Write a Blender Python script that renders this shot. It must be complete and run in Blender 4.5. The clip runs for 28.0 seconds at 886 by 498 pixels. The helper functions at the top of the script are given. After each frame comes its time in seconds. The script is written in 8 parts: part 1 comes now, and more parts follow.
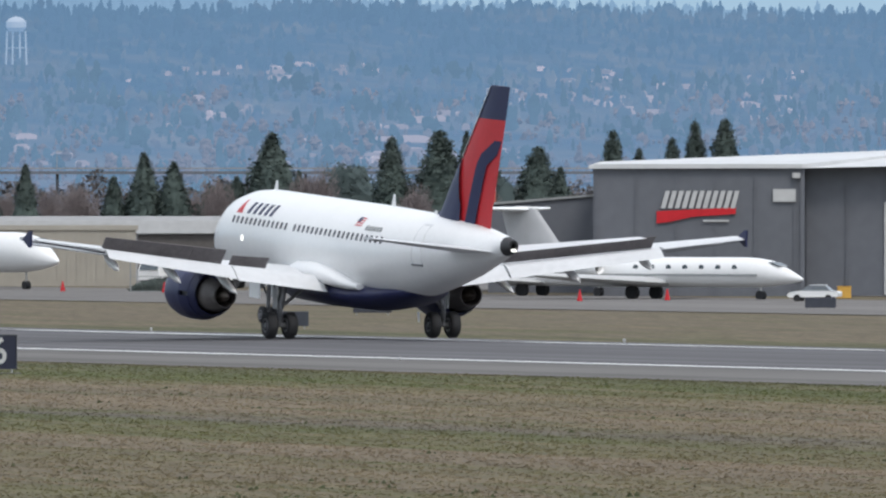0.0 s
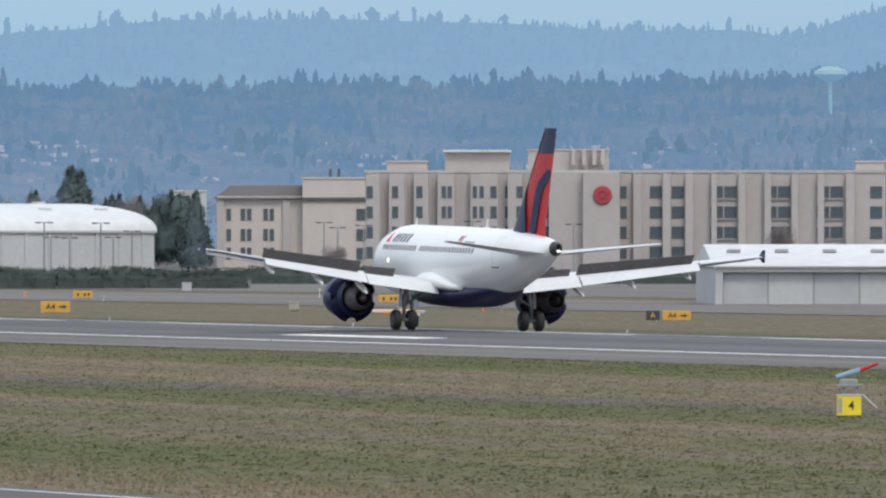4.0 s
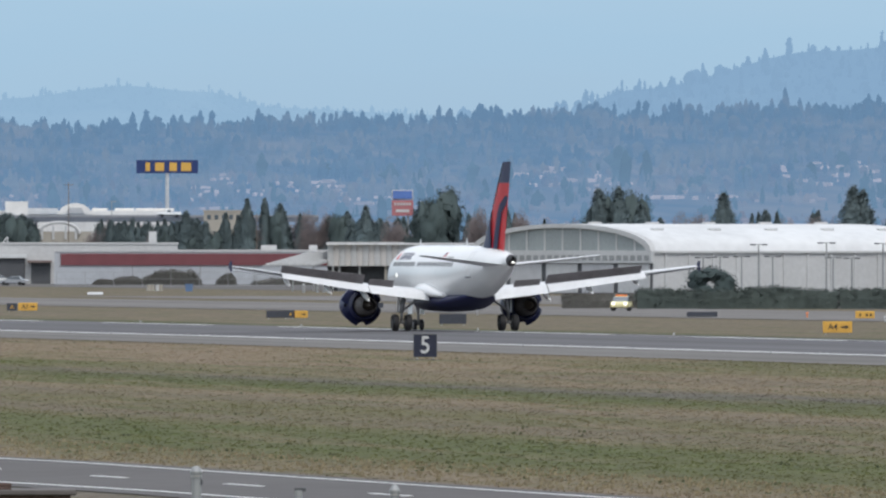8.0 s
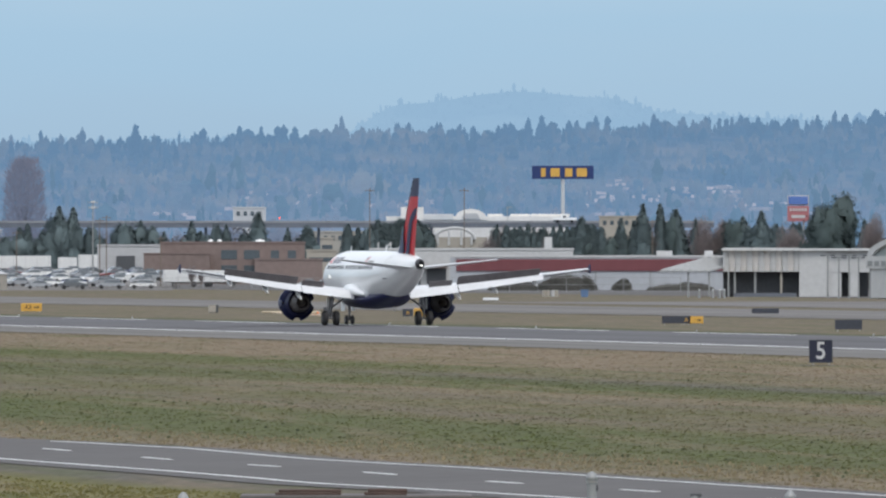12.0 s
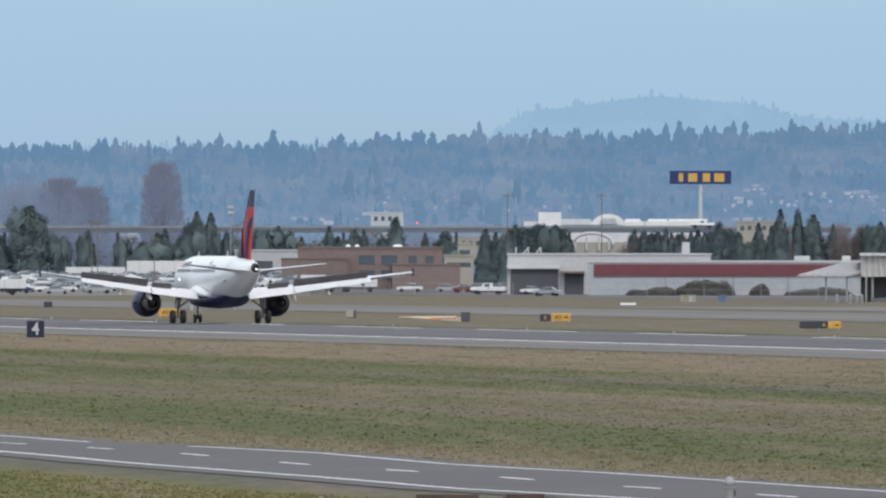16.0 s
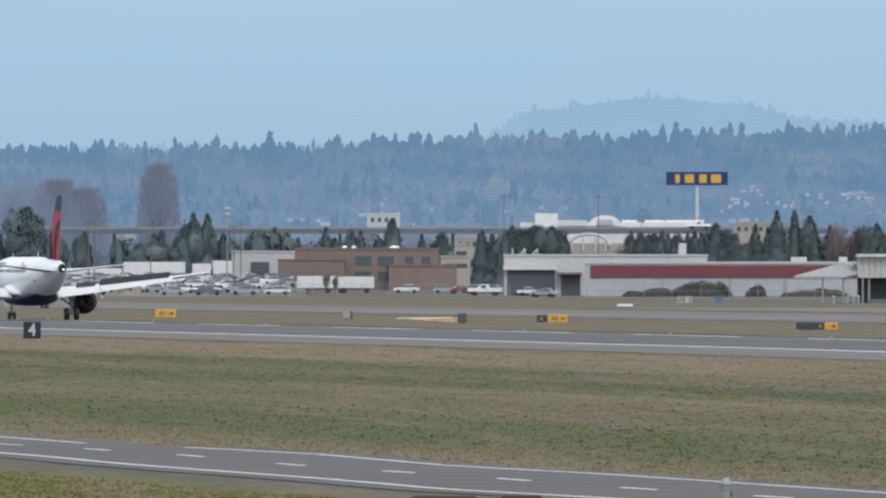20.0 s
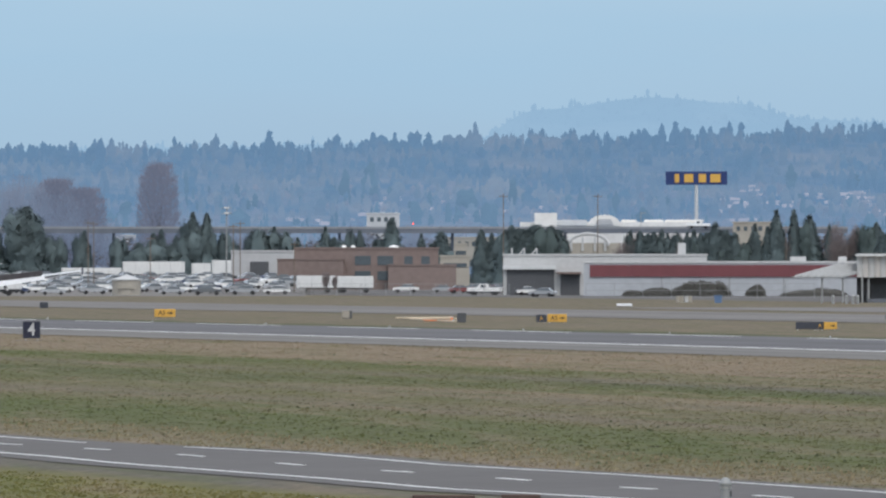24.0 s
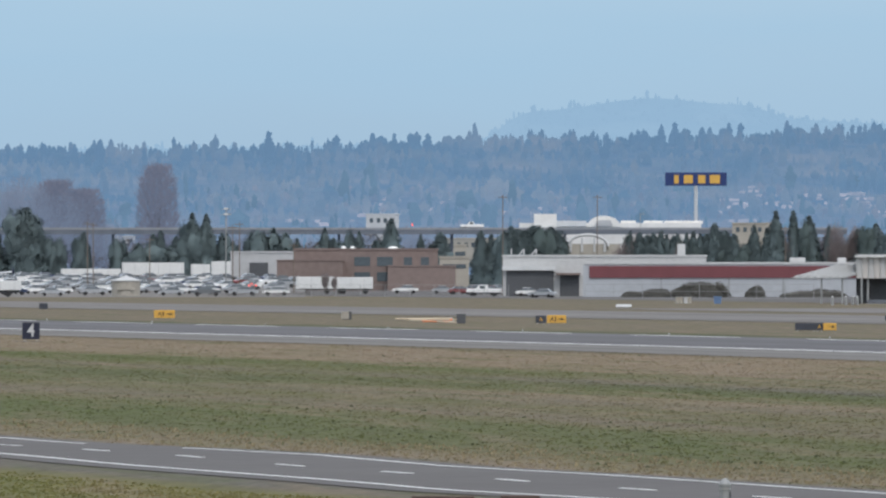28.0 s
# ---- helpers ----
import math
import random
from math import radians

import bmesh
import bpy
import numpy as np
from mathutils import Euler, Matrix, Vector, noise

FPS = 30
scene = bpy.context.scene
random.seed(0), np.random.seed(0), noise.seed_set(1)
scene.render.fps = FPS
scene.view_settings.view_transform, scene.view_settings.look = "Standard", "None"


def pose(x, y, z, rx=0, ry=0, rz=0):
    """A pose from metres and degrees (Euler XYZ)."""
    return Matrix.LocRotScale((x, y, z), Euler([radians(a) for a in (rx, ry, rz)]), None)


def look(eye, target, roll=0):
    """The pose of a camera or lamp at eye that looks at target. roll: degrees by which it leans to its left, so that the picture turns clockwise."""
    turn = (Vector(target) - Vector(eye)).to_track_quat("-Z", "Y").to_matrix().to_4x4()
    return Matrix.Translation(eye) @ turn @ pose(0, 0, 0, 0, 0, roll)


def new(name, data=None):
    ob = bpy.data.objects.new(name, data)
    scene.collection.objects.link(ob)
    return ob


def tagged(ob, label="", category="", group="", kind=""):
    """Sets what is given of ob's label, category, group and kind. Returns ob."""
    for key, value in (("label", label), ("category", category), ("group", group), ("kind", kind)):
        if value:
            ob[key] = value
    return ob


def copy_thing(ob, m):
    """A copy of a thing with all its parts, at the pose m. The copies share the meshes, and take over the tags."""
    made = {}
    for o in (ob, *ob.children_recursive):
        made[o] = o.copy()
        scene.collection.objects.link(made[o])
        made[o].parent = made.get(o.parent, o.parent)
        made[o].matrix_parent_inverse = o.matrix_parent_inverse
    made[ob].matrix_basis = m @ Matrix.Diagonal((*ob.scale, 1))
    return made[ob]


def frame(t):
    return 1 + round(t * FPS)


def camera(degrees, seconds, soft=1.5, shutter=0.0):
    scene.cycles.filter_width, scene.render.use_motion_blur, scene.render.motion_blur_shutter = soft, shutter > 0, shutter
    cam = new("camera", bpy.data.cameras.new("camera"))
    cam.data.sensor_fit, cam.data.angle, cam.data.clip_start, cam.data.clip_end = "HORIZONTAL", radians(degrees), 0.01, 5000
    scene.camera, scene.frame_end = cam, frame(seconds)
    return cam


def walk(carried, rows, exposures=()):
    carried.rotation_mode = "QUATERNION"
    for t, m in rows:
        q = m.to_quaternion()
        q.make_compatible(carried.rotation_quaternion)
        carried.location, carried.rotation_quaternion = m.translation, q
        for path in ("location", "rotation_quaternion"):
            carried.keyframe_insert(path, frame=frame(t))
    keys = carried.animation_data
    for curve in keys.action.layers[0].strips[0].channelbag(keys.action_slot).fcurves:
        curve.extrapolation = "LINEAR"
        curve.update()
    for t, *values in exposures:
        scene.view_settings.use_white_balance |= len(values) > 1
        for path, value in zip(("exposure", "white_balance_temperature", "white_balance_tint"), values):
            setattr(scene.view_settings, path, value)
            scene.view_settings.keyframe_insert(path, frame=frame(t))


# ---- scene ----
# Viewpoint on a terminal roof; the runway runs along +Y at x = 246. Bearings are counted in units of 1/27000 rad
# from a zero that lies 4600 units to the right of the runway's direction.
B, ZERO, EYE, LEVEL = 27000.0, 4600.0, 6.3, 455.0
cam = camera(math.degrees(2 * math.atan(784 / B)), 28.0, soft=2.3)
AIM = [(0, 5059, 108.5), (.5, 4601, 103), (1, 4229, 93.5), (1.5, 3901, 86.5), (2, 3525, 79), (2.5, 3163, 71), (3, 2856, 66.5),
       (3.5, 2578.5, 62.5), (4, 2319.5, 58), (4.5, 2061.5, 50), (5.2, 1742, 41), (5.9, 1478, 34), (6.5, 1270.5, 29), (7, 1140.5, 26), (7.5, 1027.5, 23),
       (8, 935.5, 22), (8.5, 836.5, 18), (9, 724.5, 16), (9.5, 641.5, 14), (10, 560.5, 14), (10.5, 459.5, 12), (11, 387.5, 13),
       (11.5, 311, 13), (12, 235.5, 12), (12.5, 147.5, 9), (13, 69, 9), (13.5, 15.5, 7), (14.2, -4, 5), (15.5, -5, 3), (16, -8, 3),
       (17, -5, 1), (18.5, -4, 1), (20, -2, 1), (21.5, -3, 1), (23.5, -1, 2), (25, -1, 1), (26, -1, 1), (27, 1, 1), (28, 0, 0)]


def aim(right, down):
    turn = math.degrees((784 + right + ZERO) / B)
    lift = math.degrees((LEVEL - down - 441) / B)
    return pose(0, 0, EYE, 90 + lift, 0, -turn)


walk(cam, [(t, aim(a, b)) for t, a, b in AIM])

# ---- world and sun ----
world = bpy.data.worlds.new("hazy_overcast")
scene.world = world
world.use_nodes = True
wn, wl = world.node_tree.nodes, world.node_tree.links
wn.clear()
w_out = wn.new("ShaderNodeOutputWorld")
w_sky = wn.new("ShaderNodeTexSky")
w_sky.sky_type, w_sky.sun_disc = "NISHITA", False
w_sky.sun_elevation, w_sky.sun_rotation = radians(51), radians(176)
w_sky.air_density, w_sky.dust_density = 1.0, 2.0
w_b1 = wn.new("ShaderNodeBackground")
w_b1.inputs[1].default_value = 0.05
wl.new(w_sky.outputs[0], w_b1.inputs[0])
w_co = wn.new("ShaderNodeTexCoord")
w_se = wn.new("ShaderNodeSeparateXYZ")
wl.new(w_co.outputs["Generated"], w_se.inputs[0])
w_ma = wn.new("ShaderNodeMapping")
w_ma.inputs["Scale"].default_value = (26, 26, 150)
wl.new(w_co.outputs["Generated"], w_ma.inputs[0])
w_no = wn.new("ShaderNodeTexNoise")
w_no.inputs["Scale"].default_value, w_no.inputs["Detail"].default_value = 1.0, 5.0
wl.new(w_ma.outputs[0], w_no.inputs["Vector"])
w_ad = wn.new("ShaderNodeMath")
w_ad.operation = "MULTIPLY_ADD"
w_ad.inputs[1].default_value, w_ad.inputs[2].default_value = 0.016, -0.008
wl.new(w_no.outputs[0], w_ad.inputs[0])
w_sum = wn.new("ShaderNodeMath")
wl.new(w_se.outputs[2], w_sum.inputs[0])
wl.new(w_ad.outputs[0], w_sum.inputs[1])
w_ra = wn.new("ShaderNodeValToRGB")
cr = w_ra.color_ramp
cr.elements[0].position, cr.elements[0].color = 0.0, (0.315, 0.485, 0.665, 1)
cr.elements[1].position, cr.elements[1].color = 1.0, (1.07, 1.12, 1.20, 1)
for at_z, col in ((0.006, (0.318, 0.488, 0.672)), (0.0105, (0.318, 0.505, 0.70)), (0.0155, (0.308, 0.508, 0.712)), (0.06, (0.5, 0.62, 0.75)), (0.2, (0.78, 0.84, 0.90)), (0.5, (0.94, 0.99, 1.07))):
    el = cr.elements.new(at_z)
    el.color = (*col, 1)
wl.new(w_sum.outputs[0], w_ra.inputs[0])
w_b2 = wn.new("ShaderNodeBackground")
w_b2.inputs[1].default_value = 0.9
wl.new(w_ra.outputs[0], w_b2.inputs[0])
w_add = wn.new("ShaderNodeAddShader")
wl.new(w_b1.outputs[0], w_add.inputs[0])
wl.new(w_b2.outputs[0], w_add.inputs[1])
wl.new(w_add.outputs[0], w_out.inputs[0])
sun = new("sun", bpy.data.lights.new("sun", "SUN"))
sun.data.energy, sun.data.angle, sun.data.color = 1.26, radians(14), (1.0, 0.95, 0.88)
sun.matrix_world = look((35, -410, 508), (0, 0, 0))
scene.view_settings.exposure = 0.0


# ---- materials ----
def mat(name, col, rough=0.6, metal=0.0, vary=0.18, big=0.15, fine=3.0, bump=0.0, dirt=None, glow=None, per=0.0, coat=0.0):
    """A painted, grown or worn surface: colour varied at a large and a fine scale, in metres of the object."""
    m = bpy.data.materials.new(name)
    m.use_nodes = True
    n, l = m.node_tree.nodes, m.node_tree.links
    bs = n["Principled BSDF"]
    bs.inputs["Roughness"].default_value, bs.inputs["Metallic"].default_value = rough, metal
    bs.inputs["Coat Weight"].default_value = coat
    tc = n.new("ShaderNodeTexCoord")
    n1, n2 = n.new("ShaderNodeTexNoise"), n.new("ShaderNodeTexNoise")
    n1.inputs["Scale"].default_value, n2.inputs["Scale"].default_value = big, fine
    n1.inputs["Detail"].default_value = n2.inputs["Detail"].default_value = 4
    l.new(tc.outputs["Object"], n1.inputs["Vector"]), l.new(tc.outputs["Object"], n2.inputs["Vector"])
    s = n.new("ShaderNodeMath")
    s.operation = "ADD"
    l.new(n1.outputs[0], s.inputs[0]), l.new(n2.outputs[0], s.inputs[1])
    r = n.new("ShaderNodeMapRange")
    r.inputs["From Min"].default_value, r.inputs["From Max"].default_value = 0.65, 1.35
    l.new(s.outputs[0], r.inputs["Value"])
    mx = n.new("ShaderNodeMix")
    mx.data_type = "RGBA"
    lo = dirt or tuple(c * (1 - vary) for c in col)
    hi = tuple(min(1, c * (1 + vary)) for c in col) if dirt is None else col
    mx.inputs[6].default_value, mx.inputs[7].default_value = (*lo, 1), (*hi, 1)
    l.new(r.outputs[0], mx.inputs[0])
    out = mx.outputs[2]
    if per:
        oi, hs, mr = n.new("ShaderNodeObjectInfo"), n.new("ShaderNodeHueSaturation"), n.new("ShaderNodeMapRange")
        mr.inputs["To Min"].default_value, mr.inputs["To Max"].default_value = 1 - per, 1 + per
        l.new(oi.outputs["Random"], mr.inputs["Value"]), l.new(mr.outputs[0], hs.inputs["Value"]), l.new(out, hs.inputs["Color"])
        out = hs.outputs[0]
    l.new(out, bs.inputs["Base Color"])
    if bump:
        bp = n.new("ShaderNodeBump")
        bp.inputs["Strength"].default_value, bp.inputs["Distance"].default_value = bump, 0.02
        l.new(n2.outputs[0], bp.inputs["Height"]), l.new(bp.outputs[0], bs.inputs["Normal"])
    if glow:
        bs.inputs["Emission Color"].default_value = (*glow[:3], 1)
        bs.inputs["Emission Strength"].default_value = glow[3]
    return m


def island_vary(m, amount):
    """Vary the brightness of a joined mesh's loose pieces."""
    n, l = m.node_tree.nodes, m.node_tree.links
    bs = n["Principled BSDF"]
    src = bs.inputs["Base Color"].links[0].from_socket
    ge, hs, mr = n.new("ShaderNodeNewGeometry"), n.new("ShaderNodeHueSaturation"), n.new("ShaderNodeMapRange")
    mr.inputs["To Min"].default_value, mr.inputs["To Max"].default_value = 1 - amount, 1 + amount
    l.new(ge.outputs["Random Per Island"], mr.inputs["Value"]), l.new(mr.outputs[0], hs.inputs["Value"])
    l.new(src, hs.inputs["Color"]), l.new(hs.outputs[0], bs.inputs["Base Color"])
    return m


def leafy(m, share):
    """Let a share of the light pass through the leaves."""
    n, l = m.node_tree.nodes, m.node_tree.links
    bs, out = n["Principled BSDF"], n["Material Output"]
    bs.inputs["Specular IOR Level"].default_value = 0.15
    tr, mx = n.new("ShaderNodeBsdfTranslucent"), n.new("ShaderNodeMixShader")
    mx.inputs[0].default_value = share
    l.new(bs.inputs["Base Color"].links[0].from_socket, tr.inputs["Color"])
    l.new(bs.outputs[0], mx.inputs[1]), l.new(tr.outputs[0], mx.inputs[2]), l.new(mx.outputs[0], out.inputs["Surface"])
    return m


def glass(name, col=(0.08, 0.10, 0.115), rough=0.08):
    m = mat(name, col, rough, vary=0.25, big=0.4)
    m.node_tree.nodes["Principled BSDF"].inputs["IOR"].default_value = 1.5
    return m


WHITE = mat("white_paint", (0.80, 0.80, 0.79), 0.32, vary=0.04, big=0.5, fine=6, coat=0.3)
OFFWHITE = mat("weathered_white", (0.475, 0.48, 0.48), 0.6, vary=0.1, big=0.12, fine=1.5)
NAVY = mat("navy_paint", (0.016, 0.020, 0.070), 0.42, vary=0.12, big=0.6)
NAVY.node_tree.nodes["Principled BSDF"].inputs["Specular IOR Level"].default_value = 0.25
RED = mat("red_paint", (0.50, 0.020, 0.028), 0.42, vary=0.1, big=0.4)
RED.node_tree.nodes["Principled BSDF"].inputs["Specular IOR Level"].default_value = 0.25
DARKRED = mat("dark_red_paint", (0.25, 0.015, 0.03), 0.35, vary=0.1, big=0.4, coat=0.3)
FLAPGREY = mat("flap_paint", (0.60, 0.61, 0.62), 0.4, vary=0.08, big=0.5, fine=3)
WINGGREY = mat("wing_grey", (0.62, 0.63, 0.64), 0.38, vary=0.07, big=0.4, fine=4)
SPOILER = mat("spoiler_underside", (0.125, 0.115, 0.120), 0.7, vary=0.25, big=0.8, fine=5)
METAL = mat("bare_metal", (0.42, 0.41, 0.40), 0.35, 0.9, vary=0.15, big=1.0, fine=8)
HOTMETAL = mat("heat_stained_metal", (0.27, 0.23, 0.20), 0.45, 0.8, vary=0.3, big=1.2, fine=6)
COREMETAL = mat("worn_core_metal", (0.14, 0.124, 0.118), 0.55, 0.1, vary=0.3, big=1.2, fine=6)
GEARMETAL = mat("landing_gear_metal", (0.20, 0.20, 0.21), 0.45, 0.5, vary=0.2, big=1.0, fine=6)
# Darker than the railing's concrete, for the shade on girder and pillars.
DECKGREY = mat("shaded_girder", (0.135, 0.148, 0.172), 0.85, vary=0.15, big=0.05, fine=0.6)
VIADUCT = mat("pale_concrete", (0.245, 0.25, 0.262), 0.85, vary=0.12, big=0.05, fine=0.6)
RUBBER = mat("tyre_rubber", (0.024, 0.024, 0.026), 0.8, vary=0.2, big=2)
BLACK = mat("black_paint", (0.022, 0.022, 0.024), 0.5, vary=0.2)
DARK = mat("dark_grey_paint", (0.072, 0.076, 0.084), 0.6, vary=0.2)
GLASS = glass("dark_glass")
TEAL = glass("teal_glass", (0.09, 0.205, 0.24), 0.2)
CABIN = mat("cabin_window", (0.10, 0.105, 0.12), 0.3, vary=0.2)
BRIGHTYELLOW = mat("bright_yellow_paint", (0.78, 0.60, 0.03), 0.5, vary=0.12, big=1.0)
SIGNDARK = mat("dark_sign_panel", (0.036, 0.041, 0.056), 0.55, vary=0.2)
SIGNNAVY = mat("sign_navy", (0.010, 0.013, 0.034), 0.5, vary=0.15)
YELLOW = mat("yellow_paint", (0.60, 0.34, 0.06), 0.5, vary=0.12, big=1.0)
ORANGE = mat("orange_paint", (0.85, 0.22, 0.04), 0.5, vary=0.1)
BLUE = mat("blue_paint", (0.03, 0.12, 0.45), 0.5, vary=0.15)
LAMP = mat("lit_lamp", (0.9, 0.9, 0.85), 0.4, vary=0.0, glow=(1.0, 0.97, 0.9, 1.4))
REDLAMP = mat("red_lamp", (0.8, 0.05, 0.03), 0.4, vary=0.0, glow=(1.0, 0.12, 0.06, 1.2))
ASPHALT = mat("runway_asphalt", (0.122, 0.120, 0.126), 0.95, vary=0.1, big=0.03, fine=0.5)
ROADGREY = mat("road_asphalt", (0.118, 0.113, 0.112), 0.95, vary=0.12, big=0.05, fine=0.8)
CONCRETE = mat("apron_concrete", (0.165, 0.157, 0.150), 0.95, vary=0.14, big=0.02, fine=0.3)


def rubber_streaks(m):
    """Long dark streaks of tyre rubber along the runway."""
    n, l = m.node_tree.nodes, m.node_tree.links
    bs = n["Principled BSDF"]
    src = bs.inputs["Base Color"].links[0].from_socket
    ge, mp, no, mr, hs = [n.new("ShaderNode" + k) for k in ("NewGeometry", "Mapping", "TexNoise", "MapRange", "HueSaturation")]
    mp.inputs["Scale"].default_value = (.45, .0022, 1)
    no.inputs["Scale"].default_value, no.inputs["Detail"].default_value = 1.0, 6
    mr.inputs["From Min"].default_value, mr.inputs["From Max"].default_value = .3, .7
    mr.inputs["To Min"].default_value, mr.inputs["To Max"].default_value = .72, 1.22
    l.new(ge.outputs["Position"], mp.inputs[0]), l.new(mp.outputs[0], no.inputs["Vector"]), l.new(no.outputs[0], mr.inputs["Value"])
    l.new(mr.outputs[0], hs.inputs["Value"]), l.new(src, hs.inputs["Color"]), l.new(hs.outputs[0], bs.inputs["Base Color"])


rubber_streaks(ASPHALT)
rubber_streaks(CONCRETE)
ASPHALT.node_tree.nodes["Principled BSDF"].inputs["Specular IOR Level"].default_value = 0.08
ROADGREY.node_tree.nodes["Principled BSDF"].inputs["Specular IOR Level"].default_value = 0.08
CONCRETE.node_tree.nodes["Principled BSDF"].inputs["Specular IOR Level"].default_value = 0.08
LINE = mat("road_paint_white", (0.78, 0.78, 0.76), 0.7, vary=0.12, big=0.1, fine=1.5)
BEIGE = mat("beige_stucco", (0.425, 0.390, 0.374), 0.85, vary=0.07, big=0.06, fine=0.8)
PALESTONE = mat("pale_stone_storey", (0.51, 0.49, 0.47), 0.85, vary=0.06, big=0.06, fine=0.8)
PINKISH = mat("pinkish_stucco", (0.485, 0.42, 0.405), 0.85, vary=0.06, big=0.05, fine=0.8)
WARMBEIGE = mat("warm_beige_stucco", (0.52, 0.47, 0.43), 0.85, vary=0.07, big=0.06, fine=0.8)
TAN = mat("tan_metal_siding", (0.35, 0.325, 0.28), 0.7, vary=0.1, big=0.1, fine=0.6)
CHARCOAL = mat("charcoal_siding", (0.118, 0.126, 0.145), 0.6, vary=0.1, big=0.08, fine=1.2)
WAREWALL = mat("pale_warehouse_wall", (0.38, 0.40, 0.43), 0.75, vary=0.1, big=0.1, fine=0.8)
GREYWALL = mat("grey_metal_wall", (0.42, 0.425, 0.435), 0.7, vary=0.1, big=0.1, fine=0.8)
ROOFWHITE = mat("white_membrane_roof", (0.565, 0.575, 0.58), 0.6, vary=0.12, big=0.08, fine=0.6)
ROOFDARK = mat("dark_roof", (0.10, 0.09, 0.085), 0.85, vary=0.15)
BRICK = mat("brown_brick", (0.195, 0.150, 0.138), 0.9, vary=0.15, big=0.1, fine=1.0)
MAROON = mat("maroon_band", (0.160, 0.050, 0.058), 0.75, vary=0.12, big=0.06, fine=0.5)
FENCEGREY = mat("grey_galvanised", (0.30, 0.31, 0.31), 0.6, 0.4, vary=0.15)
WOODPOLE = mat("weathered_pole", (0.16, 0.13, 0.105), 0.85, vary=0.25, fine=4)
TIMBER = mat("brown_timber", (0.085, 0.055, 0.045), 0.85, vary=0.3, big=1, fine=6)
BARK = mat("bark", (0.09, 0.07, 0.055), 0.9, vary=0.3, fine=4)
# Needle colour paled and blued to stand in for distance haze.
HAZYCONIFER = leafy(island_vary(mat("hazy_conifer_needles", (0.126, 0.166, 0.174), 0.9, vary=0.1, big=0.3, fine=2), 0.1), .08)
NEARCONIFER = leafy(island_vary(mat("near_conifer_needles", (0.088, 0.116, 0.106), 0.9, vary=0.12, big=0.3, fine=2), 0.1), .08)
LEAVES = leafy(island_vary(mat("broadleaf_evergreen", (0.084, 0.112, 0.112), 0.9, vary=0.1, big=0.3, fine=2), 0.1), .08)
TWIGS = island_vary(mat("bare_twigs", (0.22, 0.188, 0.185), 0.9, vary=0.25, big=0.3, fine=2), 0.35)
HEDGE = leafy(island_vary(mat("hedge_leaves", (0.088, 0.108, 0.100), 0.9, vary=0.15, big=0.3, fine=2), 0.12), .08)


# ---- building helpers ----
FARGROUND = -0.30  # the ground falls a little beyond the runway
GROW = (EYE - FARGROUND) / EYE


def spot(b, d, z=FARGROUND, turn=0.0):
    """A pose on the bearing b, beyond the runway: its x to the right and its y away, as one looks out from the viewpoint."""
    a, d = (b + ZERO) / B, d * GROW
    return pose(d * math.sin(a), d * math.cos(a), z, 0, 0, -math.degrees(a) + turn)


def span(b0, b1, d):
    return (b1 - b0) * d * GROW / B


def close(b, d, z=-0.02, turn=0.0):
    """The same on the near side of the runway."""
    a = (b + ZERO) / B
    return pose(d * math.sin(a), d * math.cos(a), z, 0, 0, -math.degrees(a) + turn)


def height(v, d):
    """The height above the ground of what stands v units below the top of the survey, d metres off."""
    return EYE - FARGROUND + (LEVEL - v) * d * GROW / B


def thing(name, m, label, category, group="", kind=""):
    ob = new(name)
    ob.empty_display_size = 0.5
    ob.matrix_basis = m
    return tagged(ob, label, category, group, kind)


def mesh(name, bm, material, smooth=False):
    me = bpy.data.meshes.new(name)
    bmesh.ops.recalc_face_normals(bm, faces=bm.faces)
    bm.to_mesh(me)
    bm.free()
    me.materials.append(material)
    if smooth:
        me.polygons.foreach_set("use_smooth", [True] * len(me.polygons))
        me.set_sharp_from_angle(angle=radians(40))
    return me


def part(name, bm, material, parent=None, label="", smooth=False, at=None, kind=""):
    ob = new(name, mesh(name, bm, material, smooth))
    if parent is not None:
        ob.parent = parent
    if at is not None:
        ob.matrix_basis = at
    return tagged(ob, label, kind=kind)


def shared(name, me, parent, at):
    ob = new(name, me)
    ob.parent = parent
    ob.matrix_basis = at
    return ob


def box(bm, x, y, z, sx, sy, sz, m=None, bev=0.0):
    """A box round x, y that stands on z."""
    t = Matrix.Translation((x, y, z + sz / 2)) @ Matrix.Diagonal((sx, sy, sz, 1))
    vs = bmesh.ops.create_cube(bm, size=1, matrix=(m @ t) if m else t)["verts"]
    if bev:
        es = list({e for v in vs for e in v.link_edges})
        bmesh.ops.bevel(bm, geom=es, offset=bev, segments=1, affect="EDGES")
    return bm


def boxed(x, y, z, sx, sy, sz, bev=0.0):
    return box(bmesh.new(), x, y, z, sx, sy, sz, None, bev)


def loft(bm, rings, cap=True, close=True):
    vs = [[bm.verts.new(p) for p in r] for r in rings]
    n = len(vs[0])
    for a, b in zip(vs, vs[1:]):
        for i in range(n if close else n - 1):
            j = (i + 1) % n
            bm.faces.new((a[i], a[j], b[j], b[i]))
    if cap and close:
        bm.faces.new(vs[0][::-1])
        bm.faces.new(vs[-1])
    return bm


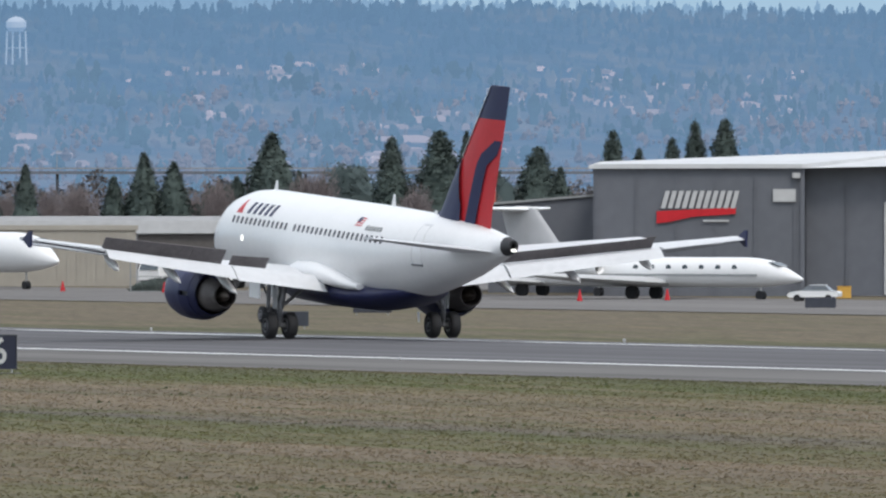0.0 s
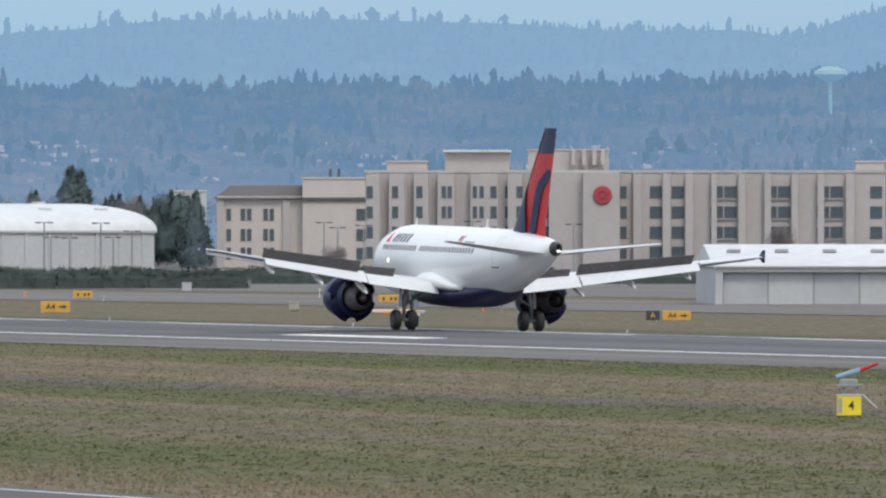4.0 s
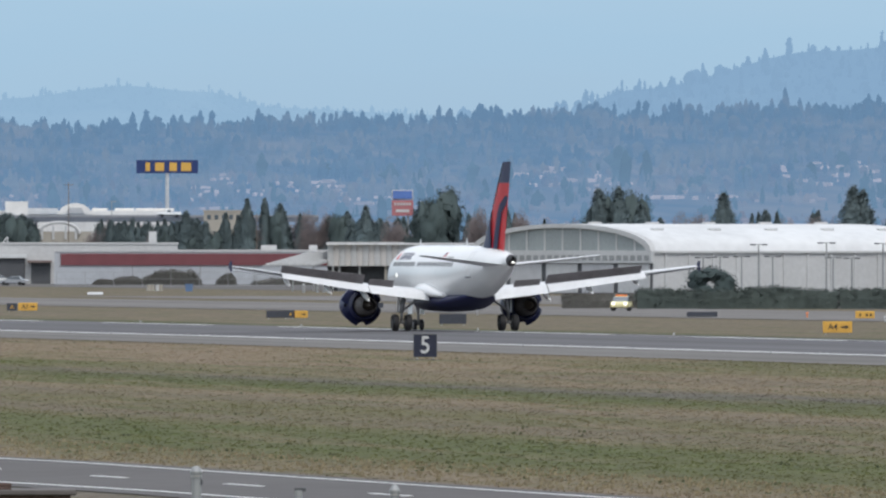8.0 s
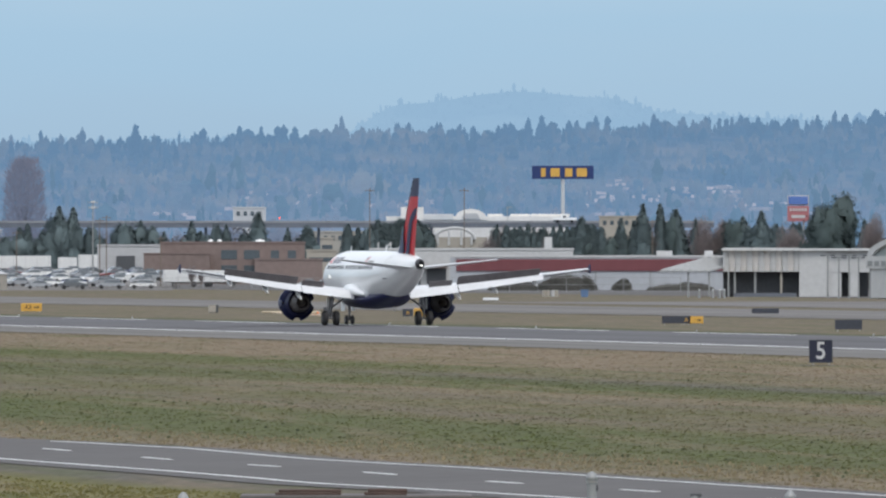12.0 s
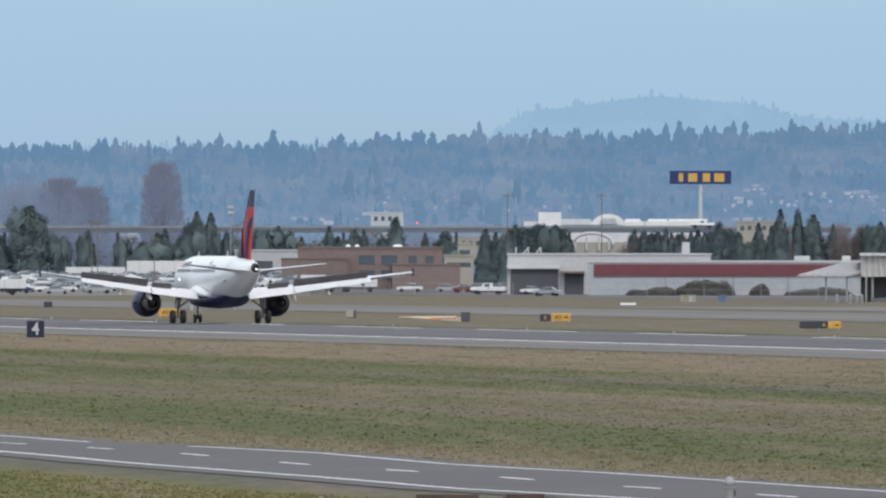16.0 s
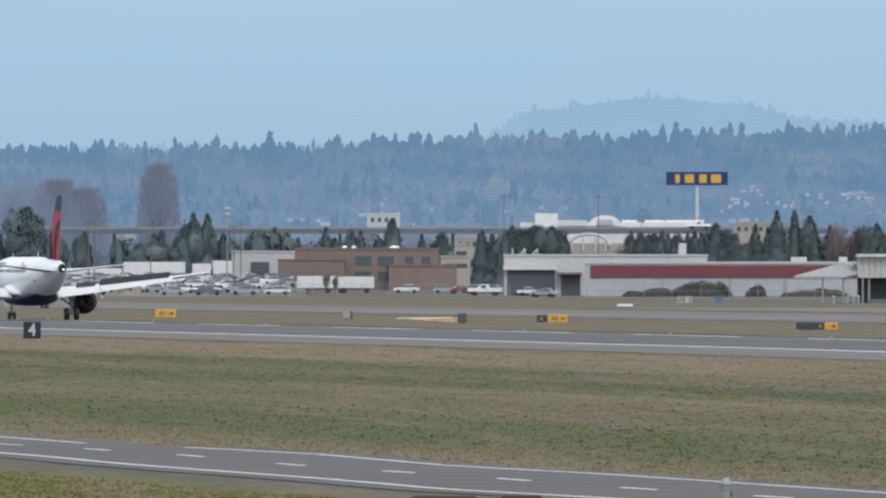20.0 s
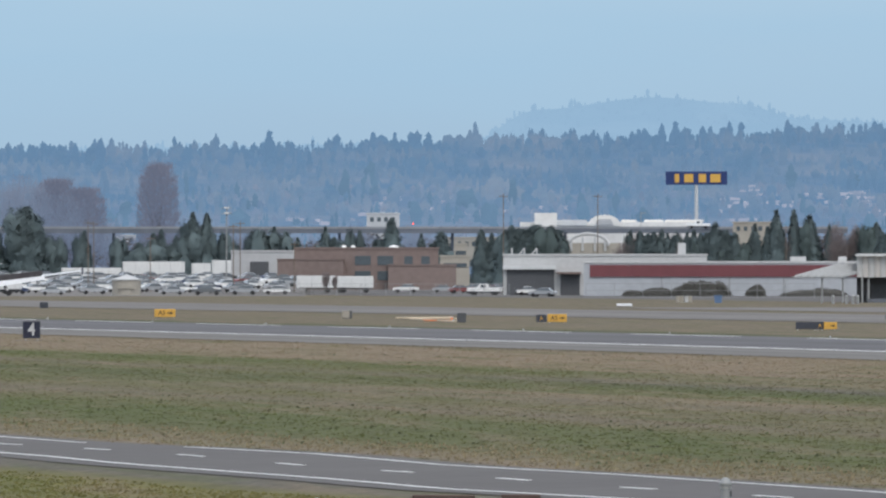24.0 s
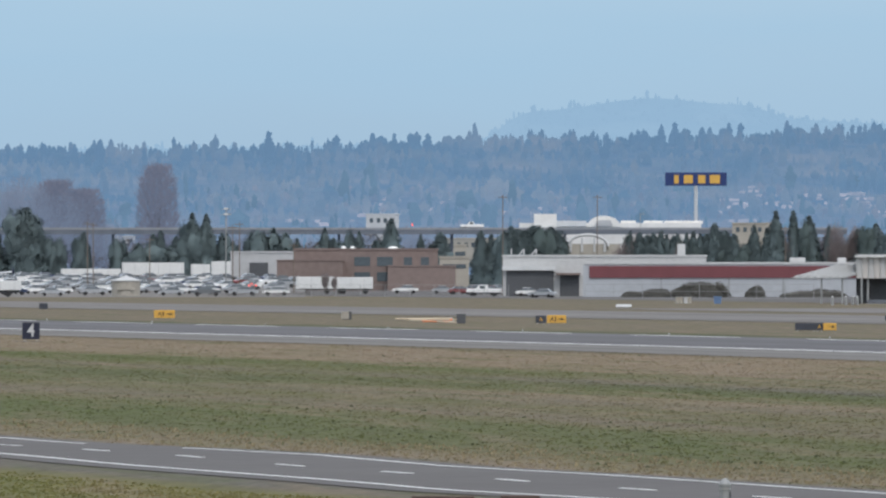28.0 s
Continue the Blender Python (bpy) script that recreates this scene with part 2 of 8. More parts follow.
def tube(bm, p, q, r, r2=None, n=10):
    p, q = Vector(p), Vector(q)
    a = (q - p).normalized()
    u = a.orthogonal().normalized()
    w = a.cross(u)
    rings = []
    for c, k in ((p, r), (q, r if r2 is None else r2)):
        rings.append([c + (u * math.cos(6.28318 * i / n) + w * math.sin(6.28318 * i / n)) * k for i in range(n)])
    return loft(bm, rings)


def lathe(bm, prof, m, n=24, cap=False):
    """A profile of (along, radius) turned about the y axis of m."""
    return loft(bm, [[m @ Vector((r * math.cos(6.28318 * i / n), y, r * math.sin(6.28318 * i / n))) for i in range(n)] for y, r in prof], cap)


def prism(bm, outline, y0, y1, m=None):
    """An outline in x, z drawn out from y0 to y1."""
    m = m or Matrix()
    return loft(bm, [[m @ Vector((x, y0, z)) for x, z in outline], [m @ Vector((x, y1, z)) for x, z in outline]])


FONT = {}


def words(name, text, size, material, parent, m, thick=0.02):
    """Lettering in the built-in font, standing in x, z and facing -y."""
    cu = bpy.data.curves.new(name, "FONT")
    cu.body, cu.size, cu.extrude, cu.align_x, cu.align_y = text, size, thick, "CENTER", "CENTER"
    cu.offset = size * 0.012
    ob = bpy.data.objects.new("t", cu)
    scene.collection.objects.link(ob)
    me = bpy.data.meshes.new_from_object(ob.evaluated_get(bpy.context.evaluated_depsgraph_get()))
    bpy.data.objects.remove(ob)
    me.materials.clear()
    me.materials.append(material)
    o = new(name, me)
    o.parent = parent
    o.matrix_basis = m @ pose(0, 0, 0, 90, 0, 0)
    return o


# ---- ground ----
def ground_material(name="winter_grass_field", gain=1.0, blades=0.0):
    """Bands of turf, straw and bare earth along the runway, broken up by patches; blades: how much single tufts differ."""
    m = bpy.data.materials.new(name)
    m.use_nodes = True
    n, l = m.node_tree.nodes, m.node_tree.links
    bs = n["Principled BSDF"]
    bs.inputs["Roughness"].default_value = 0.95
    bs.inputs["Specular IOR Level"].default_value = 0.1
    ge = n.new("ShaderNodeNewGeometry")
    se = n.new("ShaderNodeSeparateXYZ")
    l.new(ge.outputs["Position"], se.inputs[0])

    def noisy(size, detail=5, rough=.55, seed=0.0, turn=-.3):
        """Patches of the given size in metres, drawn out aslant to the runway, by default near the line of sight."""
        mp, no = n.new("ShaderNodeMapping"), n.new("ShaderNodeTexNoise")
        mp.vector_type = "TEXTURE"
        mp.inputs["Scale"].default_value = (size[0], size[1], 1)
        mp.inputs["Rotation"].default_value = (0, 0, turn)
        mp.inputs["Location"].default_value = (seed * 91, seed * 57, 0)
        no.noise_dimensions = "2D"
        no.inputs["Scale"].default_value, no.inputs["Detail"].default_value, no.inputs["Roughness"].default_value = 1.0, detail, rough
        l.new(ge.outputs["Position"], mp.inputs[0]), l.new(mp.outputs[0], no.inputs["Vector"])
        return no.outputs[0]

    def calc(op, a, b, c=None):
        x = n.new("ShaderNodeMath")
        x.operation = op
        for i, q in enumerate((a, b, c)):
            if q is None:
                continue
            if isinstance(q, (int, float)):
                x.inputs[i].default_value = q
            else:
                l.new(q, x.inputs[i])
        return x.outputs[0]

    def blend(under, col, lo, hi, most, src):
        mx, mr = n.new("ShaderNodeMix"), n.new("ShaderNodeMapRange")
        mx.data_type = "RGBA"
        l.new(under, mx.inputs[6])
        mx.inputs[7].default_value = (*col, 1)
        mr.inputs["From Min"].default_value, mr.inputs["From Max"].default_value, mr.inputs["To Max"].default_value = lo, hi, most
        l.new(src, mr.inputs["Value"]), l.new(mr.outputs[0], mx.inputs[0])
        return mx.outputs[2]
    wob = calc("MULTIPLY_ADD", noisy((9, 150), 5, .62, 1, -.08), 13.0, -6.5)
    calm = n.new("ShaderNodeMapRange")  # the road's verges run straighter
    calm.inputs["From Min"].default_value, calm.inputs["From Max"].default_value = 94, 125
    l.new(se.outputs[0], calm.inputs["Value"])
    across = calc("DIVIDE", calc("ADD", se.outputs[0], calc("MULTIPLY", wob, calc("MULTIPLY_ADD", calm.outputs[0], .85, .15))), 300.0)
    GR, DG, OL, TN, BR, GY = (0.070, 0.089, 0.028), (0.072, 0.081, 0.038), (0.112, 0.107, 0.050), (0.192, 0.150, 0.104), (0.142, 0.118, 0.084), (0.104, 0.098, 0.088)
    YG = (0.128, 0.124, 0.034)
    verge = [(0, YG), (77, YG), (78.5, OL), (79.5, GY), (93.5, GY), (95, TN)]
    beyond = [(214, BR), (268, BR), (279, DG), (283, BR), (300, BR)]

    def bands(stops):
        ra = n.new("ShaderNodeValToRGB")
        l.new(across, ra.inputs[0])
        e = ra.color_ramp.elements
        e[0].position, e[0].color = 0, (*stops[0][1], 1)
        e[1].position, e[1].color = 1, (*stops[-1][1], 1)
        for x, c in stops[1:-1]:
            e.new(x / 300).color = (*c, 1)
        return ra.outputs[0]
    near_bands = bands(verge + [(102, OL), (105, GR), (117, GR), (121, OL), (126, BR), (134, OL), (141, BR), (146, TN), (149, OL), (154, GR), (160, DG), (163, GY), (167, BR), (172, TN), (180, BR), (188, TN), (192, OL), (198, GR), (209, DG)] + beyond)
    far_bands = bands(verge + [(98.5, OL), (100, GR), (113, GR), (118, OL), (128, BR), (136, OL), (142, GR), (152, DG), (156, OL), (160, BR), (166, OL), (172, GR), (175, OL), (179, TN), (206, TN), (211, BR)] + beyond)
    mix, way = n.new("ShaderNodeMix"), n.new("ShaderNodeMapRange")
    mix.data_type, way.interpolation_type = "RGBA", "SMOOTHSTEP"
    way.inputs["From Min"].default_value, way.inputs["From Max"].default_value = 660, 900
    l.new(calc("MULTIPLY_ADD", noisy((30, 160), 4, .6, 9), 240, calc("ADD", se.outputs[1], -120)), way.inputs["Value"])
    l.new(way.outputs[0], mix.inputs[0]), l.new(near_bands, mix.inputs[6]), l.new(far_bands, mix.inputs[7])
    col = blend(mix.outputs[2], (0.138, 0.118, 0.080), 780, 560, .25, se.outputs[1])
    col = blend(col, (0.158, 0.126, 0.090), 420, 325, .55, se.outputs[1])
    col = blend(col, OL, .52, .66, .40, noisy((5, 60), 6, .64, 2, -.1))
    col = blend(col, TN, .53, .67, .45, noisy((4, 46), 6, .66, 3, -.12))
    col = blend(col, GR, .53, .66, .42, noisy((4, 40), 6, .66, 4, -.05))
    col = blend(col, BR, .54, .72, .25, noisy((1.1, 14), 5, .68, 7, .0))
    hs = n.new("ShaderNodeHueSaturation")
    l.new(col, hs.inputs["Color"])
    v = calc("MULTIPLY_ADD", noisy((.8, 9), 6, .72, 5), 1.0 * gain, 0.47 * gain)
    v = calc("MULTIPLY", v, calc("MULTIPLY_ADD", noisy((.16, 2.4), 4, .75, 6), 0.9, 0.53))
    if blades:
        v = calc("MULTIPLY", v, calc("MULTIPLY_ADD", ge.outputs["Random Per Island"], 2 * blades, 1 - blades))
    l.new(v, hs.inputs["Value"])
    l.new(hs.outputs[0], bs.inputs["Base Color"])
    return m


FIELD = ground_material(gain=.97)


def sheet(name, xs, ys, z, material, label, category, kind="structure", crown=None, along=None):
    bm = bmesh.new()
    rows = [[bm.verts.new((x, y, (z if crown is None else z + crown(x)) + (along(y) if along and 120 < x < 277 else 0.0))) for x in xs] for y in ys]
    for a, b in zip(rows, rows[1:]):
        for i in range(len(xs) - 1):
            bm.faces.new((a[i], a[i + 1], b[i + 1], b[i]))
    ob = new(name, mesh(name, bm, material))
    return tagged(ob, label, category, kind=kind)


def dip(y):
    """The runway sinks a little towards the near end."""
    return -0.20 * min(1.0, max(0.0, (1000 - y) / 380))


def lie(x):
    """How the ground lies across the runway's direction."""
    steps = ((-9e9, -.02), (208, -.02), (212.4, -.055), (214, -.10), (243, .0), (262, -.42), (276, -.36), (300, -.30), (9e9, -.30))
    for (p, q), (r, t) in zip(steps, steps[1:]):
        if p <= x <= r:
            return q + (t - q) * (x - p) / (r - p)


NEAR_EDGE = ((380, 0), (391, -.03), (402, -.073), (412, -.118), (419, -.094), (430, -.076), (453, -.085), (463, -.08), (474, -.035), (484, -.02), (510, -.02), (560, 0))
FAR_EDGE = ((405, 0), (432, 0), (443, -.035), (454.6, -.058), (465, -.02), (475, .018), (486, -.01), (496.7, -.037), (507, -.10), (517, -.136), (534, -.12), (580, -.06), (620, 0))


def sag(x, y):
    """How the service road and its verges sink and rise, between its near and its far edge."""
    a, b = [float(np.interp(y, [p for p, _ in e], [q for _, q in e])) for e in (NEAR_EDGE, FAR_EDGE)]
    k = min(1.0, max(0.0, (x - 83.2) / 8.7))
    fade = min(1.0, max(0.0, (x - 66) / 11), max(0.0, (112 - x) / 18)) if not 77 <= x <= 94 else 1.0
    return (a + (b - a) * k) * max(0.0, fade)


def ground_sheet():
    xs = [-4900, -900, 0, 66, 72, 77, 80, 81.7, 83.2, 85.4, 87.7, 89.8, 91.9, 93.1, 94, 97, 100, 104, 108, 112, 120.1, 150, 208, 212.4, 214, 243, 262, 276, 300, 420, 900, 2500, 4900]
    ys = [-4900, -300, 300, 370] + [380 + 5 * k for k in range(49)] + [640, 700, 800, 900, 1000, 2000, 3200, 4900]
    bm = bmesh.new()
    rows = [[bm.verts.new((x, y, lie(x) + (dip(y) * min(1.0, max(0.0, (x - 80) / 70)) if x < 277 else 0.0) + sag(x, y))) for x in xs] for y in ys]
    for a, b in zip(rows, rows[1:]):
        for i in range(len(xs) - 1):
            bm.faces.new((a[i], a[i + 1], b[i + 1], b[i]))
    tagged(new("ground", mesh("ground", bm, FIELD)), "flat winter grass and bare brown earth", "ground", kind="structure")


ground_sheet()


def crown(x):
    steps = ((200, -.03), (211.5, -.03), (223.7, .12), (235, .24), (246, .32), (266.5, -.20), (274, -.30))
    for (p, q), (r, t) in zip(steps, steps[1:]):
        if p <= x <= r:
            return q + (t - q) * (x - p) / (r - p)


def field_z(x, y):
    """The height of the near field's ground."""
    return -.02 + dip(y) * min(1.0, max(0.0, (x - 80) / 70))


RX = [211.5, 223.7, 235, 246, 256, 266.5, 274]
sheet("runway", RX, [-500, 300, 620, 700, 800, 900, 1000, 1600, 2400, 3200], 0.0, ASPHALT, "grey asphalt runway with painted edge lines", "runway", crown=crown, along=dip)


def on_road(x0, x1, y0, y1, up, thick=0.0):
    """A strip that lies on the service road and follows its rise and fall."""
    ys = [y0] + [y for y in [380 + 5 * k for k in range(49)] if y0 < y < y1] + [y1]
    n = max(1, int((x1 - x0) / 2.2))
    xs = [x0 + (x1 - x0) * i / n for i in range(n + 1)]
    bm = bmesh.new()
    if thick:
        loft(bm, [[Vector((x, y, sag(x, y) + h)) for x, h in ((x0, up), (x1, up), (x1, up + thick), (x0, up + thick))] for y in ys])
        return bm
    rows = [[bm.verts.new((x, y, sag(x, y) + up)) for x in xs] for y in ys]
    for a, b in zip(rows, rows[1:]):
        for i in range(n):
            bm.faces.new((a[i], a[i + 1], b[i + 1], b[i]))
    return bm


tagged(new("road", mesh("road", on_road(81.7, 93.1, -300, 2400, 0.0), ROADGREY)), "grey service road across the infield grass", "road", kind="structure")
SHOULDER = mat("runway_shoulder", (0.156, 0.150, 0.143), 0.95, vary=0.12, big=0.03, fine=0.5)
rubber_streaks(SHOULDER)
SHOULDER.node_tree.nodes["Principled BSDF"].inputs["Specular IOR Level"].default_value = 0.08
sheet("runway_shoulder", [211.4, 215, 219, 222.8], [-500, 300, 620, 700, 800, 900, 1000, 1600, 2400, 3200], 0.008, SHOULDER, "pale worn shoulder of the runway", "runway", crown=crown, along=dip)
sheet("taxiway", [338, 360, 386], [-500, 500, 1000, 1600, 2400, 3200], FARGROUND + .04, CONCRETE, "grey taxiway beyond the runway", "taxiway")
sheet("far_apron", [488, 560, 950], [1900, 2400, 3300], FARGROUND + .03, ROADGREY, "grey asphalt yard before the warehouses", "apron")
sheet("apron", [402, 500, 900], [-200, 500, 1000, 1600, 1900], FARGROUND + .03, CONCRETE, "pale concrete apron before the hangars", "apron")


def stripe(name, x, w, y0, y1, label):
    return tagged(new(name, mesh(name, on_road(x - w / 2, x + w / 2, y0, y1, .004, .012), LINE)), label, "marking", kind="structure")


def sloped(name, x, w, y0, y1, label, tilt):
    """A painted bar that lies on the runway's cross slope."""
    cuts = [y0] + [y for y in (620, 700, 800, 900, 1000) if y0 < y < y1] + [y1]
    bm = bmesh.new()
    loft(bm, [[Vector((x + s * w / 2, y, crown(x + s * w / 2) + dip(y) + h)) for s, h in ((-1, .004), (1, .004), (1, .02), (-1, .02))] for y in cuts])
    return tagged(new(name, mesh(name, bm, LINE)), label, "marking", kind="structure")


sloped("edge_line", 223.7, .55, -400, 2600, "white painted runway edge line", 0)
sloped("edge_line", 266.2, .5, -400, 2600, "white painted runway edge line", 0)
for x, y in ((232.2, 653), (232.2, 794), (257.5, 653), (257.5, 794), (257.5, 930)):
    sloped("touchdown_bar", x, 1.9, y, y + 27, "white painted touchdown zone bar", 0)
for k in range(24):
    sloped("centre_line_dash", 246, .7, 314 + k * 61, 350 + k * 61, "worn white centre line dash", 0)
stripe("road_line", 83.2, 0.17, -200, 2000, "white painted road edge line")
for y0, y1 in ((-200, 498), (517, 2000)):  # worn away between
    stripe("road_line", 91.9, 0.15, y0, y1, "white painted road edge line")
for k in range(-8, 60):
    stripe("road_dash", 87.7, 0.16, 405 + 16.8 * k, 409.3 + 16.8 * k, "white painted road centre dash")

# ---- the landing airliner ----
def ring(y, w, h, zc, n=28):
    return [Vector((w * math.cos(6.28318 * i / n), y, zc + h * math.sin(6.28318 * i / n))) for i in range(n)]


def hull(stations, n=28):
    return loft(bmesh.new(), [ring(*s, n) for s in stations])


FOIL = [(0.0, 0.0), (0.03, 0.035), (0.12, 0.065), (0.35, 0.078), (0.6, 0.056), (0.85, 0.022), (1.0, 0.002),
        (1.0, -0.002), (0.85, -0.012), (0.6, -0.034), (0.35, -0.046), (0.12, -0.040), (0.03, -0.022)]


def panel(bm, secs, thick=1.0):
    """A wing of sections (x, y of the leading edge, z, chord), all in x."""
    return loft(bm, [[Vector((x, y - c * a, z + c * b * thick)) for a, b in FOIL] for x, y, z, c in secs])


def fin_panel(bm, secs, thick=1.0):
    """An upright fin of sections (z, y of the leading edge, chord)."""
    return loft(bm, [[Vector((c * b * thick, y - c * a, z)) for a, b in FOIL] for z, y, c in secs])


def wheel(parent, x, y, r, w, rim=GEARMETAL):
    wh = part("wheel", lathe(bmesh.new(), [(-w / 2, r * 0.55), (-w / 2, r * 0.86), (-w * 0.36, r * 0.97), (-w * 0.15, r), (w * 0.15, r), (w * 0.36, r * 0.97), (w / 2, r * 0.86), (w / 2, r * 0.55)],
                                           pose(0, 0, 0, 0, 0, 90), 24, True), RUBBER, parent, smooth=True, at=pose(x, y, r))
    for s in (-1, 1):
        part("rim", lathe(bmesh.new(), [(0, r * 0.54), (0.02 * s, r * 0.5), (-0.03 * s, r * 0.3), (0.03 * s, r * 0.16), (0.03 * s, 0.01)],
                          pose(s * w / 2, 0, 0, 0, 0, -90), 20), rim, wh)
    return wh


plane = thing("airliner", pose(246, 613.4, 0.31), "white twin-engined airliner with navy engines and a red and navy fin", "airliner")
HULL = [(16.1, .06, .06, 3.2), (15.95, .32, .30, 3.22), (15.5, .72, .68, 3.28), (14.8, 1.13, 1.12, 3.42), (13.9, 1.48, 1.55, 3.6), (12.8, 1.78, 1.86, 3.74), (11.5, 1.93, 2.02, 3.83),
        (10.3, 1.975, 2.07, 3.86), (4, 1.975, 2.07, 3.86), (-3.2, 1.975, 2.07, 3.86), (-5.2, 1.94, 2.0, 3.91), (-7.5, 1.8, 1.83, 4.05), (-10, 1.52, 1.53, 4.28), (-12.5, 1.17, 1.2, 4.52),
        (-14.4, .80, .85, 4.70), (-15.9, .5, .55, 4.84), (-16.5, .38, .42, 4.90)]
body = part("fuselage", hull(HULL, 40), WHITE, plane, "white fuselage", True)
part("tail_cone", hull([(-16.48, .385, .425, 4.90), (-16.85, .30, .33, 4.93), (-17.1, .22, .25, 4.95), (-17.08, .13, .15, 4.95), (-16.8, .1, .12, 4.95)], 20), BLACK, plane, "sooty exhaust of the tail", True)
part("tail_light", boxed(0, -17.12, 4.72, .2, .06, .1), LAMP, plane)
part("belly_fairing", hull([(7.2, .5, .25, 2.05), (6.2, 1.4, .5, 2.0), (4.5, 1.95, .66, 2.0), (1, 2.05, .72, 2.02), (-3, 1.95, .68, 2.06), (-5.3, 1.6, .54, 2.2), (-7.2, 1.1, .36, 2.42), (-8.3, .4, .16, 2.6)], 28), NAVY, plane, "navy belly fairing", True)


def radius_at(y):
    for a, b in zip(HULL, HULL[1:]):
        if a[0] >= y >= b[0]:
            k = (a[0] - y) / (a[0] - b[0])
            return [a[i] + (b[i] - a[i]) * k for i in (1, 2, 3)]


def skin(y, z, side, proud=0.03):
    w, h, zc = radius_at(y)
    s = (z - zc) / h
    return Vector((side * (w * math.sqrt(max(0, 1 - s * s)) + proud), y, z))


def decal(name, pts, side, material, parent, proud=0.02, label=""):
    """A painted patch on the hull's skin between a lower and an upper edge: points (y, z) low, high, high, low."""
    (ya, za), (yb, zb), (yc, zc), (yd, zd) = pts
    rings = []
    for k in range(6):
        f = k / 5
        p, q = (ya + (yb - ya) * f, za + (zb - za) * f), (yd + (yc - yd) * f, zd + (zc - zd) * f)
        rings.append([skin(*p, side, proud), skin(*q, side, proud), skin(*q, side, -.02), skin(*p, side, -.02)])
    return part(name, loft(bmesh.new(), rings), material, parent, label)


win = mesh("window", boxed(0, 0, -.16, .035, .17, .32, .045), CABIN)
for side in (-1, 1):
    for i in range(34):
        y = 10.7 - 0.52 * i
        if i in (13,):
            continue
        p = skin(y, 4.62, side, 0.0)
        shared("window", win, plane, pose(p.x, y, 4.62, 0, -20 * side, 0))
    for y, z0, z1, w in ((13.2, 3.2, 5.0, .85), (-9.9, 3.75, 5.5, .8)):
        ring_y = [y - w / 2 + w * f / 4 for f in range(4)] + [y + w / 2] * 8 + [y + w / 2 - w * f / 4 for f in range(4)] + [y - w / 2] * 8
        ring_z = [z0] * 4 + [z0 + (z1 - z0) * f / 8 for f in range(8)] + [z1] * 4 + [z1 - (z1 - z0) * f / 8 for f in range(8)]
        zm = (z0 + z1) / 2
        dr = part("door", loft(bmesh.new(), [[skin(y + (a - y) * k, zm + (b - zm) * k, side, g) for a, b in zip(ring_y, ring_z)] for k, g in ((1, .0), (1, .022), (.95, .022), (.93, .0))], False), WINGGREY, plane, "grey outline of a cabin door")
        if side < 0 and y < 0:
            part("door_sill", tube(bmesh.new(), skin(y - .42, z0, side, .01), skin(y + .42, z0, side, .01), 0.05, n=6), DARK, dr)
    # bars stand for the airline's lettering: a red arrow shape and five navy strokes
    decal("logo", [(10.75, 4.92), (10.42, 5.50), (10.38, 5.50), (10.05, 4.92)], side, RED, plane)
    for i in range(5):
        y = 9.5 - i * .66
        decal("lettering", [(y, 4.94), (y - .12, 5.42), (y - .42, 5.42), (y - .30, 4.94)], side, NAVY, plane)
    fl = decal("flag", [(-3.05, 5.06), (-3.05, 5.44), (-3.75, 5.44), (-3.75, 5.06)], side, WHITE, plane)
    for k in range(4):
        z = 5.08 + k * .1
        decal("flag_stripe", [(-3.05, z), (-3.05, z + .05), (-3.75, z + .05), (-3.75, z)], side, RED, fl, 0.027)
    decal("flag_canton", [(-3.05, 5.24), (-3.05, 5.44), (-3.38, 5.44), (-3.38, 5.24)], side, NAVY, fl, 0.034)
    for i in range(6):
        y = -4.35 - i * .3
        decal("registration", [(y, 4.95), (y, 5.14), (y - .2, 5.14), (y - .2, 4.95)], side, FENCEGREY, plane)
# A small glowing patch stands in for a glint on the hull.
part("glint_patch", boxed(-1.985, 9.3, 3.75, .03, .2, .22), LAMP, plane, "small glowing patch for a glint")
part("cargo_handle", tube(bmesh.new(), skin(14.4, 3.2, -1, .02), skin(13.8, 3.12, -1, .02), .05, n=6), DARK, plane)
part("cockpit_window", loft(bmesh.new(), [[Vector((s * 1.02, 14.75, 4.2)), Vector((s * .9, 14.4, 4.62)), Vector((s * .88, 14.38, 4.60)), Vector((s * 1.0, 14.72, 4.18))] for s in (-1, -.5, 0, .5, 1)]), GLASS, plane)
for y, z, h in ((10.6, 5.84, .5), (-3.2, 5.9, .55), (-8, 5.75, .25)):
    part("antenna", fin_panel(bmesh.new(), [(z, y, .55), (z + h, y - .25, .22)], 0.8), WHITE, plane)
part("drain_mast", fin_panel(bmesh.new(), [(1.55, -6.4, .3), (1.1, -6.55, .16)]), WINGGREY, plane)

# wings, mirrored by the sign of x
SEC = [(1.5, 5.9, 2.45, 7.4), (6.4, 3.3, 3.05, 4.55), (16.6, -1.9, 4.45, 1.65)]


def wing_at(x):
    a, b = (SEC[0], SEC[1]) if x < SEC[1][0] else (SEC[1], SEC[2])
    k = (x - a[0]) / (b[0] - a[0])
    return [a[i] + (b[i] - a[i]) * k for i in range(4)]


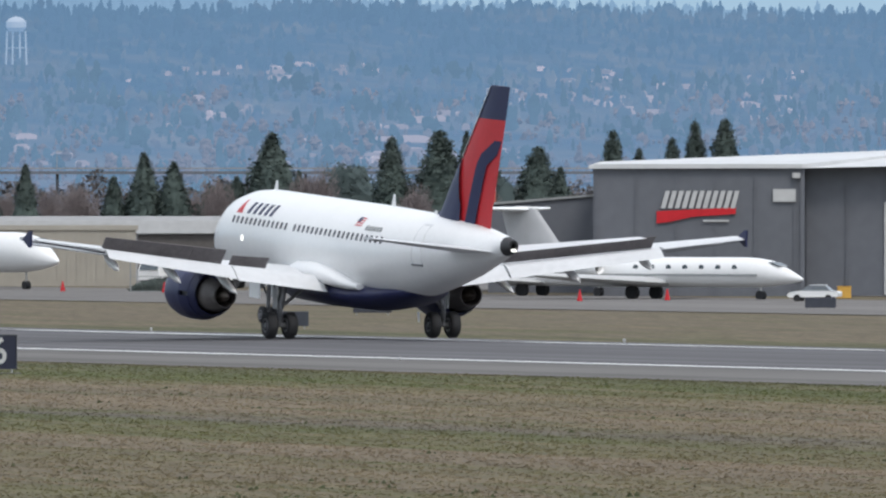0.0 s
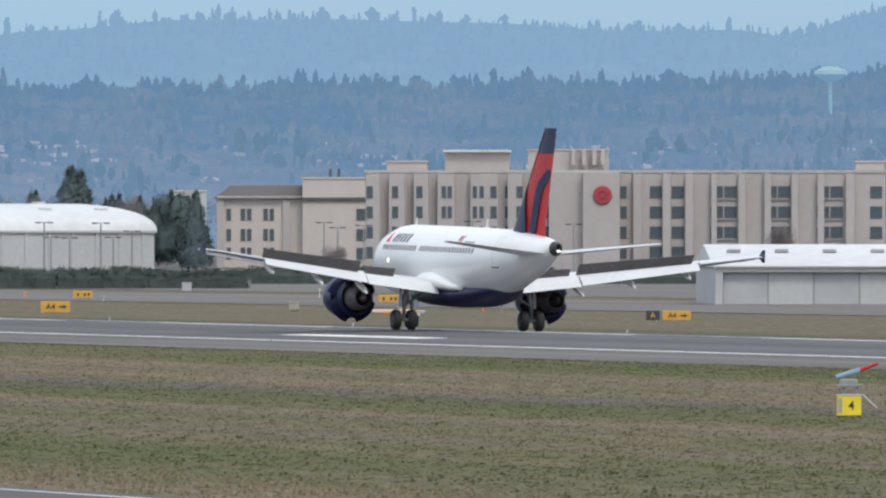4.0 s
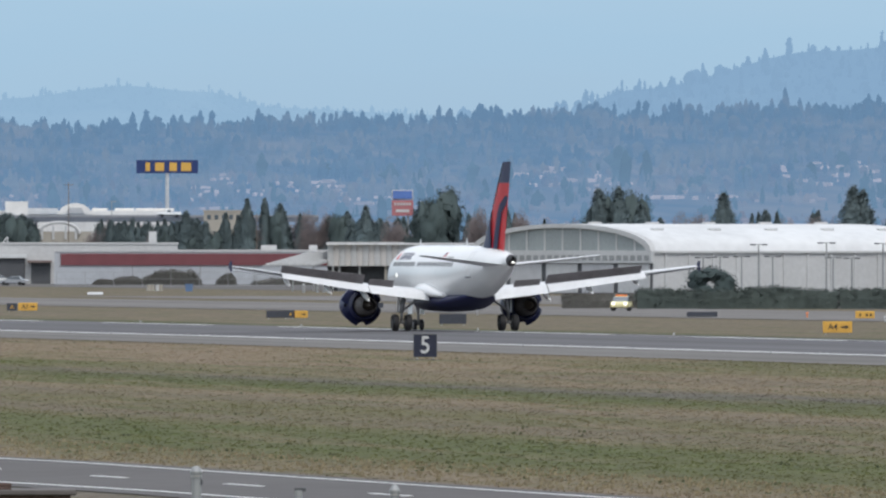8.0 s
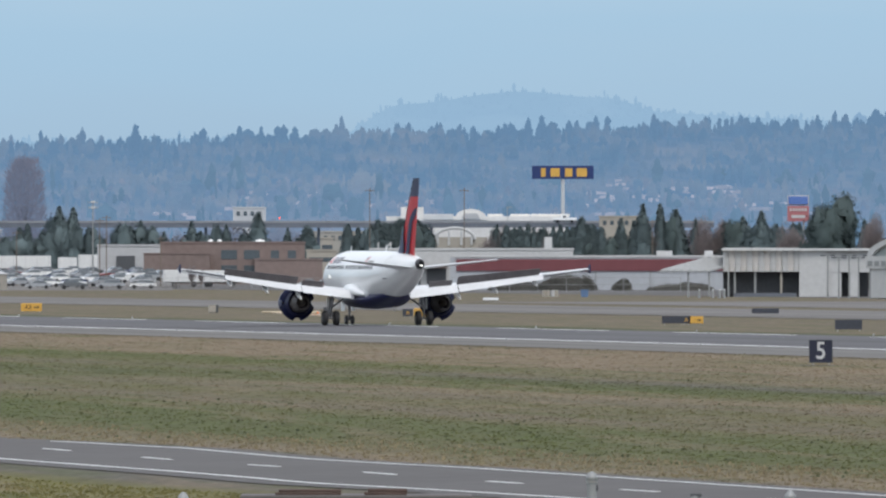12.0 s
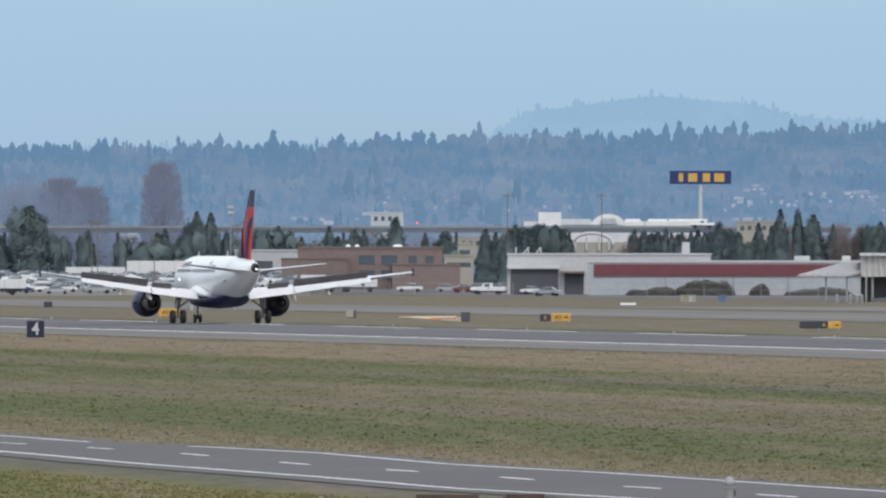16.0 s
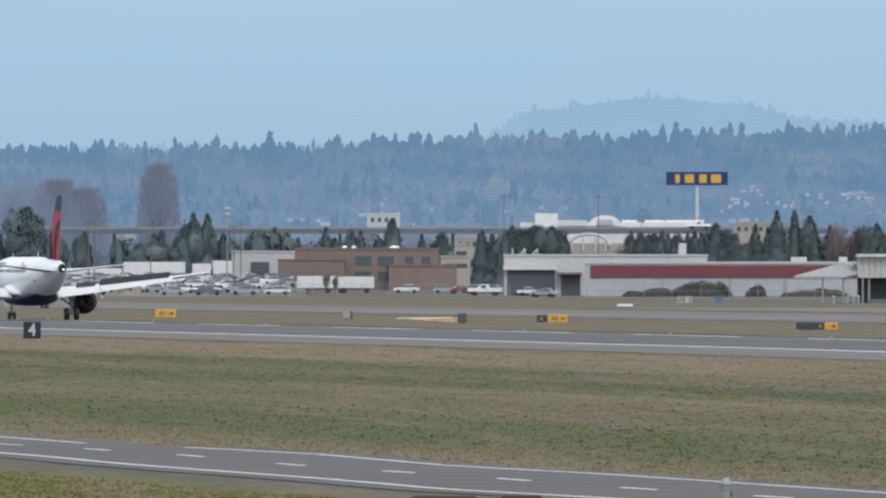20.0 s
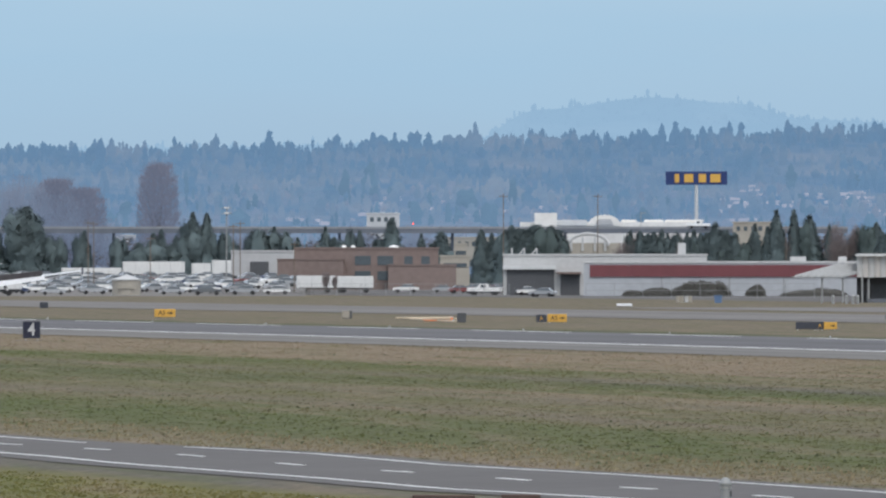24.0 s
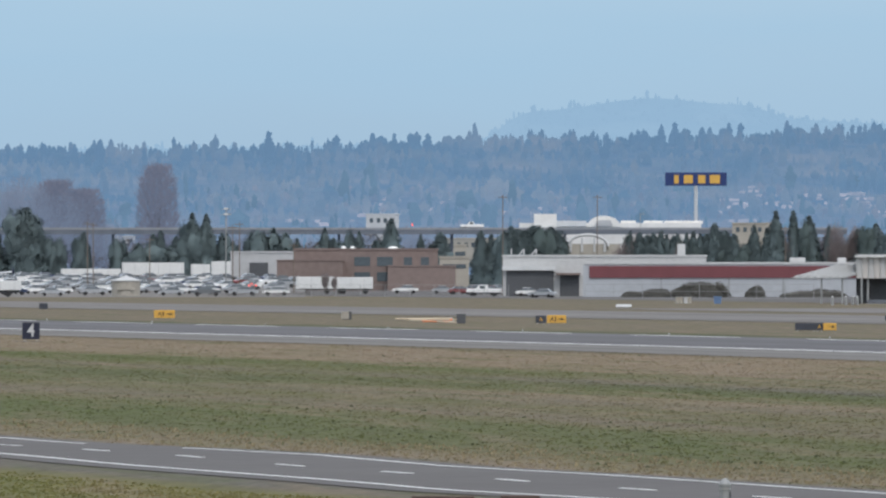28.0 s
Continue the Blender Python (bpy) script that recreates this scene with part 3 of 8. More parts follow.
def flap(side, x0, x1, frac, chord0, chord1, drop, back, material, name, thick=1.2):
    """A surface hinged along the wing at a share of the chord, between x0 and x1, drooped by drop degrees."""
    rings = []
    for x, c in ((x0, chord0), (x1, chord1)):
        _, y, z, wc = wing_at(x)
        hy, hz = y - wc * frac - back, z + 0.03 * wc
        m = pose(side * x, hy, hz, drop, 0, 0)
        rings.append([m @ Vector((0, -c * a, c * b * thick)) for a, b in FOIL])
    return part(name, loft(bmesh.new(), rings), material, plane)


for side in (-1, 1):
    part("wing", panel(bmesh.new(), [(side * x, y, z, c * .86) for x, y, z, c in SEC]), WINGGREY, plane, "light grey wing", True)
    part("wingtip_fence", loft(bmesh.new(), [[Vector((side * (16.62 + t * .02), y, z)) for y, z in ((-2.4, 4.45), (-3.15, 4.85), (-3.45, 4.87), (-3.4, 4.45), (-3.42, 4.15), (-3.2, 4.14))] for t in (-2, 2)]), NAVY, plane, "navy wingtip fence")
    part("slat", loft(bmesh.new(), [[Vector((side * x, y + .28 - .5 * a, z - .16 + .5 * b * 1.6)) for a, b in FOIL] for x, y, z, c in (wing_at(2.6), wing_at(6.4), wing_at(16.2))]), WHITE, plane, "", True)
    flap(side, 2.1, 6.32, .76, 1.35, 1.2, 28, .3, FLAPGREY, "flap")
    flap(side, 6.4, 12.9, .80, 1.1, .78, 28, .22, FLAPGREY, "flap")
    flap(side, 13.0, 16.4, .80, .62, .45, 1, .0, FLAPGREY, "aileron")
    # A dark strip behind each aileron paints the shade under the outer wing.
    rings = []
    for x, c, lo in ((13.0, .64, .20), (16.2, .47, .10)):
        _, y, z, wc = wing_at(x)
        rings.append([Vector((side * x, y - wc * .80 - c - q, z + .03 * wc - h)) for q, h in ((.0, lo * .42), (.03, lo * .42), (.03, lo), (.0, lo))])
    part("aileron_shade", loft(bmesh.new(), rings), DARK, plane, "dark strip painting the shade under the aileron")
    part("wing_root_fairing", loft(bmesh.new(), [[Vector((side * (cx + rx * math.cos(6.28318 * i / 16)), y, cz + rz * math.sin(6.28318 * i / 16))) for i in range(16)]
         for y, cx, cz, rx, rz in ((4.6, 1.7, 2.6, .3, .25), (2.6, 1.78, 2.85, .46, .42), (.6, 1.84, 2.88, .52, .44), (-1.4, 1.84, 2.72, .5, .38), (-2.8, 1.8, 2.56, .4, .26), (-4.0, 1.7, 2.46, .2, .12))]), WHITE, plane, "white fairing over the wing root", True)
    for x0, x1 in ((4.3, 6.1), (6.5, 8.2), (8.21, 9.8), (9.81, 11.3), (11.31, 12.8)):
        rings = []
        for x in (x0, x1):
            _, y, z, wc = wing_at(x)
            m = pose(side * x, y - wc * .66, z + .045 * wc, -42, 0, 0)
            c = (.09 if x < 6.2 else .10) * wc + (.14 if x < 6.2 else .46)
            rings.append([m @ Vector((0, p, q)) for p, q in ((0, .0), (-c, .015), (-c, -.015), (0, -.05))])
        part("spoiler", loft(bmesh.new(), rings), SPOILER, plane, "raised spoiler with a dark underside")
    for x, ln in ((6.45, 2.7), (9.3, 2.3), (12.4, 1.8)):
        _, y, z, wc = wing_at(x)
        m = pose(side * x, y - wc * .5, z - .22, 17, 0, 0)
        part("flap_track_fairing", lathe(bmesh.new(), [(0.1, .02), (-.3, .12), (-ln * .5, .19), (-ln * .8, .13), (-ln, .02)], m, 10), WHITE, plane, "", True)
    # tailplane
    part("tailplane", panel(bmesh.new(), [(side * .5, -12.3, 0, 3.6), (side * 6.22, -15.5, .58, 1.35)], .65), WINGGREY, plane, "", True, pose(0, 0, 4.55) @ pose(0, -14, 0) @ pose(0, 0, 0, -2.5) @ pose(0, 14, 0))
    # engine
    ex, ez = side * 5.75, 1.78
    en = part("engine_nacelle", lathe(bmesh.new(), [(6.128, .86), (6.214, .93), (6.200, 1.0), (5.984, 1.1), (5.480, 1.19), (4.760, 1.22), (4.112, 1.2), (4.098, 1.12), (4.256, 1.02), (5.768, .88), (6.128, .86)],
                                      pose(ex, 0, ez), 36), NAVY, plane, "navy engine nacelle", True)
    part("intake_lip", lathe(bmesh.new(), [(6.056, .87), (6.200, .9), (6.243, .965), (6.186, 1.035), (5.984, 1.105), (5.984, 1.09), (6.128, 1.0)], pose(ex, 0, ez), 36), METAL, en, "polished lip", True)
    part("fan", lathe(bmesh.new(), [(5.552, .9), (5.566, .3), (5.912, .02)], pose(ex, 0, ez), 24), DARK, en)
    part("aft_cowl", lathe(bmesh.new(), [(3.320, 1.06), (2.996, .99), (2.780, .93), (2.794, .88), (3.320, .98), (3.320, 1.06)], pose(ex, 0, ez), 36), NAVY, en, "", True)
    part("inner_duct", lathe(bmesh.new(), [(4.148, 1.0), (3.320, .96), (3.320, .92), (4.148, .95)], pose(ex, 0, ez), 32), DARK, en, "", True)
    part("core_cowl", lathe(bmesh.new(), [(4.184, .80), (3.320, .79), (2.350, .72), (1.552, .52), (1.538, .47), (2.256, .4)], pose(ex, 0, ez), 28), COREMETAL, en, "heat-stained core cowl", True)
    part("exhaust_plug", lathe(bmesh.new(), [(2.184, .33), (1.652, .28), (1.084, .05)], pose(ex, 0, ez), 20), HOTMETAL, en, "", True)
    part("pylon", loft(bmesh.new(), [[Vector((ex + a, y, z)) for a, z in ((-.2 * k, ez + zl), (.2 * k, ez + zl), (.24 * k, zt), (-.24 * k, zt))] for y, zl, zt, k in ((5.1, .95, 3.25, .5), (3.9, .8, 3.28, 1), (2.6, .6, 3.2, 1), (.6, .95, 2.9, .3))]), NAVY, plane)
    # main gear
    gx = side * 3.8
    bm = bmesh.new()
    tube(bm, (gx, -.02, .55), (gx, 0, 1.5), .10)
    tube(bm, (gx, 0, 1.3), (gx - side * .25, .1, 2.7), .16)
    tube(bm, (gx, 0, 1.35), (gx - side * 1.35, .1, 2.35), .075)
    tube(bm, (gx, .1, 1.5), (gx - side * .1, 1.1, 2.4), .05)
    tube(bm, (gx - .5, 0, .58), (gx + .5, 0, .58), .09)
    tube(bm, (gx, -.16, .75), (gx, -.26, 1.1), .045)
    tube(bm, (gx, -.26, 1.1), (gx, -.14, 1.45), .045)
    lg = part("main_gear_leg", bm, GEARMETAL, plane, "metal landing gear leg", True)
    part("gear_door", boxed(gx + side * .2, .1, 1.3, .04, .5, .9, .02), WINGGREY, lg)
    for s in (-1, 1):
        wheel(plane, gx + s * .46, 0, .585, .42)
bm = tube(bmesh.new(), (0, 11.04, .38), (0, 10.95, 1.9), .09)
tube(bm, (0, 11, 1.1), (0, 12.1, 1.95), .05)
tube(bm, (-.28, 11.04, .38), (.28, 11.04, .38), .05)
ng = part("nose_gear_leg", bm, GEARMETAL, plane, "", True)
for s in (-1, 1):
    wheel(plane, s * .25, 11.04, .385, .22)
    part("nose_gear_door", boxed(s * .42, 11.6, 1.1, .03, 1.3, .7), WHITE, ng)

# fin
FIN = [(5.55, -8.5, 6.0), (6.2, -9.2, 5.4), (10.4, -13.1, 2.9), (11.65, -14.25, 2.1)]
part("fin", fin_panel(bmesh.new(), FIN[:2] + [(10.2, -12.914, 3.019)], 0.72), RED, plane, "red tail fin", True)
part("fin_cap", fin_panel(bmesh.new(), [(10.2, -12.914, 3.019)] + FIN[2:], 0.72), NAVY, plane, "navy fin top", True)
part("fin_root", fin_panel(bmesh.new(), [(5.35, -6.2, 3.2), (5.62, -7.9, 1.7), (6.05, -8.9, .6)], 0.5), NAVY, plane)


def fin_at(z):
    for a, b in zip(FIN, FIN[1:]):
        if a[0] <= z <= b[0]:
            k = (z - a[0]) / (b[0] - a[0])
            return [a[i] + (b[i] - a[i]) * k for i in (1, 2)]


def fin_paint(name, strips, material):
    """A band of paint on both faces, through (z, share of the chord from, to)."""
    for side in (-1, 1):
        bm = bmesh.new()
        cuts = []
        for (z0, a0, b0), (z1, a1, b1) in zip(strips, strips[1:]):
            k = max(1, int((z1 - z0) / .3))
            cuts += [(z0 + (z1 - z0) * i / k, a0 + (a1 - a0) * i / k, b0 + (b1 - b0) * i / k) for i in range(k)]
        cuts.append(strips[-1])
        rows = []
        for z, a, b in cuts:
            y, c = fin_at(z)
            r = []
            for i in range(9):
                s = a + (b - a) * i / 8
                for (p, q), (p2, q2) in zip(FOIL[:7], FOIL[1:7]):
                    if p <= s <= p2:
                        h = q + (q2 - q) * (s - p) / (p2 - p)
                        break
                r.append(bm.verts.new((side * (h * c * .72 + .012), y - c * s, z)))
            rows.append(r)
        for a, b in zip(rows, rows[1:]):
            for i in range(8):
                bm.faces.new((a[i], a[i + 1], b[i + 1], b[i]))
        part(name, bm, material, plane, "", True)


fin_paint("fin_base_paint", [(5.6, 0.0, .52), (6.4, 0.0, .44), (7.6, .0, .2), (8.4, .0, .04)], NAVY)
fin_paint("fin_leading_edge", [(8.5, .0, .05), (11.6, .0, .09)], WINGGREY)
fin_paint("fin_stripe_paint", [(5.6, .60, .76), (8.2, .52, .74), (8.7, .56, .93), (9.3, .80, .99)], NAVY)


def reverser_doors():
    """Four pivoting doors round each engine, shut flush; they are keyed open in motions()."""
    made = []
    for side in (-1, 1):
        for q in (45, 135, 225, 315):
            bm = bmesh.new()
            outer, inner = [], []
            for y, r in ((4.08, 1.205), (3.70, 1.15), (3.33, 1.075)):
                outer.append([Vector((r * math.sin(radians(a)), y - 3.70, r * math.cos(radians(a)))) for a in range(-40, 41, 10)])
                inner.append([Vector(((r - .09) * math.sin(radians(a)), y - 3.70, (r - .09) * math.cos(radians(a)))) for a in range(40, -41, -10)])
            loft(bm, [o + i for o, i in zip(outer, inner)])
            for v in bm.verts:
                v.co.z -= 1.0
            ob = part("reverser_door", bm, NAVY, plane, "navy thrust reverser door", True)
            base = pose(side * 5.75, 3.70, 1.78) @ pose(0, 0, 0, 0, q, 0) @ pose(0, 0, 1.0)
            ob.matrix_basis = base
            made.append((ob, base))
    return made


DOORS = reverser_doors()


# ---- airfield furniture ----
def distance_sign(b, text):
    d = 195.7 / math.sin((b + ZERO) / B)
    s = thing("distance_sign", close(b, d, field_z(195.7, d * math.cos((b + ZERO) / B))), f"dark navy runway distance sign with a white {text}", "sign", "runway distance signs")
    part("panel", boxed(0, 0, .16, 1.26, .22, 1.26, .03), SIGNNAVY, s, "navy sign face")
    bm = bmesh.new()
    for x, z, w, h in ((0, .155, 1.3, .03), (0, 1.40, 1.3, .03), (-.64, .16, .03, 1.25), (.64, .16, .03, 1.25)):
        box(bm, x, 0, z, w, .26, h)
    part("rim", bm, DARK, s)
    for x in (-.45, .45):
        part("leg", tube(bmesh.new(), (x, 0, -.02), (x, 0, .2), .035), METAL, s)
    part("pad", boxed(-.2, 0, -.05, 2.0, 1.2, .08), CONCRETE, s)
    words("digit", text, 1.35, OFFWHITE, s, pose(0, -.125, .79) @ Matrix.Diagonal((.86, 1, 1, 1)), .012)
    return s


for b, text in ((5058, "6"), (1688, "5"), (55, "4")):
    distance_sign(b, text)


def board(b, v, w, h, text="", yellow=True, tail=""):
    """A low taxiway sign on short legs; v tells how far off it stands."""
    d = EYE * B / (v - LEVEL)
    w, h = w * d * GROW / B, h * d * GROW / B
    what = ("yellow" if yellow else "black") + " taxiway sign" + (f" reading {text}" if text else " seen from behind" if not yellow else " with dark marks")
    s = thing("taxiway_sign", spot(b, d), what + " on short legs in the grass", "sign", "taxiway signs")
    part("panel", boxed(0, 0, .12, w, .2, h - .12, .02), YELLOW if yellow else SIGNDARK, s)
    part("back", boxed(0, .13, .14, w - .04, .05, h - .16), SIGNDARK, s)
    n = max(2, int(w / 1.0))
    for i in range(n):
        x = -w / 2 + .2 + (w - .4) * i / (n - 1)
        part("leg", tube(bmesh.new(), (x, .02, -.02), (x, .02, .14), .04, n=6), METAL, s)
    if text:
        words("lettering", text, h * .62, BLACK if yellow else YELLOW, s, pose(-w * .16 if tail else 0, -.115, h * .5 + .05), .01)
    if tail:
        bm = prism(bmesh.new(), [(w * .12, h * .5), (w * .27, h * .5), (w * .27, h * .40), (w * .40, h * .56), (w * .27, h * .72), (w * .27, h * .62), (w * .12, h * .62)], -.12, -.10)
        part("arrow", bm, BLACK, s)
    elif yellow and not text:
        for x in (-.25, .1, .3):
            part("mark", boxed(x * w, -.115, h * .38, w * .1, .012, h * .34), BLACK, s)
    return s


board(2417.5, 614, 52, 23, "A4", True, ">")
board(2466, 588, 34, 15)
board(3475, 628, 24, 20, "A", False)
board(3517, 628, 50, 20, "A4", True, ">")
board(5008, 635.5, 50, 20, "FBO", True, ">")
board(5658, 644.5, 48, 20)
board(3008, 596, 38, 16)
board(3036, 596, 17, 16, "", False)
board(985, 574, 34, 16, "A3", True, ">")
board(957, 574, 18, 15, "A", False)
board(1426, 587, 38, 15, "", False)
board(1450, 587, 15, 15, "A", False)
board(1465, 587, 30, 15, "", True, ">")
board(291, 565, 37, 16, "A3", True, ">")
board(5567, 690, 76, 30, "", False)
board(5718, 666, 68, 23, "", False)
board(4004, 615, 115, 19, "", False)
board(6511, 657, 55, 22, "", False)
board(2178, 585, 54, 11, "", False)
board(1737, 598, 48, 20, "", False)
board(1590, 569, 48, 11, "", False)
board(77, 549, 15, 12, "", False)


def cabinet(b, v, w, h, material, label, name="equipment_box"):
    d = EYE * B / (v - LEVEL)
    w, h = w * d * GROW / B, h * d * GROW / B
    s = thing(name, spot(b, d), label, "equipment box")
    part("body", boxed(0, 0, .05, w, w * .7, h - .05, .03), material, s)
    part("lid", boxed(0, 0, h, w * 1.06, w * .75, .06, .01), material, s)
    part("door", boxed(0, -w * .36, .15, w * .7, .03, h * .7), material, s)
    part("foot", boxed(0, 0, -.04, w * .8, w * .6, .1), CONCRETE, s)
    return s


cabinet(3250, 627, 30, 21, FENCEGREY, "grey metal equipment box on the grass")
cabinet(3266, 627, 9, 19, DARK, "narrow dark metal equipment box")
cabinet(4946, 635, 19, 19, TAN, "tan equipment box beside the taxiway sign")
cabinet(4968, 635, 12, 19, NAVY, "small navy equipment box beside the taxiway sign")
cabinet(3230, 590, 17, 20, YELLOW, "yellow equipment box by the taxiway")
cabinet(2650, 575, 17, 16, GREYWALL, "small grey equipment box by the taxiway")
cabinet(611, 566, 13, 13, TAN, "small tan equipment box on the grass")
cabinet(619, 566, 6, 13, DARK, "small dark equipment box on the grass")
cabinet(816, 573, 16, 16, DARK, "small dark equipment box on the grass")
cabinet(2840, 609, 18, 15, TAN, "small tan equipment box on the grass")


def marker(b, v, h, material, label):
    d = EYE * B / (v - LEVEL)
    h = h * d * GROW / B
    s = thing("marker_post", spot(b, d), label, "marker", "markers by the taxiway")
    part("post", tube(bmesh.new(), (0, 0, -.04), (0, 0, h), .07, .05), material, s)
    part("cap", lathe(bmesh.new(), [(0, .12), (.05, .14), (.12, .02)], pose(0, 0, h, 90, 0, 0), 10), material, s)


for b, v, h in ((2946, 611, 12), (3174, 611, 10), (2364, 585, 8)):
    marker(b, v, h, ORANGE, "small orange marker post in the grass")
for b, v, h in ((2885, 586, 14), (3166, 586, 16), (2502, 592, 8), (2105, 568, 10), (2116, 568, 10)):
    marker(b, v, h, OFFWHITE, "small white marker post in the grass")

# orange and white poles lying fanned out along the closed taxiway
PALEWOOD = mat("pale_wood", (.62, .50, .36), .7, vary=.15)


def poles(b0, v0):
    base = spot(b0, EYE * B / (v0 - LEVEL))
    back = base.inverted()
    s = thing("barricade", base, "long orange and white poles lying fanned out on the ground", "barricade")
    for (b1, v1), (b2, v2), mt in (((-70, -.5), (32, 0), PALEWOOD), ((-62, .5), (24, 5), PALEWOOD), ((-88, -1.5), (10, -2.5), PALEWOOD), ((-40, 2.5), (12, 3.5), ORANGE)):
        p, q = [back @ spot(b0 + b, EYE * B / (v0 + v - LEVEL), FARGROUND + .1).translation for b, v in ((b1, v1), (b2, v2))]
        part("pole", tube(bmesh.new(), p, q, .075, n=6), mt, s)
        part("end_block", boxed(q.x, q.y, -.02, .35, .35, .22, .03), OFFWHITE, s)
    part("marker", boxed(.6, 0, -.02, .2, .2, .26, .04), ORANGE, s)


poles(3035, 612)
poles(788, 568)

# edge lights along both sides of the runway
el = thing("edge_light", pose(221.8, 969, .02), "small white runway edge light on a short stem", "runway light", "runway edge lights")
part("stem", tube(bmesh.new(), (0, 0, -.08), (0, 0, .12), .05, .04), METAL, el)
part("lens", lathe(bmesh.new(), [(0, .06), (.04, .07), (.09, .055), (.12, .01)], pose(0, 0, .11, 90, 0, 0), 12, True), OFFWHITE, el)
for k in range(-7, 12):
    if k:
        copy_thing(el, pose(221.8, 969 + 60 * k, .02 + dip(969 + 60 * k)))
    copy_thing(el, pose(270, 1001 + 60 * k, -.26 + dip(1001 + 60 * k)))

# a yellow numbered box and a lamp unit
wv = thing("numbered_box", close(3822, 514, -.18), "yellow numbered box with a white flap in the grass", "marker box")
part("body", boxed(0, 0, .03, .82, .7, .68, .02), BRIGHTYELLOW, wv, "yellow painted box")
part("lid", boxed(0, 0, .71, .86, .74, .04), OFFWHITE, wv)
part("flap", loft(bmesh.new(), [[Vector((x, y, z)) for x, z in ((.42, .75), (.46, .77), (.95, .32), (.91, .30))] for y in (-.3, .3)]), OFFWHITE, wv)
words("digit", "4", .42, BLACK, wv, pose(.08, -.36, .36), .01)
part("mark", boxed(-.3, -.355, .12, .14, .012, .5), TAN, wv)
for x in (-.36, .36):
    part("foot", boxed(x, 0, -.06, .08, .6, .1), DARK, wv)
pw = thing("path_indicator", close(3826, 560, -.18), "light blue lamp unit with a tilted red tube", "runway light")
part("leg", tube(bmesh.new(), (-.3, 0, -.05), (-.3, 0, .62), .05), METAL, pw)
part("leg", tube(bmesh.new(), (.25, 0, -.05), (.25, 0, .62), .05), METAL, pw)
CYAN = mat("pale_blue_paint", (0.22, 0.33, 0.40), .5, vary=.15, big=1)
part("housing", boxed(-.1, 0, .6, .66, .4, .20, .04), FENCEGREY, pw)
part("tray", boxed(-.05, 0, .5, 1.0, .5, .12, .02), FENCEGREY, pw)
part("barrel", tube(bmesh.new(), (-.55, 0, .86), (.32, 0, 1.12), .10), CYAN, pw)
part("tube", tube(bmesh.new(), (.32, 0, 1.12), (0.98, 0, 1.37), .065, .055), RED, pw, "bright red tube")

# fence posts and a planked platform in the foreground
for i, (b, v, cap) in enumerate(((1283, 851, 1), (1464, 884, 0), (1634, 884, 1), (560, 887, 1))):
    ht = EYE + .06 + (LEVEL - v) * 270 / B
    s = thing("fence_post", close(b, 270), "weathered grey fence post" + (" with a domed cap" if cap else " cut off square"), "fence post", "fence posts")
    r = .085 if i == 0 else .07
    part("post", tube(bmesh.new(), (0, 0, -.05), (0, 0, ht - .1), r, n=14), FENCEGREY, s)
    if cap:
        part("cap", lathe(bmesh.new(), [(0, r + .025), (.05, r + .03), (.1, r), (.14, r * .6), (.155, .01)], pose(0, 0, ht - .15, 90, 0, 0), 14, True), FENCEGREY, s)
        part("collar", tube(bmesh.new(), (0, 0, ht - .2), (0, 0, ht - .16), r + .015), METAL, s)
        part("bracket", boxed(r, 0, ht - .34, .05, .08, .1), DARK, s)
    else:
        part("arm", boxed(.03, 0, ht - .12, .2, .07, .06), DARK, s)
pl = thing("shed", close(866, 270, -.06), "low dark timber shed with planks on its roof", "shed")
ht = EYE + .06 + (LEVEL - 889) * 270 / B
part("wall", boxed(0, 1, 0, 3.9, 2, ht - .09), TIMBER, pl)
part("roof", boxed(0, 1, ht - .1, 4.1, 2.2, .1, .02), ROOFDARK, pl)
for x, w, h in ((-.85, 1.17, .11), (.52, .76, .12)):
    p = thing("plank_stack", close(866, 270, -.06) @ pose(x, .35, ht), "weathered brown planks lying on the shed roof", "planks")
    for k in range(2):
        part("plank", boxed(.03 * k, 0, k * h / 2, w - .06 * k, .25, h / 2 - .006, .01), TIMBER, p)


# ---- vehicles ----
def car_meshes(paint):
    bm = bmesh.new()
    prof = [(-2.2, .45), (-2.25, .75), (-2.1, .92), (-1.3, .98), (1.2, .98), (2.1, .85), (2.25, .65), (2.2, .4)]
    loft(bm, [[Vector((x, y, z)) for x, z in prof] for y in (-.82, -.88, .88, .82)])
    cab = loft(bmesh.new(), [[Vector((x * k, y, z)) for x, z in ((-1.55, .97), (-1.0, 1.42), (.35, 1.44), (1.15, .97))] for y, k in ((-.74, 1), (-.66, .97), (.66, .97), (.74, 1))])
    roof = boxed(-.35, 0, 1.42, 1.35, 1.25, .06, .02)
    return bm, cab, roof, paint


CARGLASS = glass("pale_car_glass", (.17, .19, .21), .15)


def make_car(m, paint, label, tall=1.0):
    c = thing("car", m, label, "car", "parked cars")
    bm, cab, roof, _ = car_meshes(paint)
    part("body", bm, paint, c, "", True)
    part("cabin", cab, CARGLASS, c)
    part("roof", roof, paint, c)
    for x in (-1.35, 1.4):
        for y in (-.78, .78):
            part("wheel", tube(bmesh.new(), (x, y - .1, .32), (x, y + .1, .32), .32, n=12), RUBBER, c)
    return c


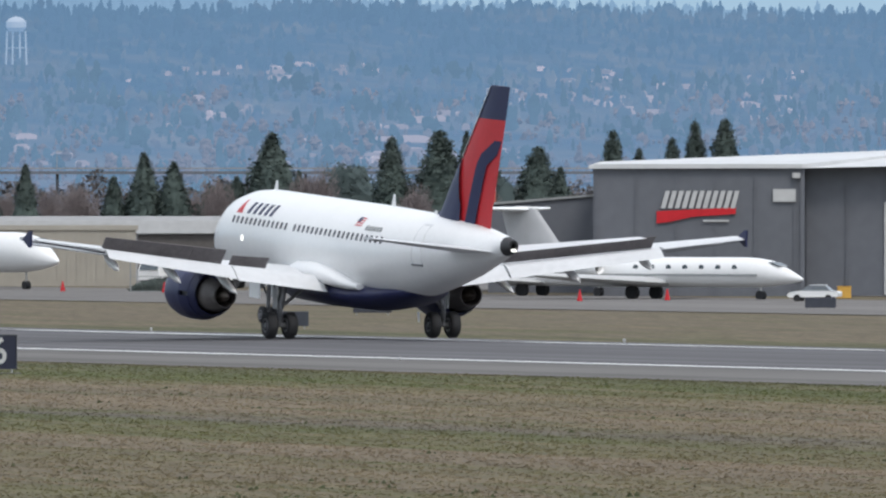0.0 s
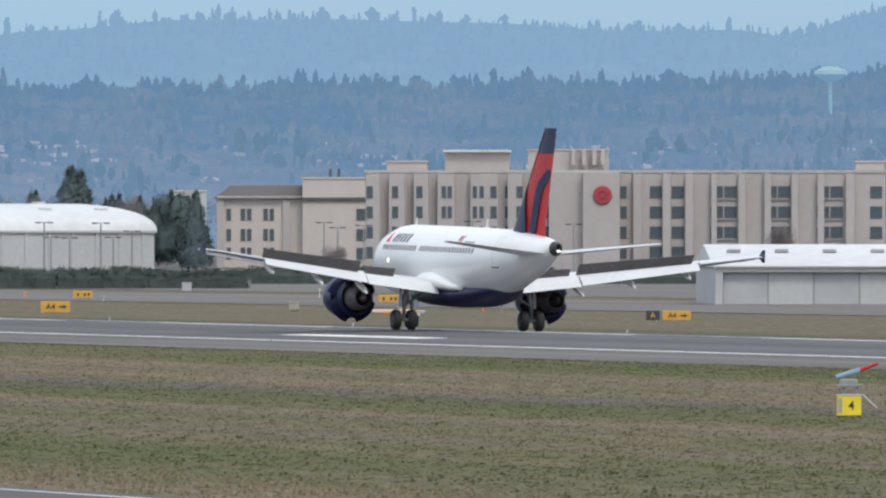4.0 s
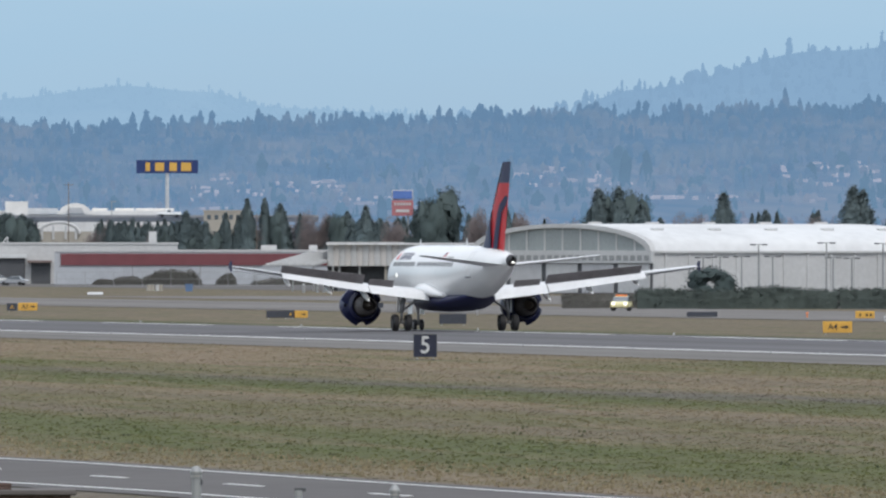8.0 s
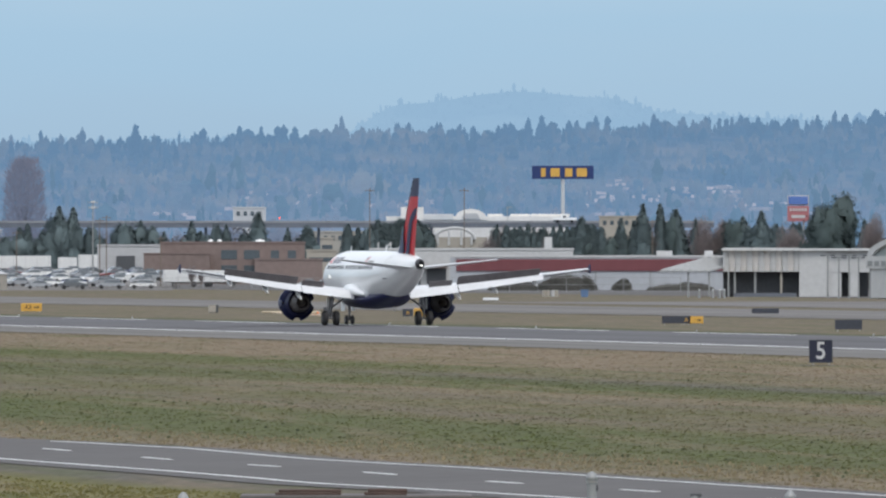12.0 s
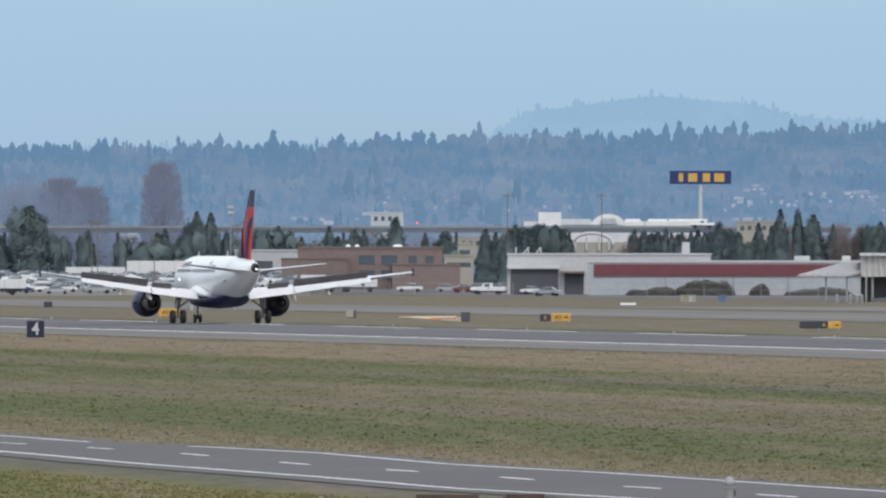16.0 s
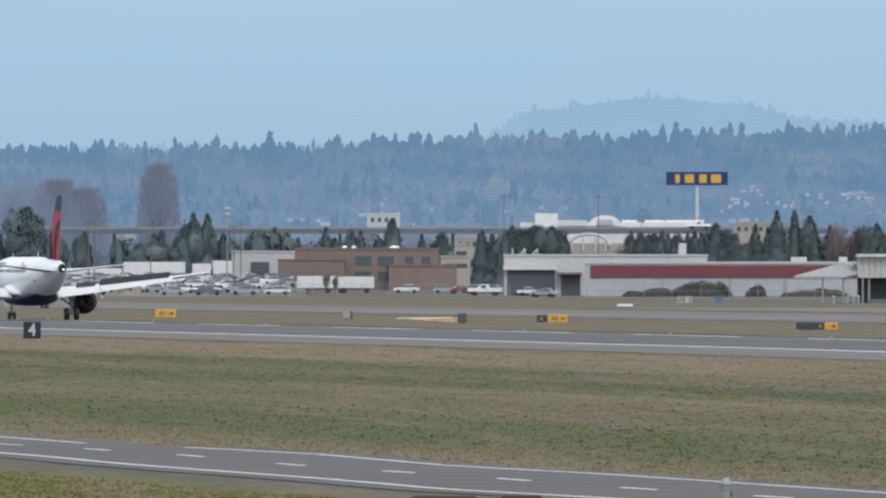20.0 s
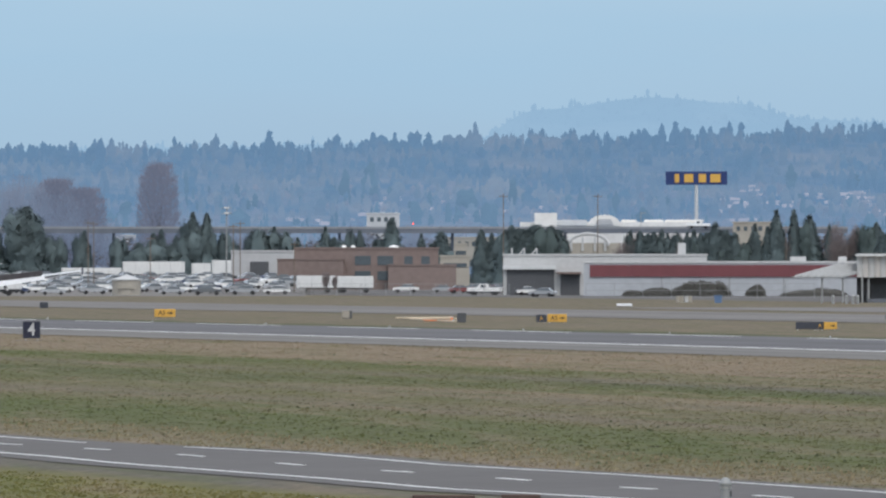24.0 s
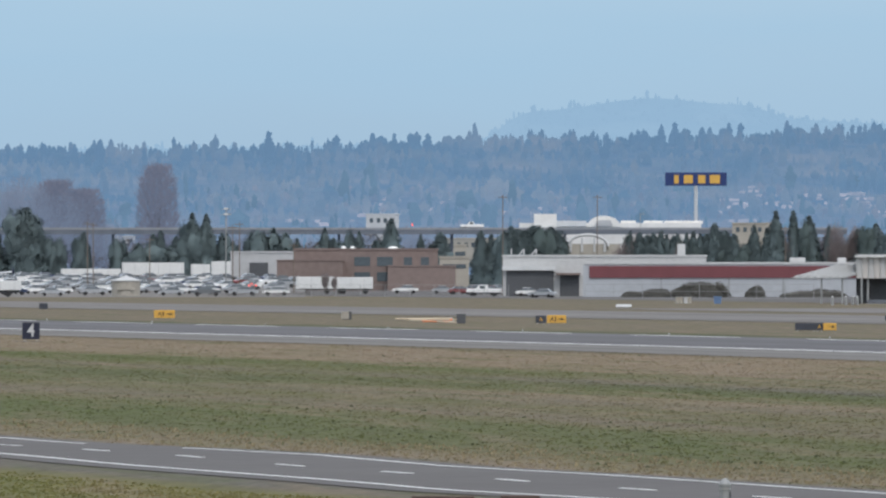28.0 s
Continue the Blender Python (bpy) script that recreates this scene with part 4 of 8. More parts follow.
PAINTS = [(WHITE, "white"), (mat("silver_car_paint", (.45, .46, .48), .3, .5, coat=.4), "silver"), (mat("dark_blue_car_paint", (.03, .05, .12), .3, coat=.4), "dark blue"),
          (mat("red_car_paint", (.20, .028, .03), .3, coat=.4), "dark red"), (mat("grey_car_paint", (.13, .14, .15), .3, coat=.4), "grey")]
def lot(d):
    """The car park rises away from the airfield."""
    return FARGROUND + .02 + 1.9 * min(1, max(0, (d - 2400) / 450))


bm = bmesh.new()
rows = [[bm.verts.new(spot(b, d, lot(d) - .01).translation) for b in range(-700, 541, 40)] for d in (2380, 2400, 2500, 2600, 2700, 2850)]
for r0, r1 in zip(rows, rows[1:]):
    for i in range(len(r0) - 1):
        bm.faces.new((r0[i], r0[i + 1], r1[i + 1], r1[i]))
back = [bm.verts.new(spot(b, 3110, lot(3110) - .01).translation) for b in range(-700, 541, 40)]
for i in range(27):
    bm.faces.new((rows[-1][i], rows[-1][i + 1], back[i + 1], back[i]))
tagged(new("car_park", mesh("car_park", bm, CONCRETE)), "grey asphalt car park that rises gently", "car park", kind="structure")
models = [make_car(spot(-900 - 60 * i, 2500), p, f"{w} parked car in a crowded lot") for i, (p, w) in enumerate(PAINTS)]
rnd = random.Random(4)
for row, (d, b0, b1) in enumerate(((2430, -300, 500), (2480, -290, 520), (2535, -280, 520), (2590, -280, 520), (2650, -260, 520), (2710, -260, 520), (2770, -260, 500), (2825, -260, 470), (2890, -260, 330), (2600, 790, 890), (2620, 662, 800), (2700, 800, 880), (2760, 800, 872), (3060, -250, 110))):
    b = b0
    while b < b1:
        step = 4.4 if row % 2 else 5.6
        b += step * B / (d * GROW) * rnd.uniform(.95, 1.25)
        k = rnd.choice((0, 0, 0, 0, 0, 0, 1, 1, 1, 1, 1, 2, 4) + (3,) * (row > 3))
        if row == 0 and 170 < b < 270 or row < 5 and 505 < b < 680:
            continue
        side = 0 if row % 2 == 0 else 32
        dd = d + rnd.uniform(-15, 15)
        m = spot(b, dd, FARGROUND if b > 700 else lot(dd), turn=side + rnd.choice((0, 180)) + rnd.uniform(-6, 6)) @ Matrix.Scale(rnd.uniform(.95, 1.12), 4)
        if row not in (1, 2) or not 424 < b < 472:  # a free lane for the car that leaves
            copy_thing(models[k], m)
for i, b in enumerate((6501,)):
    copy_thing(models[0], spot(b, 905, turn=168) @ Matrix.Scale(.72, 4))["label"] = "white estate car parked by the hangar"
for b, d, k, tn in ((2505, 1500, 2, 10), (5594, 1010, 3, 15), (5612, 1060, 0, 170), (4430, 1160, 2, 0), (935, 2440, 0, 10), (960, 2350, 1, 160), (815, 2560, 3, 10), (866, 2580, 3, 170)):
    copy_thing(models[k], spot(b, d, turn=tn))


def truck(m, label):
    c = thing("pickup_truck", m, label, "truck")
    part("chassis", boxed(0, 0, .45, 5.2, 1.7, .2), DARK, c)
    part("bonnet", boxed(1.75, 0, .62, 1.5, 1.75, .55, .08), WHITE, c)
    part("cab", loft(bmesh.new(), [[Vector((x, y, z)) for x, z in ((-.6, .62), (-.55, 1.75), (.55, 1.75), (1.05, 1.15), (1.1, .62))] for y in (-.86, .86)]), WHITE, c)
    part("windscreen", loft(bmesh.new(), [[Vector((x, y, z)) for x, z in ((.62, 1.7), (1.06, 1.18), (1.09, 1.18), (.66, 1.71))] for y in (-.75, .75)]), GLASS, c)
    for y in (-.87, .87):
        part("side_window", boxed(.05, y, 1.2, .8, .02, .42), GLASS, c)
        part("headlight", boxed(2.5, y * .8, .8, .04, .25, .18), LAMP, c)
    part("bed", boxed(-1.65, 0, .6, 2.0, 1.75, .6, .04), WHITE, c)
    for x in (-1.6, 1.6):
        for y in (-.75, .75):
            part("wheel", tube(bmesh.new(), (x, y - .12, .38), (x, y + .12, .38), .38, n=14), RUBBER, c)
    return c


def cart(m):
    c = thing("container_cart", m, "low cart carrying a blue and white cargo container", "cart", "carts behind the truck")
    part("deck", boxed(0, 0, .3, 1.75, 1.6, .1), FENCEGREY, c)
    part("container", loft(bmesh.new(), [[Vector((x, y, z)) for x, z in ((-.8, .4), (.8, .4), (.8, 1.75), (-.8, 1.75))] for y in (-.78, .78)]), OFFWHITE, c)
    part("curtain", boxed(-.12, -.79, .5, 1.15, .03, 1.1), NAVY, c, "navy curtain")
    for x in (-.55, .55):
        for y in (-.6, .6):
            part("wheel", tube(bmesh.new(), (x, y - .08, .2), (x, y + .08, .2), .2, n=10), RUBBER, c)
    part("drawbar", tube(bmesh.new(), (.8, 0, .35), (1.35, 0, .35), .04, n=6), DARK, c)
    return c


TUG0 = spot(4545, 1010, turn=-52)
tug_truck = truck(TUG0, "white pickup truck pulling container carts along the taxiway")
carts = [cart(TUG0 @ pose(-4.0 - 2.05 * i, 0, 0)) for i in range(4)]
SUV0 = spot(2035, 1440, turn=-95)
suv = make_car(SUV0, mat("pale_yellow_paint", (.72, .66, .36), .45, vary=.1),  "pale yellow airfield car with its headlights on")
suv.name = "airfield_car"
for y in (-.6, .6):
    part("headlight", lathe(bmesh.new(), [(0, .16), (.06, .12), (.08, .01)], pose(2.22, y, .74, 0, 0, -90), 12, True), LAMP, suv)
part("light_bar", boxed(-.3, 0, 1.49, .3, 1.1, .14, .02), ORANGE, suv)



def tank_truck(m):
    c = thing("tank_truck", m, "white tank truck with a folded boom parked behind the fence", "truck", "trucks in the yard")
    part("chassis", boxed(0, 0, .5, 5.0, 1.3, .2), DARK, c)
    cab = part("cab", loft(bmesh.new(), [[Vector((x, y, z)) for x, z in ((1.3, .6), (2.6, .6), (2.6, 1.3), (2.25, 2.0), (1.3, 2.0))] for y in (-.95, .95)]), WHITE, c, "white cab")
    part("windscreen", loft(bmesh.new(), [[Vector((x, y, z)) for x, z in ((2.62, 1.32), (2.3, 1.92), (2.33, 1.94), (2.65, 1.34))] for y in (-.8, .8)]), GLASS, cab)
    part("tank", lathe(bmesh.new(), [(-1.6, .3), (-1.5, .75), (1.0, .75), (1.1, .3)], pose(-.5, 0, 1.45, 0, 0, -90), 18, True), WHITE, c, "white tank", True)
    part("boom", tube(bmesh.new(), (-1.6, .2, 2.2), (1.7, .2, 2.75), .14, .1), OFFWHITE, c)
    part("boom_foot", boxed(-1.6, .2, 2.0, .5, .5, .4, .04), OFFWHITE, c)
    part("rear_box", boxed(-2.35, 0, .7, .5, 1.7, 1.2, .04), YELLOW, c, "orange-yellow rear box")
    for x in (-1.7, 1.8):
        for y in (-.85, .85):
            part("wheel", tube(bmesh.new(), (x, y - .14, .45), (x, y + .14, .45), .45, n=14), RUBBER, c)
    return c


tank_truck(spot(5362, 1035, turn=-128))
tank_truck(spot(5480, 1035, turn=-122))
st = thing("stair_truck", spot(5710, 892), "white passenger stairs on a small truck", "stairs")
part("ramp", loft(bmesh.new(), [[Vector((x, y, z)) for x, z in ((-1.6, .25), (-1.25, .2), (.55, 2.3), (.25, 2.45))] for y in (-.7, .7)]), OFFWHITE, st)
part("platform", boxed(.95, 0, 2.3, 1.5, 1.5, .12), OFFWHITE, st)
part("rail", loft(bmesh.new(), [[Vector((x, y, z)) for x, z in ((.3, 2.42), (1.7, 2.42), (1.7, 2.62), (.3, 2.62))] for y in (-.74, -.7)]), OFFWHITE, st)
part("body", boxed(1.0, 0, .35, 2.6, 1.6, .75, .05), OFFWHITE, st)
part("post", tube(bmesh.new(), (.7, 0, 1.0), (.7, 0, 2.35), .12), FENCEGREY, st)
part("post", tube(bmesh.new(), (1.5, 0, 1.0), (1.5, 0, 2.35), .12), FENCEGREY, st)
for x in (-.9, .2, 1.9):
    part("wheel", tube(bmesh.new(), (x, -.7, .3), (x, .7, .3), .3, n=12), RUBBER, st)
for b, d in ((6240, 912), (6085, 905), (5350, 985), (5170, 1000)):
    cn = thing("traffic_cone", spot(b, d), "red traffic cone on the apron", "cone", "cones on the apron")
    part("base", boxed(0, 0, 0, .42, .42, .05), BLACK, cn)
    part("cone", tube(bmesh.new(), (0, 0, .04), (0, 0, .75), .19, .04, 12), RED, cn)


# ---- parked jets ----
def jet(m, label, length, r, tail_z, span_half, tail_half, stripe=None, trijet=False, belly=1.0):
    """A T-tailed jet whose nose points along +x, on its wheels."""
    c = thing("parked_jet", m, label, "aircraft")
    zc = belly + r
    L = length
    st = [(L * .5, .04 * r, -.46), (L * .488, .2 * r, -.42), (L * .46, .43 * r, -.3), (L * .43, .64 * r, -.18), (L * .395, .86 * r, -.06), (L * .35, .97 * r, -.01), (L * .31, r, 0), (-L * .18, r, 0), (-L * .33, .72 * r, .22), (-L * .44, .35 * r, .5), (-L * .5, .1 * r, .66)]
    bm = loft(bmesh.new(), [[Vector((x, q * math.cos(6.28318 * i / 24), zc + k * r + q * math.sin(6.28318 * i / 24))) for i in range(24)] for x, q, k in st])
    part("fuselage", bm, WHITE, c, "white fuselage", True)
    rot = pose(0, 0, 0, 0, 0, -90)
    for s in (-1, 1):
        part("wing", panel(bmesh.new(), [(s * .3 * r, L * .08, belly + .25 * r, L * .22), (s * span_half, -L * .12, belly + .25 * r + span_half * .06, L * .07)]), OFFWHITE, c, "", True, rot)
        part("tailplane", panel(bmesh.new(), [(s * .02, -L * .41, tail_z - .1, L * .10), (s * tail_half, -L * .47, tail_z - .02, L * .05)]), WHITE, c, "", True, rot)
        en = part("engine", lathe(bmesh.new(), [(L * .13, r * .42), (L * .135, r * .52), (L * .1, r * .6), (0, r * .6), (-L * .07, r * .4), (-L * .07, r * .34), (L * .13, r * .42)], pose(s * r * 1.45, -L * .27, zc + .35 * r), 20), WHITE, c, "", True, rot)
        part("intake", lathe(bmesh.new(), [(L * .12, r * .37), (L * .12, .01)], pose(s * r * 1.45, -L * .27, zc + .35 * r), 20), BLACK, en)
        part("main_wheel", tube(bmesh.new(), (-L * .03, s * r * 1.3 - .2, .45), (-L * .03, s * r * 1.3 + .2, .45), .45, n=16), RUBBER, c)
        part("main_leg", tube(bmesh.new(), (-L * .03, s * r * 1.3, .45), (-L * .03, s * r * 1.1, belly + .3 * r), .09), METAL, c)
    part("fin", fin_panel(bmesh.new(), [(zc + .6 * r, -L * .27, L * .20), (tail_z, -L * .395, L * .12)]), WHITE if trijet else GREYWALL, c, "" if trijet else "light grey fin", True, rot)
    part("tail_bullet", lathe(bmesh.new(), [(-L * .385, .02), (-L * .40, .14), (-L * .46, .16), (-L * .53, .02)], pose(0, 0, tail_z - .04), 10), WHITE, c, "", True, rot)
    if trijet:
        en = part("centre_intake", lathe(bmesh.new(), [(L * .02, r * .36), (L * .025, r * .44), (0, r * .5), (-L * .1, r * .45), (-L * .2, r * .3)], pose(0, -L * .29, zc + r * 1.15), 20), WHITE, c, "", True, rot)
        part("intake", lathe(bmesh.new(), [(L * .015, r * .37), (L * .012, .01)], pose(0, -L * .29, zc + r * 1.15), 20), BLACK, en, "", False)
    for i in range(7 if not trijet else 0):
        for s in (-1, 1):
            x = L * .3 - i * L * .055
            part("window", tube(bmesh.new(), (x, s * r * .93, zc + .3 * r), (x, s * r * .97, zc + .3 * r), .2, n=12), GLASS, c)
    part("windscreen", loft(bmesh.new(), [[Vector((L * x, y * r, zc + z * r)) for x, z in ((.40, .66), (.43, .44), (.436, .42), (.406, .70))] for y in (-.5, -.2, .2, .5)]), GLASS, c)
    if stripe:
        for s in (-1, 1):
            part("cheat_line", boxed(L * .1, s * r * .985, zc - .25 * r, L * .55, .05, .12), stripe, c)
    part("nose_wheel", tube(bmesh.new(), (L * .36, -.2, .3), (L * .36, .2, .3), .3, n=14), RUBBER, c)
    part("nose_leg", tube(bmesh.new(), (L * .36, 0, .3), (L * .36, 0, belly + .2 * r), .07), METAL, c)
    return c


jet(spot(6215, 925, turn=-38), "white business jet with a grey T-tail parked by the hangar", 24, .95, 5.8, 10.5, 3.8, FENCEGREY, belly=.8)
jet(spot(6010, 955, turn=-42), "small white business jet parked before the hangar", 15, .78, 4.6, 6.5, 2.3, FENCEGREY, belly=.7)
jet(spot(4960, 1030, turn=-55), "all-white trijet airliner with a T-tail parked at the hangars", 28, 1.42, 7.5, 11, 3.9, None, True, belly=1.2)


# ---- buildings ----
def windows(parent, me, cells, y=-.04):
    for x, z in cells:
        shared("window", me, parent, pose(x, y, z))


def pane_mesh(w, h, material):
    """A window of two panes in a frame, standing proud of the wall by a hand."""
    me = mesh("window", boxed(0, 0, -h / 2, w, .10, h), material)
    return me


def block(b0, b1, d, v, depth, wall, label, name="building", category="building", roof=None, rim=.5):
    """A flat-roofed building that faces the viewpoint, with a parapet."""
    w, h = span(b0, b1, d), height(v, d)
    t = thing(name, spot((b0 + b1) / 2, d), label, category)
    part("wall", boxed(0, depth / 2, 0, w, depth, h), wall, t)
    part("parapet", boxed(0, depth / 2, h, w + .3, depth + .3, .35), roof or wall, t)
    return t, w, h


def lx(b, b0, b1, d):
    return span((b0 + b1) / 2, b, d)


def penthouse(t, b0, b1, b, c, d, v0, v1, wall, depth=12, back=4, name="penthouse", lip=True):
    x0, x1 = lx(b, b0, b1, d), lx(c, b0, b1, d)
    z0, z1 = height(v1, d), height(v0, d)
    p = part(name, boxed((x0 + x1) / 2, back + depth / 2, z0, x1 - x0, depth, z1 - z0), wall, t)
    if lip:
        part("coping", boxed((x0 + x1) / 2, back + depth / 2, z1, x1 - x0 + .3, depth + .3, .25), wall, p)
    return p


# the tall hotel with teal windows
H = 2750
b0, b1 = 4505, 4821
hotel, w, h = block(b0, b1, H, 270, 40, PINKISH, "tall pinkish hotel with teal windows and a curved white glass roof", "hotel", "hotel", PINKISH)
part("cornice_band", boxed(0, -.1, height(308, H), w + .2, .4, height(272, H) - height(308, H)), PALESTONE, hotel, "paler top storey")
wide, mid, slim = pane_mesh(span(0, 37, H), span(0, 20, H), TEAL), pane_mesh(span(0, 23, H), span(0, 17, H), TEAL), pane_mesh(span(0, 12, H), span(0, 17, H), TEAL)
windows(hotel, wide, [(lx(4229 + x, b0, b1, H), height(294.5, H)) for x in (331, 376, 421, 466, 511, 555)], -.35)
windows(hotel, mid, [(lx(4229 + 294, b0, b1, H), height(294.5, H))], -.35)
for r in (231, 261, 290, 320, 349, 378):
    windows(hotel, mid, [(lx(4229 + x, b0, b1, H), height(r + 93.5, H)) for x in (338, 370, 428, 460, 517, 549)])
    windows(hotel, slim, [(lx(4229 + 286, b0, b1, H), height(r + 93.5, H))])
    for x in (338, 370, 428, 460, 517, 549):
        part("sill", boxed(lx(4229 + x, b0, b1, H), -.1, height(r + 93.5 + 10, H), span(0, 26, H), .2, .12), BEIGE, hotel)
        part("mullion", boxed(lx(4229 + x, b0, b1, H), -.1, height(r + 93.5 + 8.5, H), .12, .1, span(0, 17, H)), PINKISH, hotel)
# shafts and wing
for x0, x1, v, dep, mt in ((205, 276, 220, -1.5, PINKISH), (173, 206, 222, -.6, BEIGE), (96, 174, 219, 1.2, PINKISH)):
    penthouse(hotel, b0, b1, 4229 + x0, 4229 + x1, H, v, 520, mt, 25, dep, "tower")
part("emblem", boxed(lx(4608, b0, b1, H), -.42, height(282, H), span(0, 10, H), .2, span(0, 11, H)), TEAL, hotel)
for k in range(13):
    part("lettering", boxed(lx(4620 + 5.7 * k + (3 if k > 6 else 0), b0, b1, H), -.42, height(280, H), span(0, 4.2, H), .15, span(0, 7, H)), FENCEGREY, hotel)
penthouse(hotel, b0, b1, 4229 + 100, 4229 + 174, H, 266, 300, BEIGE, 20, 1.0, "balcony_band")
penthouse(hotel, b0, b1, 4134, 4334, H, 272, 520, PINKISH, 30, 2, "west_wing")
penthouse(hotel, b0, b1, 4134, 4334, H, 270, 308, PALESTONE, 31, 1.7, "wing_cornice", False)
penthouse(hotel, b0, b1, 4176, 4276, H, 226, 272, PINKISH, 10, 8, "penthouse")
penthouse(hotel, b0, b1, 4291, 4345, H, 248, 272, BEIGE, 10, 6, "penthouse")
pair, low = pane_mesh(span(0, 8.5, H), span(0, 18, H), TEAL), pane_mesh(span(0, 12.5, H), span(0, 20, H), TEAL)
windows(hotel, low, [(lx(4142 + 15.6 * k, b0, b1, H), height(296, H)) for k in range(13)], 1.66)
for x in (247, 278, 310, 341, 385, 416):
    for r in (241, 270, 299, 328, 357, 386):
        windows(hotel, pair, [(lx(3901 + x + s, b0, b1, H), height(r + 86.5, H)) for s in (-5, 5)], 1.95)
part("recess", boxed(lx(3901 + 363, b0, b1, H), 1.95, height(480, H), span(0, 10, H), .1, height(318, H) - height(480, H)), GLASS, hotel)
# curved glass roof and dish
x0, x1, zb, zt = lx(4505, b0, b1, H), lx(4674, b0, b1, H), height(270, H), height(222, H)
prof = [(x0, zb)] + [(x0 + (x1 - x0) * (.66 + .34 * math.sin(radians(a))), zb + (zt - zb) * math.cos(radians(a))) for a in range(0, 91, 15)]
prof.insert(1, (x0, zt))
part("curved_roof", prism(bmesh.new(), prof, 5, 22), ROOFWHITE, hotel, "curved white roof")
x2 = lx(4565, b0, b1, H)
prof = [(x2 + (x1 - x2) * (.45 + .55 * math.sin(radians(a))), zb + (zt - zb) * math.cos(radians(a)) * .93) for a in range(20, 91, 10)] + [(x2 + (x1 - x2) * .3, zb)]
part("roof_glazing", prism(bmesh.new(), prof, 4.7, 5.0), WHITE, hotel, "bright white glazing")
dish = part("dish", lathe(bmesh.new(), [(.4, .02), (.25, .7), (0, 1.4), (-.05, 1.45), (.2, .7), (.35, .02)], pose(lx(4682, b0, b1, H), 6, height(250, H), 30, 0, -20), 20), OFFWHITE, hotel, "satellite dish", True)
part("dish_stand", tube(bmesh.new(), (lx(4682, b0, b1, H), 6.4, height(270, H)), (lx(4682, b0, b1, H), 6.4, height(252, H)), .2), FENCEGREY, hotel)
part("logo", boxed(lx(4229 + 378, b0, b1, H), -.2, height(283, H), span(0, 9, H), .15, span(0, 12, H)), TEAL, hotel)
for k in range(12):
    part("lettering", boxed(lx(4229 + 393 + k * 6.6, b0, b1, H), -.2, height(280, H), span(0, 4.6, H), .12, span(0, 6, H)), FENCEGREY, hotel)
part("mast", tube(bmesh.new(), (lx(4345, b0, b1, H), 8, height(222, H)), (lx(4345, b0, b1, H), 8, height(206, H)), .12), FENCEGREY, hotel)
part("mast_lamp", boxed(lx(4345, b0, b1, H), 8, height(206, H), .4, .4, .3), REDLAMP, hotel)
part("roof_lamp", boxed(lx(4355, b0, b1, H), .4, height(262, H), .6, .3, .5), LAMP, hotel)

# the long beige hotel with the round red sign
H = 1960
b0, b1 = 2966, 3886
inn, w, h = block(b0, b1, H, 364, 30, BEIGE, "long beige stucco hotel with projecting bays and a round red sign", "hotel", "hotel")
g1, g2, g3 = pane_mesh(span(0, 11, H), span(0, 21, H), GLASS), pane_mesh(span(0, 7.5, H), span(0, 21, H), GLASS), pane_mesh(span(0, 21, H), span(0, 21, H), GLASS)
g4 = pane_mesh(span(0, 46, H), span(0, 21, H), GLASS)
ROWS = [332 + 66.5 + 35.6 * k for k in range(5)]


def bay(x0, x1, out, vt=364, mt=BEIGE):
    a, c = lx(2856 + x0, b0, b1, H), lx(2856 + x1, b0, b1, H)
    part("bay", boxed((a + c) / 2, -out / 2, 0, c - a, out, height(vt, H) - .02, .05), mt, inn)


for x0, x1 in ((111, 136), (152, 180), (196, 222), (238, 268), (296, 345), (362, 388), (404, 434)):
    bay(x0, x1, 1.6, 366)
for x0, x1 in ((584, 598), (636, 650), (676, 690), (722, 732), (770, 782), (816, 828), (864, 876), (910, 922), (960, 975)):
    bay(x0, x1, 1.2, 366)
for v in ROWS:
    for x in (118, 163, 206, 337, 383, 429):
        windows(inn, g1, [(lx(2856 + x, b0, b1, H), height(v, H))], -1.63)
    for x in (249, 259.5, 304, 316):
        windows(inn, g2, [(lx(2856 + x, b0, b1, H), height(v, H))], -1.63)
    for x in (363, 409):
        windows(inn, g1, [(lx(2856 + x, b0, b1, H), height(v, H))], -.06)
    for x in (567, 1014):
        windows(inn, g1 if x == 567 else g3, [(lx(2856 + x, b0, b1, H), height(v, H))], -.06)
    for x in (624, 663):
        windows(inn, g3, [(lx(2856 + x, b0, b1, H), height(v, H))], -.06)
    for x in (744, 839, 932):
        windows(inn, g4, [(lx(2856 + x, b0, b1, H), height(v, H))], -.06)
        part("mullion", boxed(lx(2856 + x, b0, b1, H), -.12, height(v + 10.5, H), .12, .06, span(0, 21, H)), BEIGE, inn)
        part("sill", boxed(lx(2856 + x, b0, b1, H), -.15, height(v + 13, H), span(0, 50, H), .3, .15), BEIGE, inn)
bay(435, 495, 3.2, 362)
bay(495, 560, 5.0, 362)
for x0, x1, y0 in ((147, 218, 279), (250, 365, 262), (398, 540, 258), (980, 1030, 279)):
    penthouse(inn, b0, b1, 2856 + x0, 2856 + x1, H, y0 + 66.5, 364, BEIGE, 14, 6)
part("roof_sheet", boxed(lx(2856 + 307, b0, b1, H), 12, height(327, H), span(0, 120, H), 14, .3), ROOFWHITE, inn)
for x in (478, 497, 515, 530):
    part("roof_rib", boxed(lx(2856 + x, b0, b1, H), 5, height(350, H), .5, 1.2, height(322, H) - height(350, H)), BEIGE, inn)
sx, sz = lx(2856 + 530, b0, b1, H), height(403.5, H)
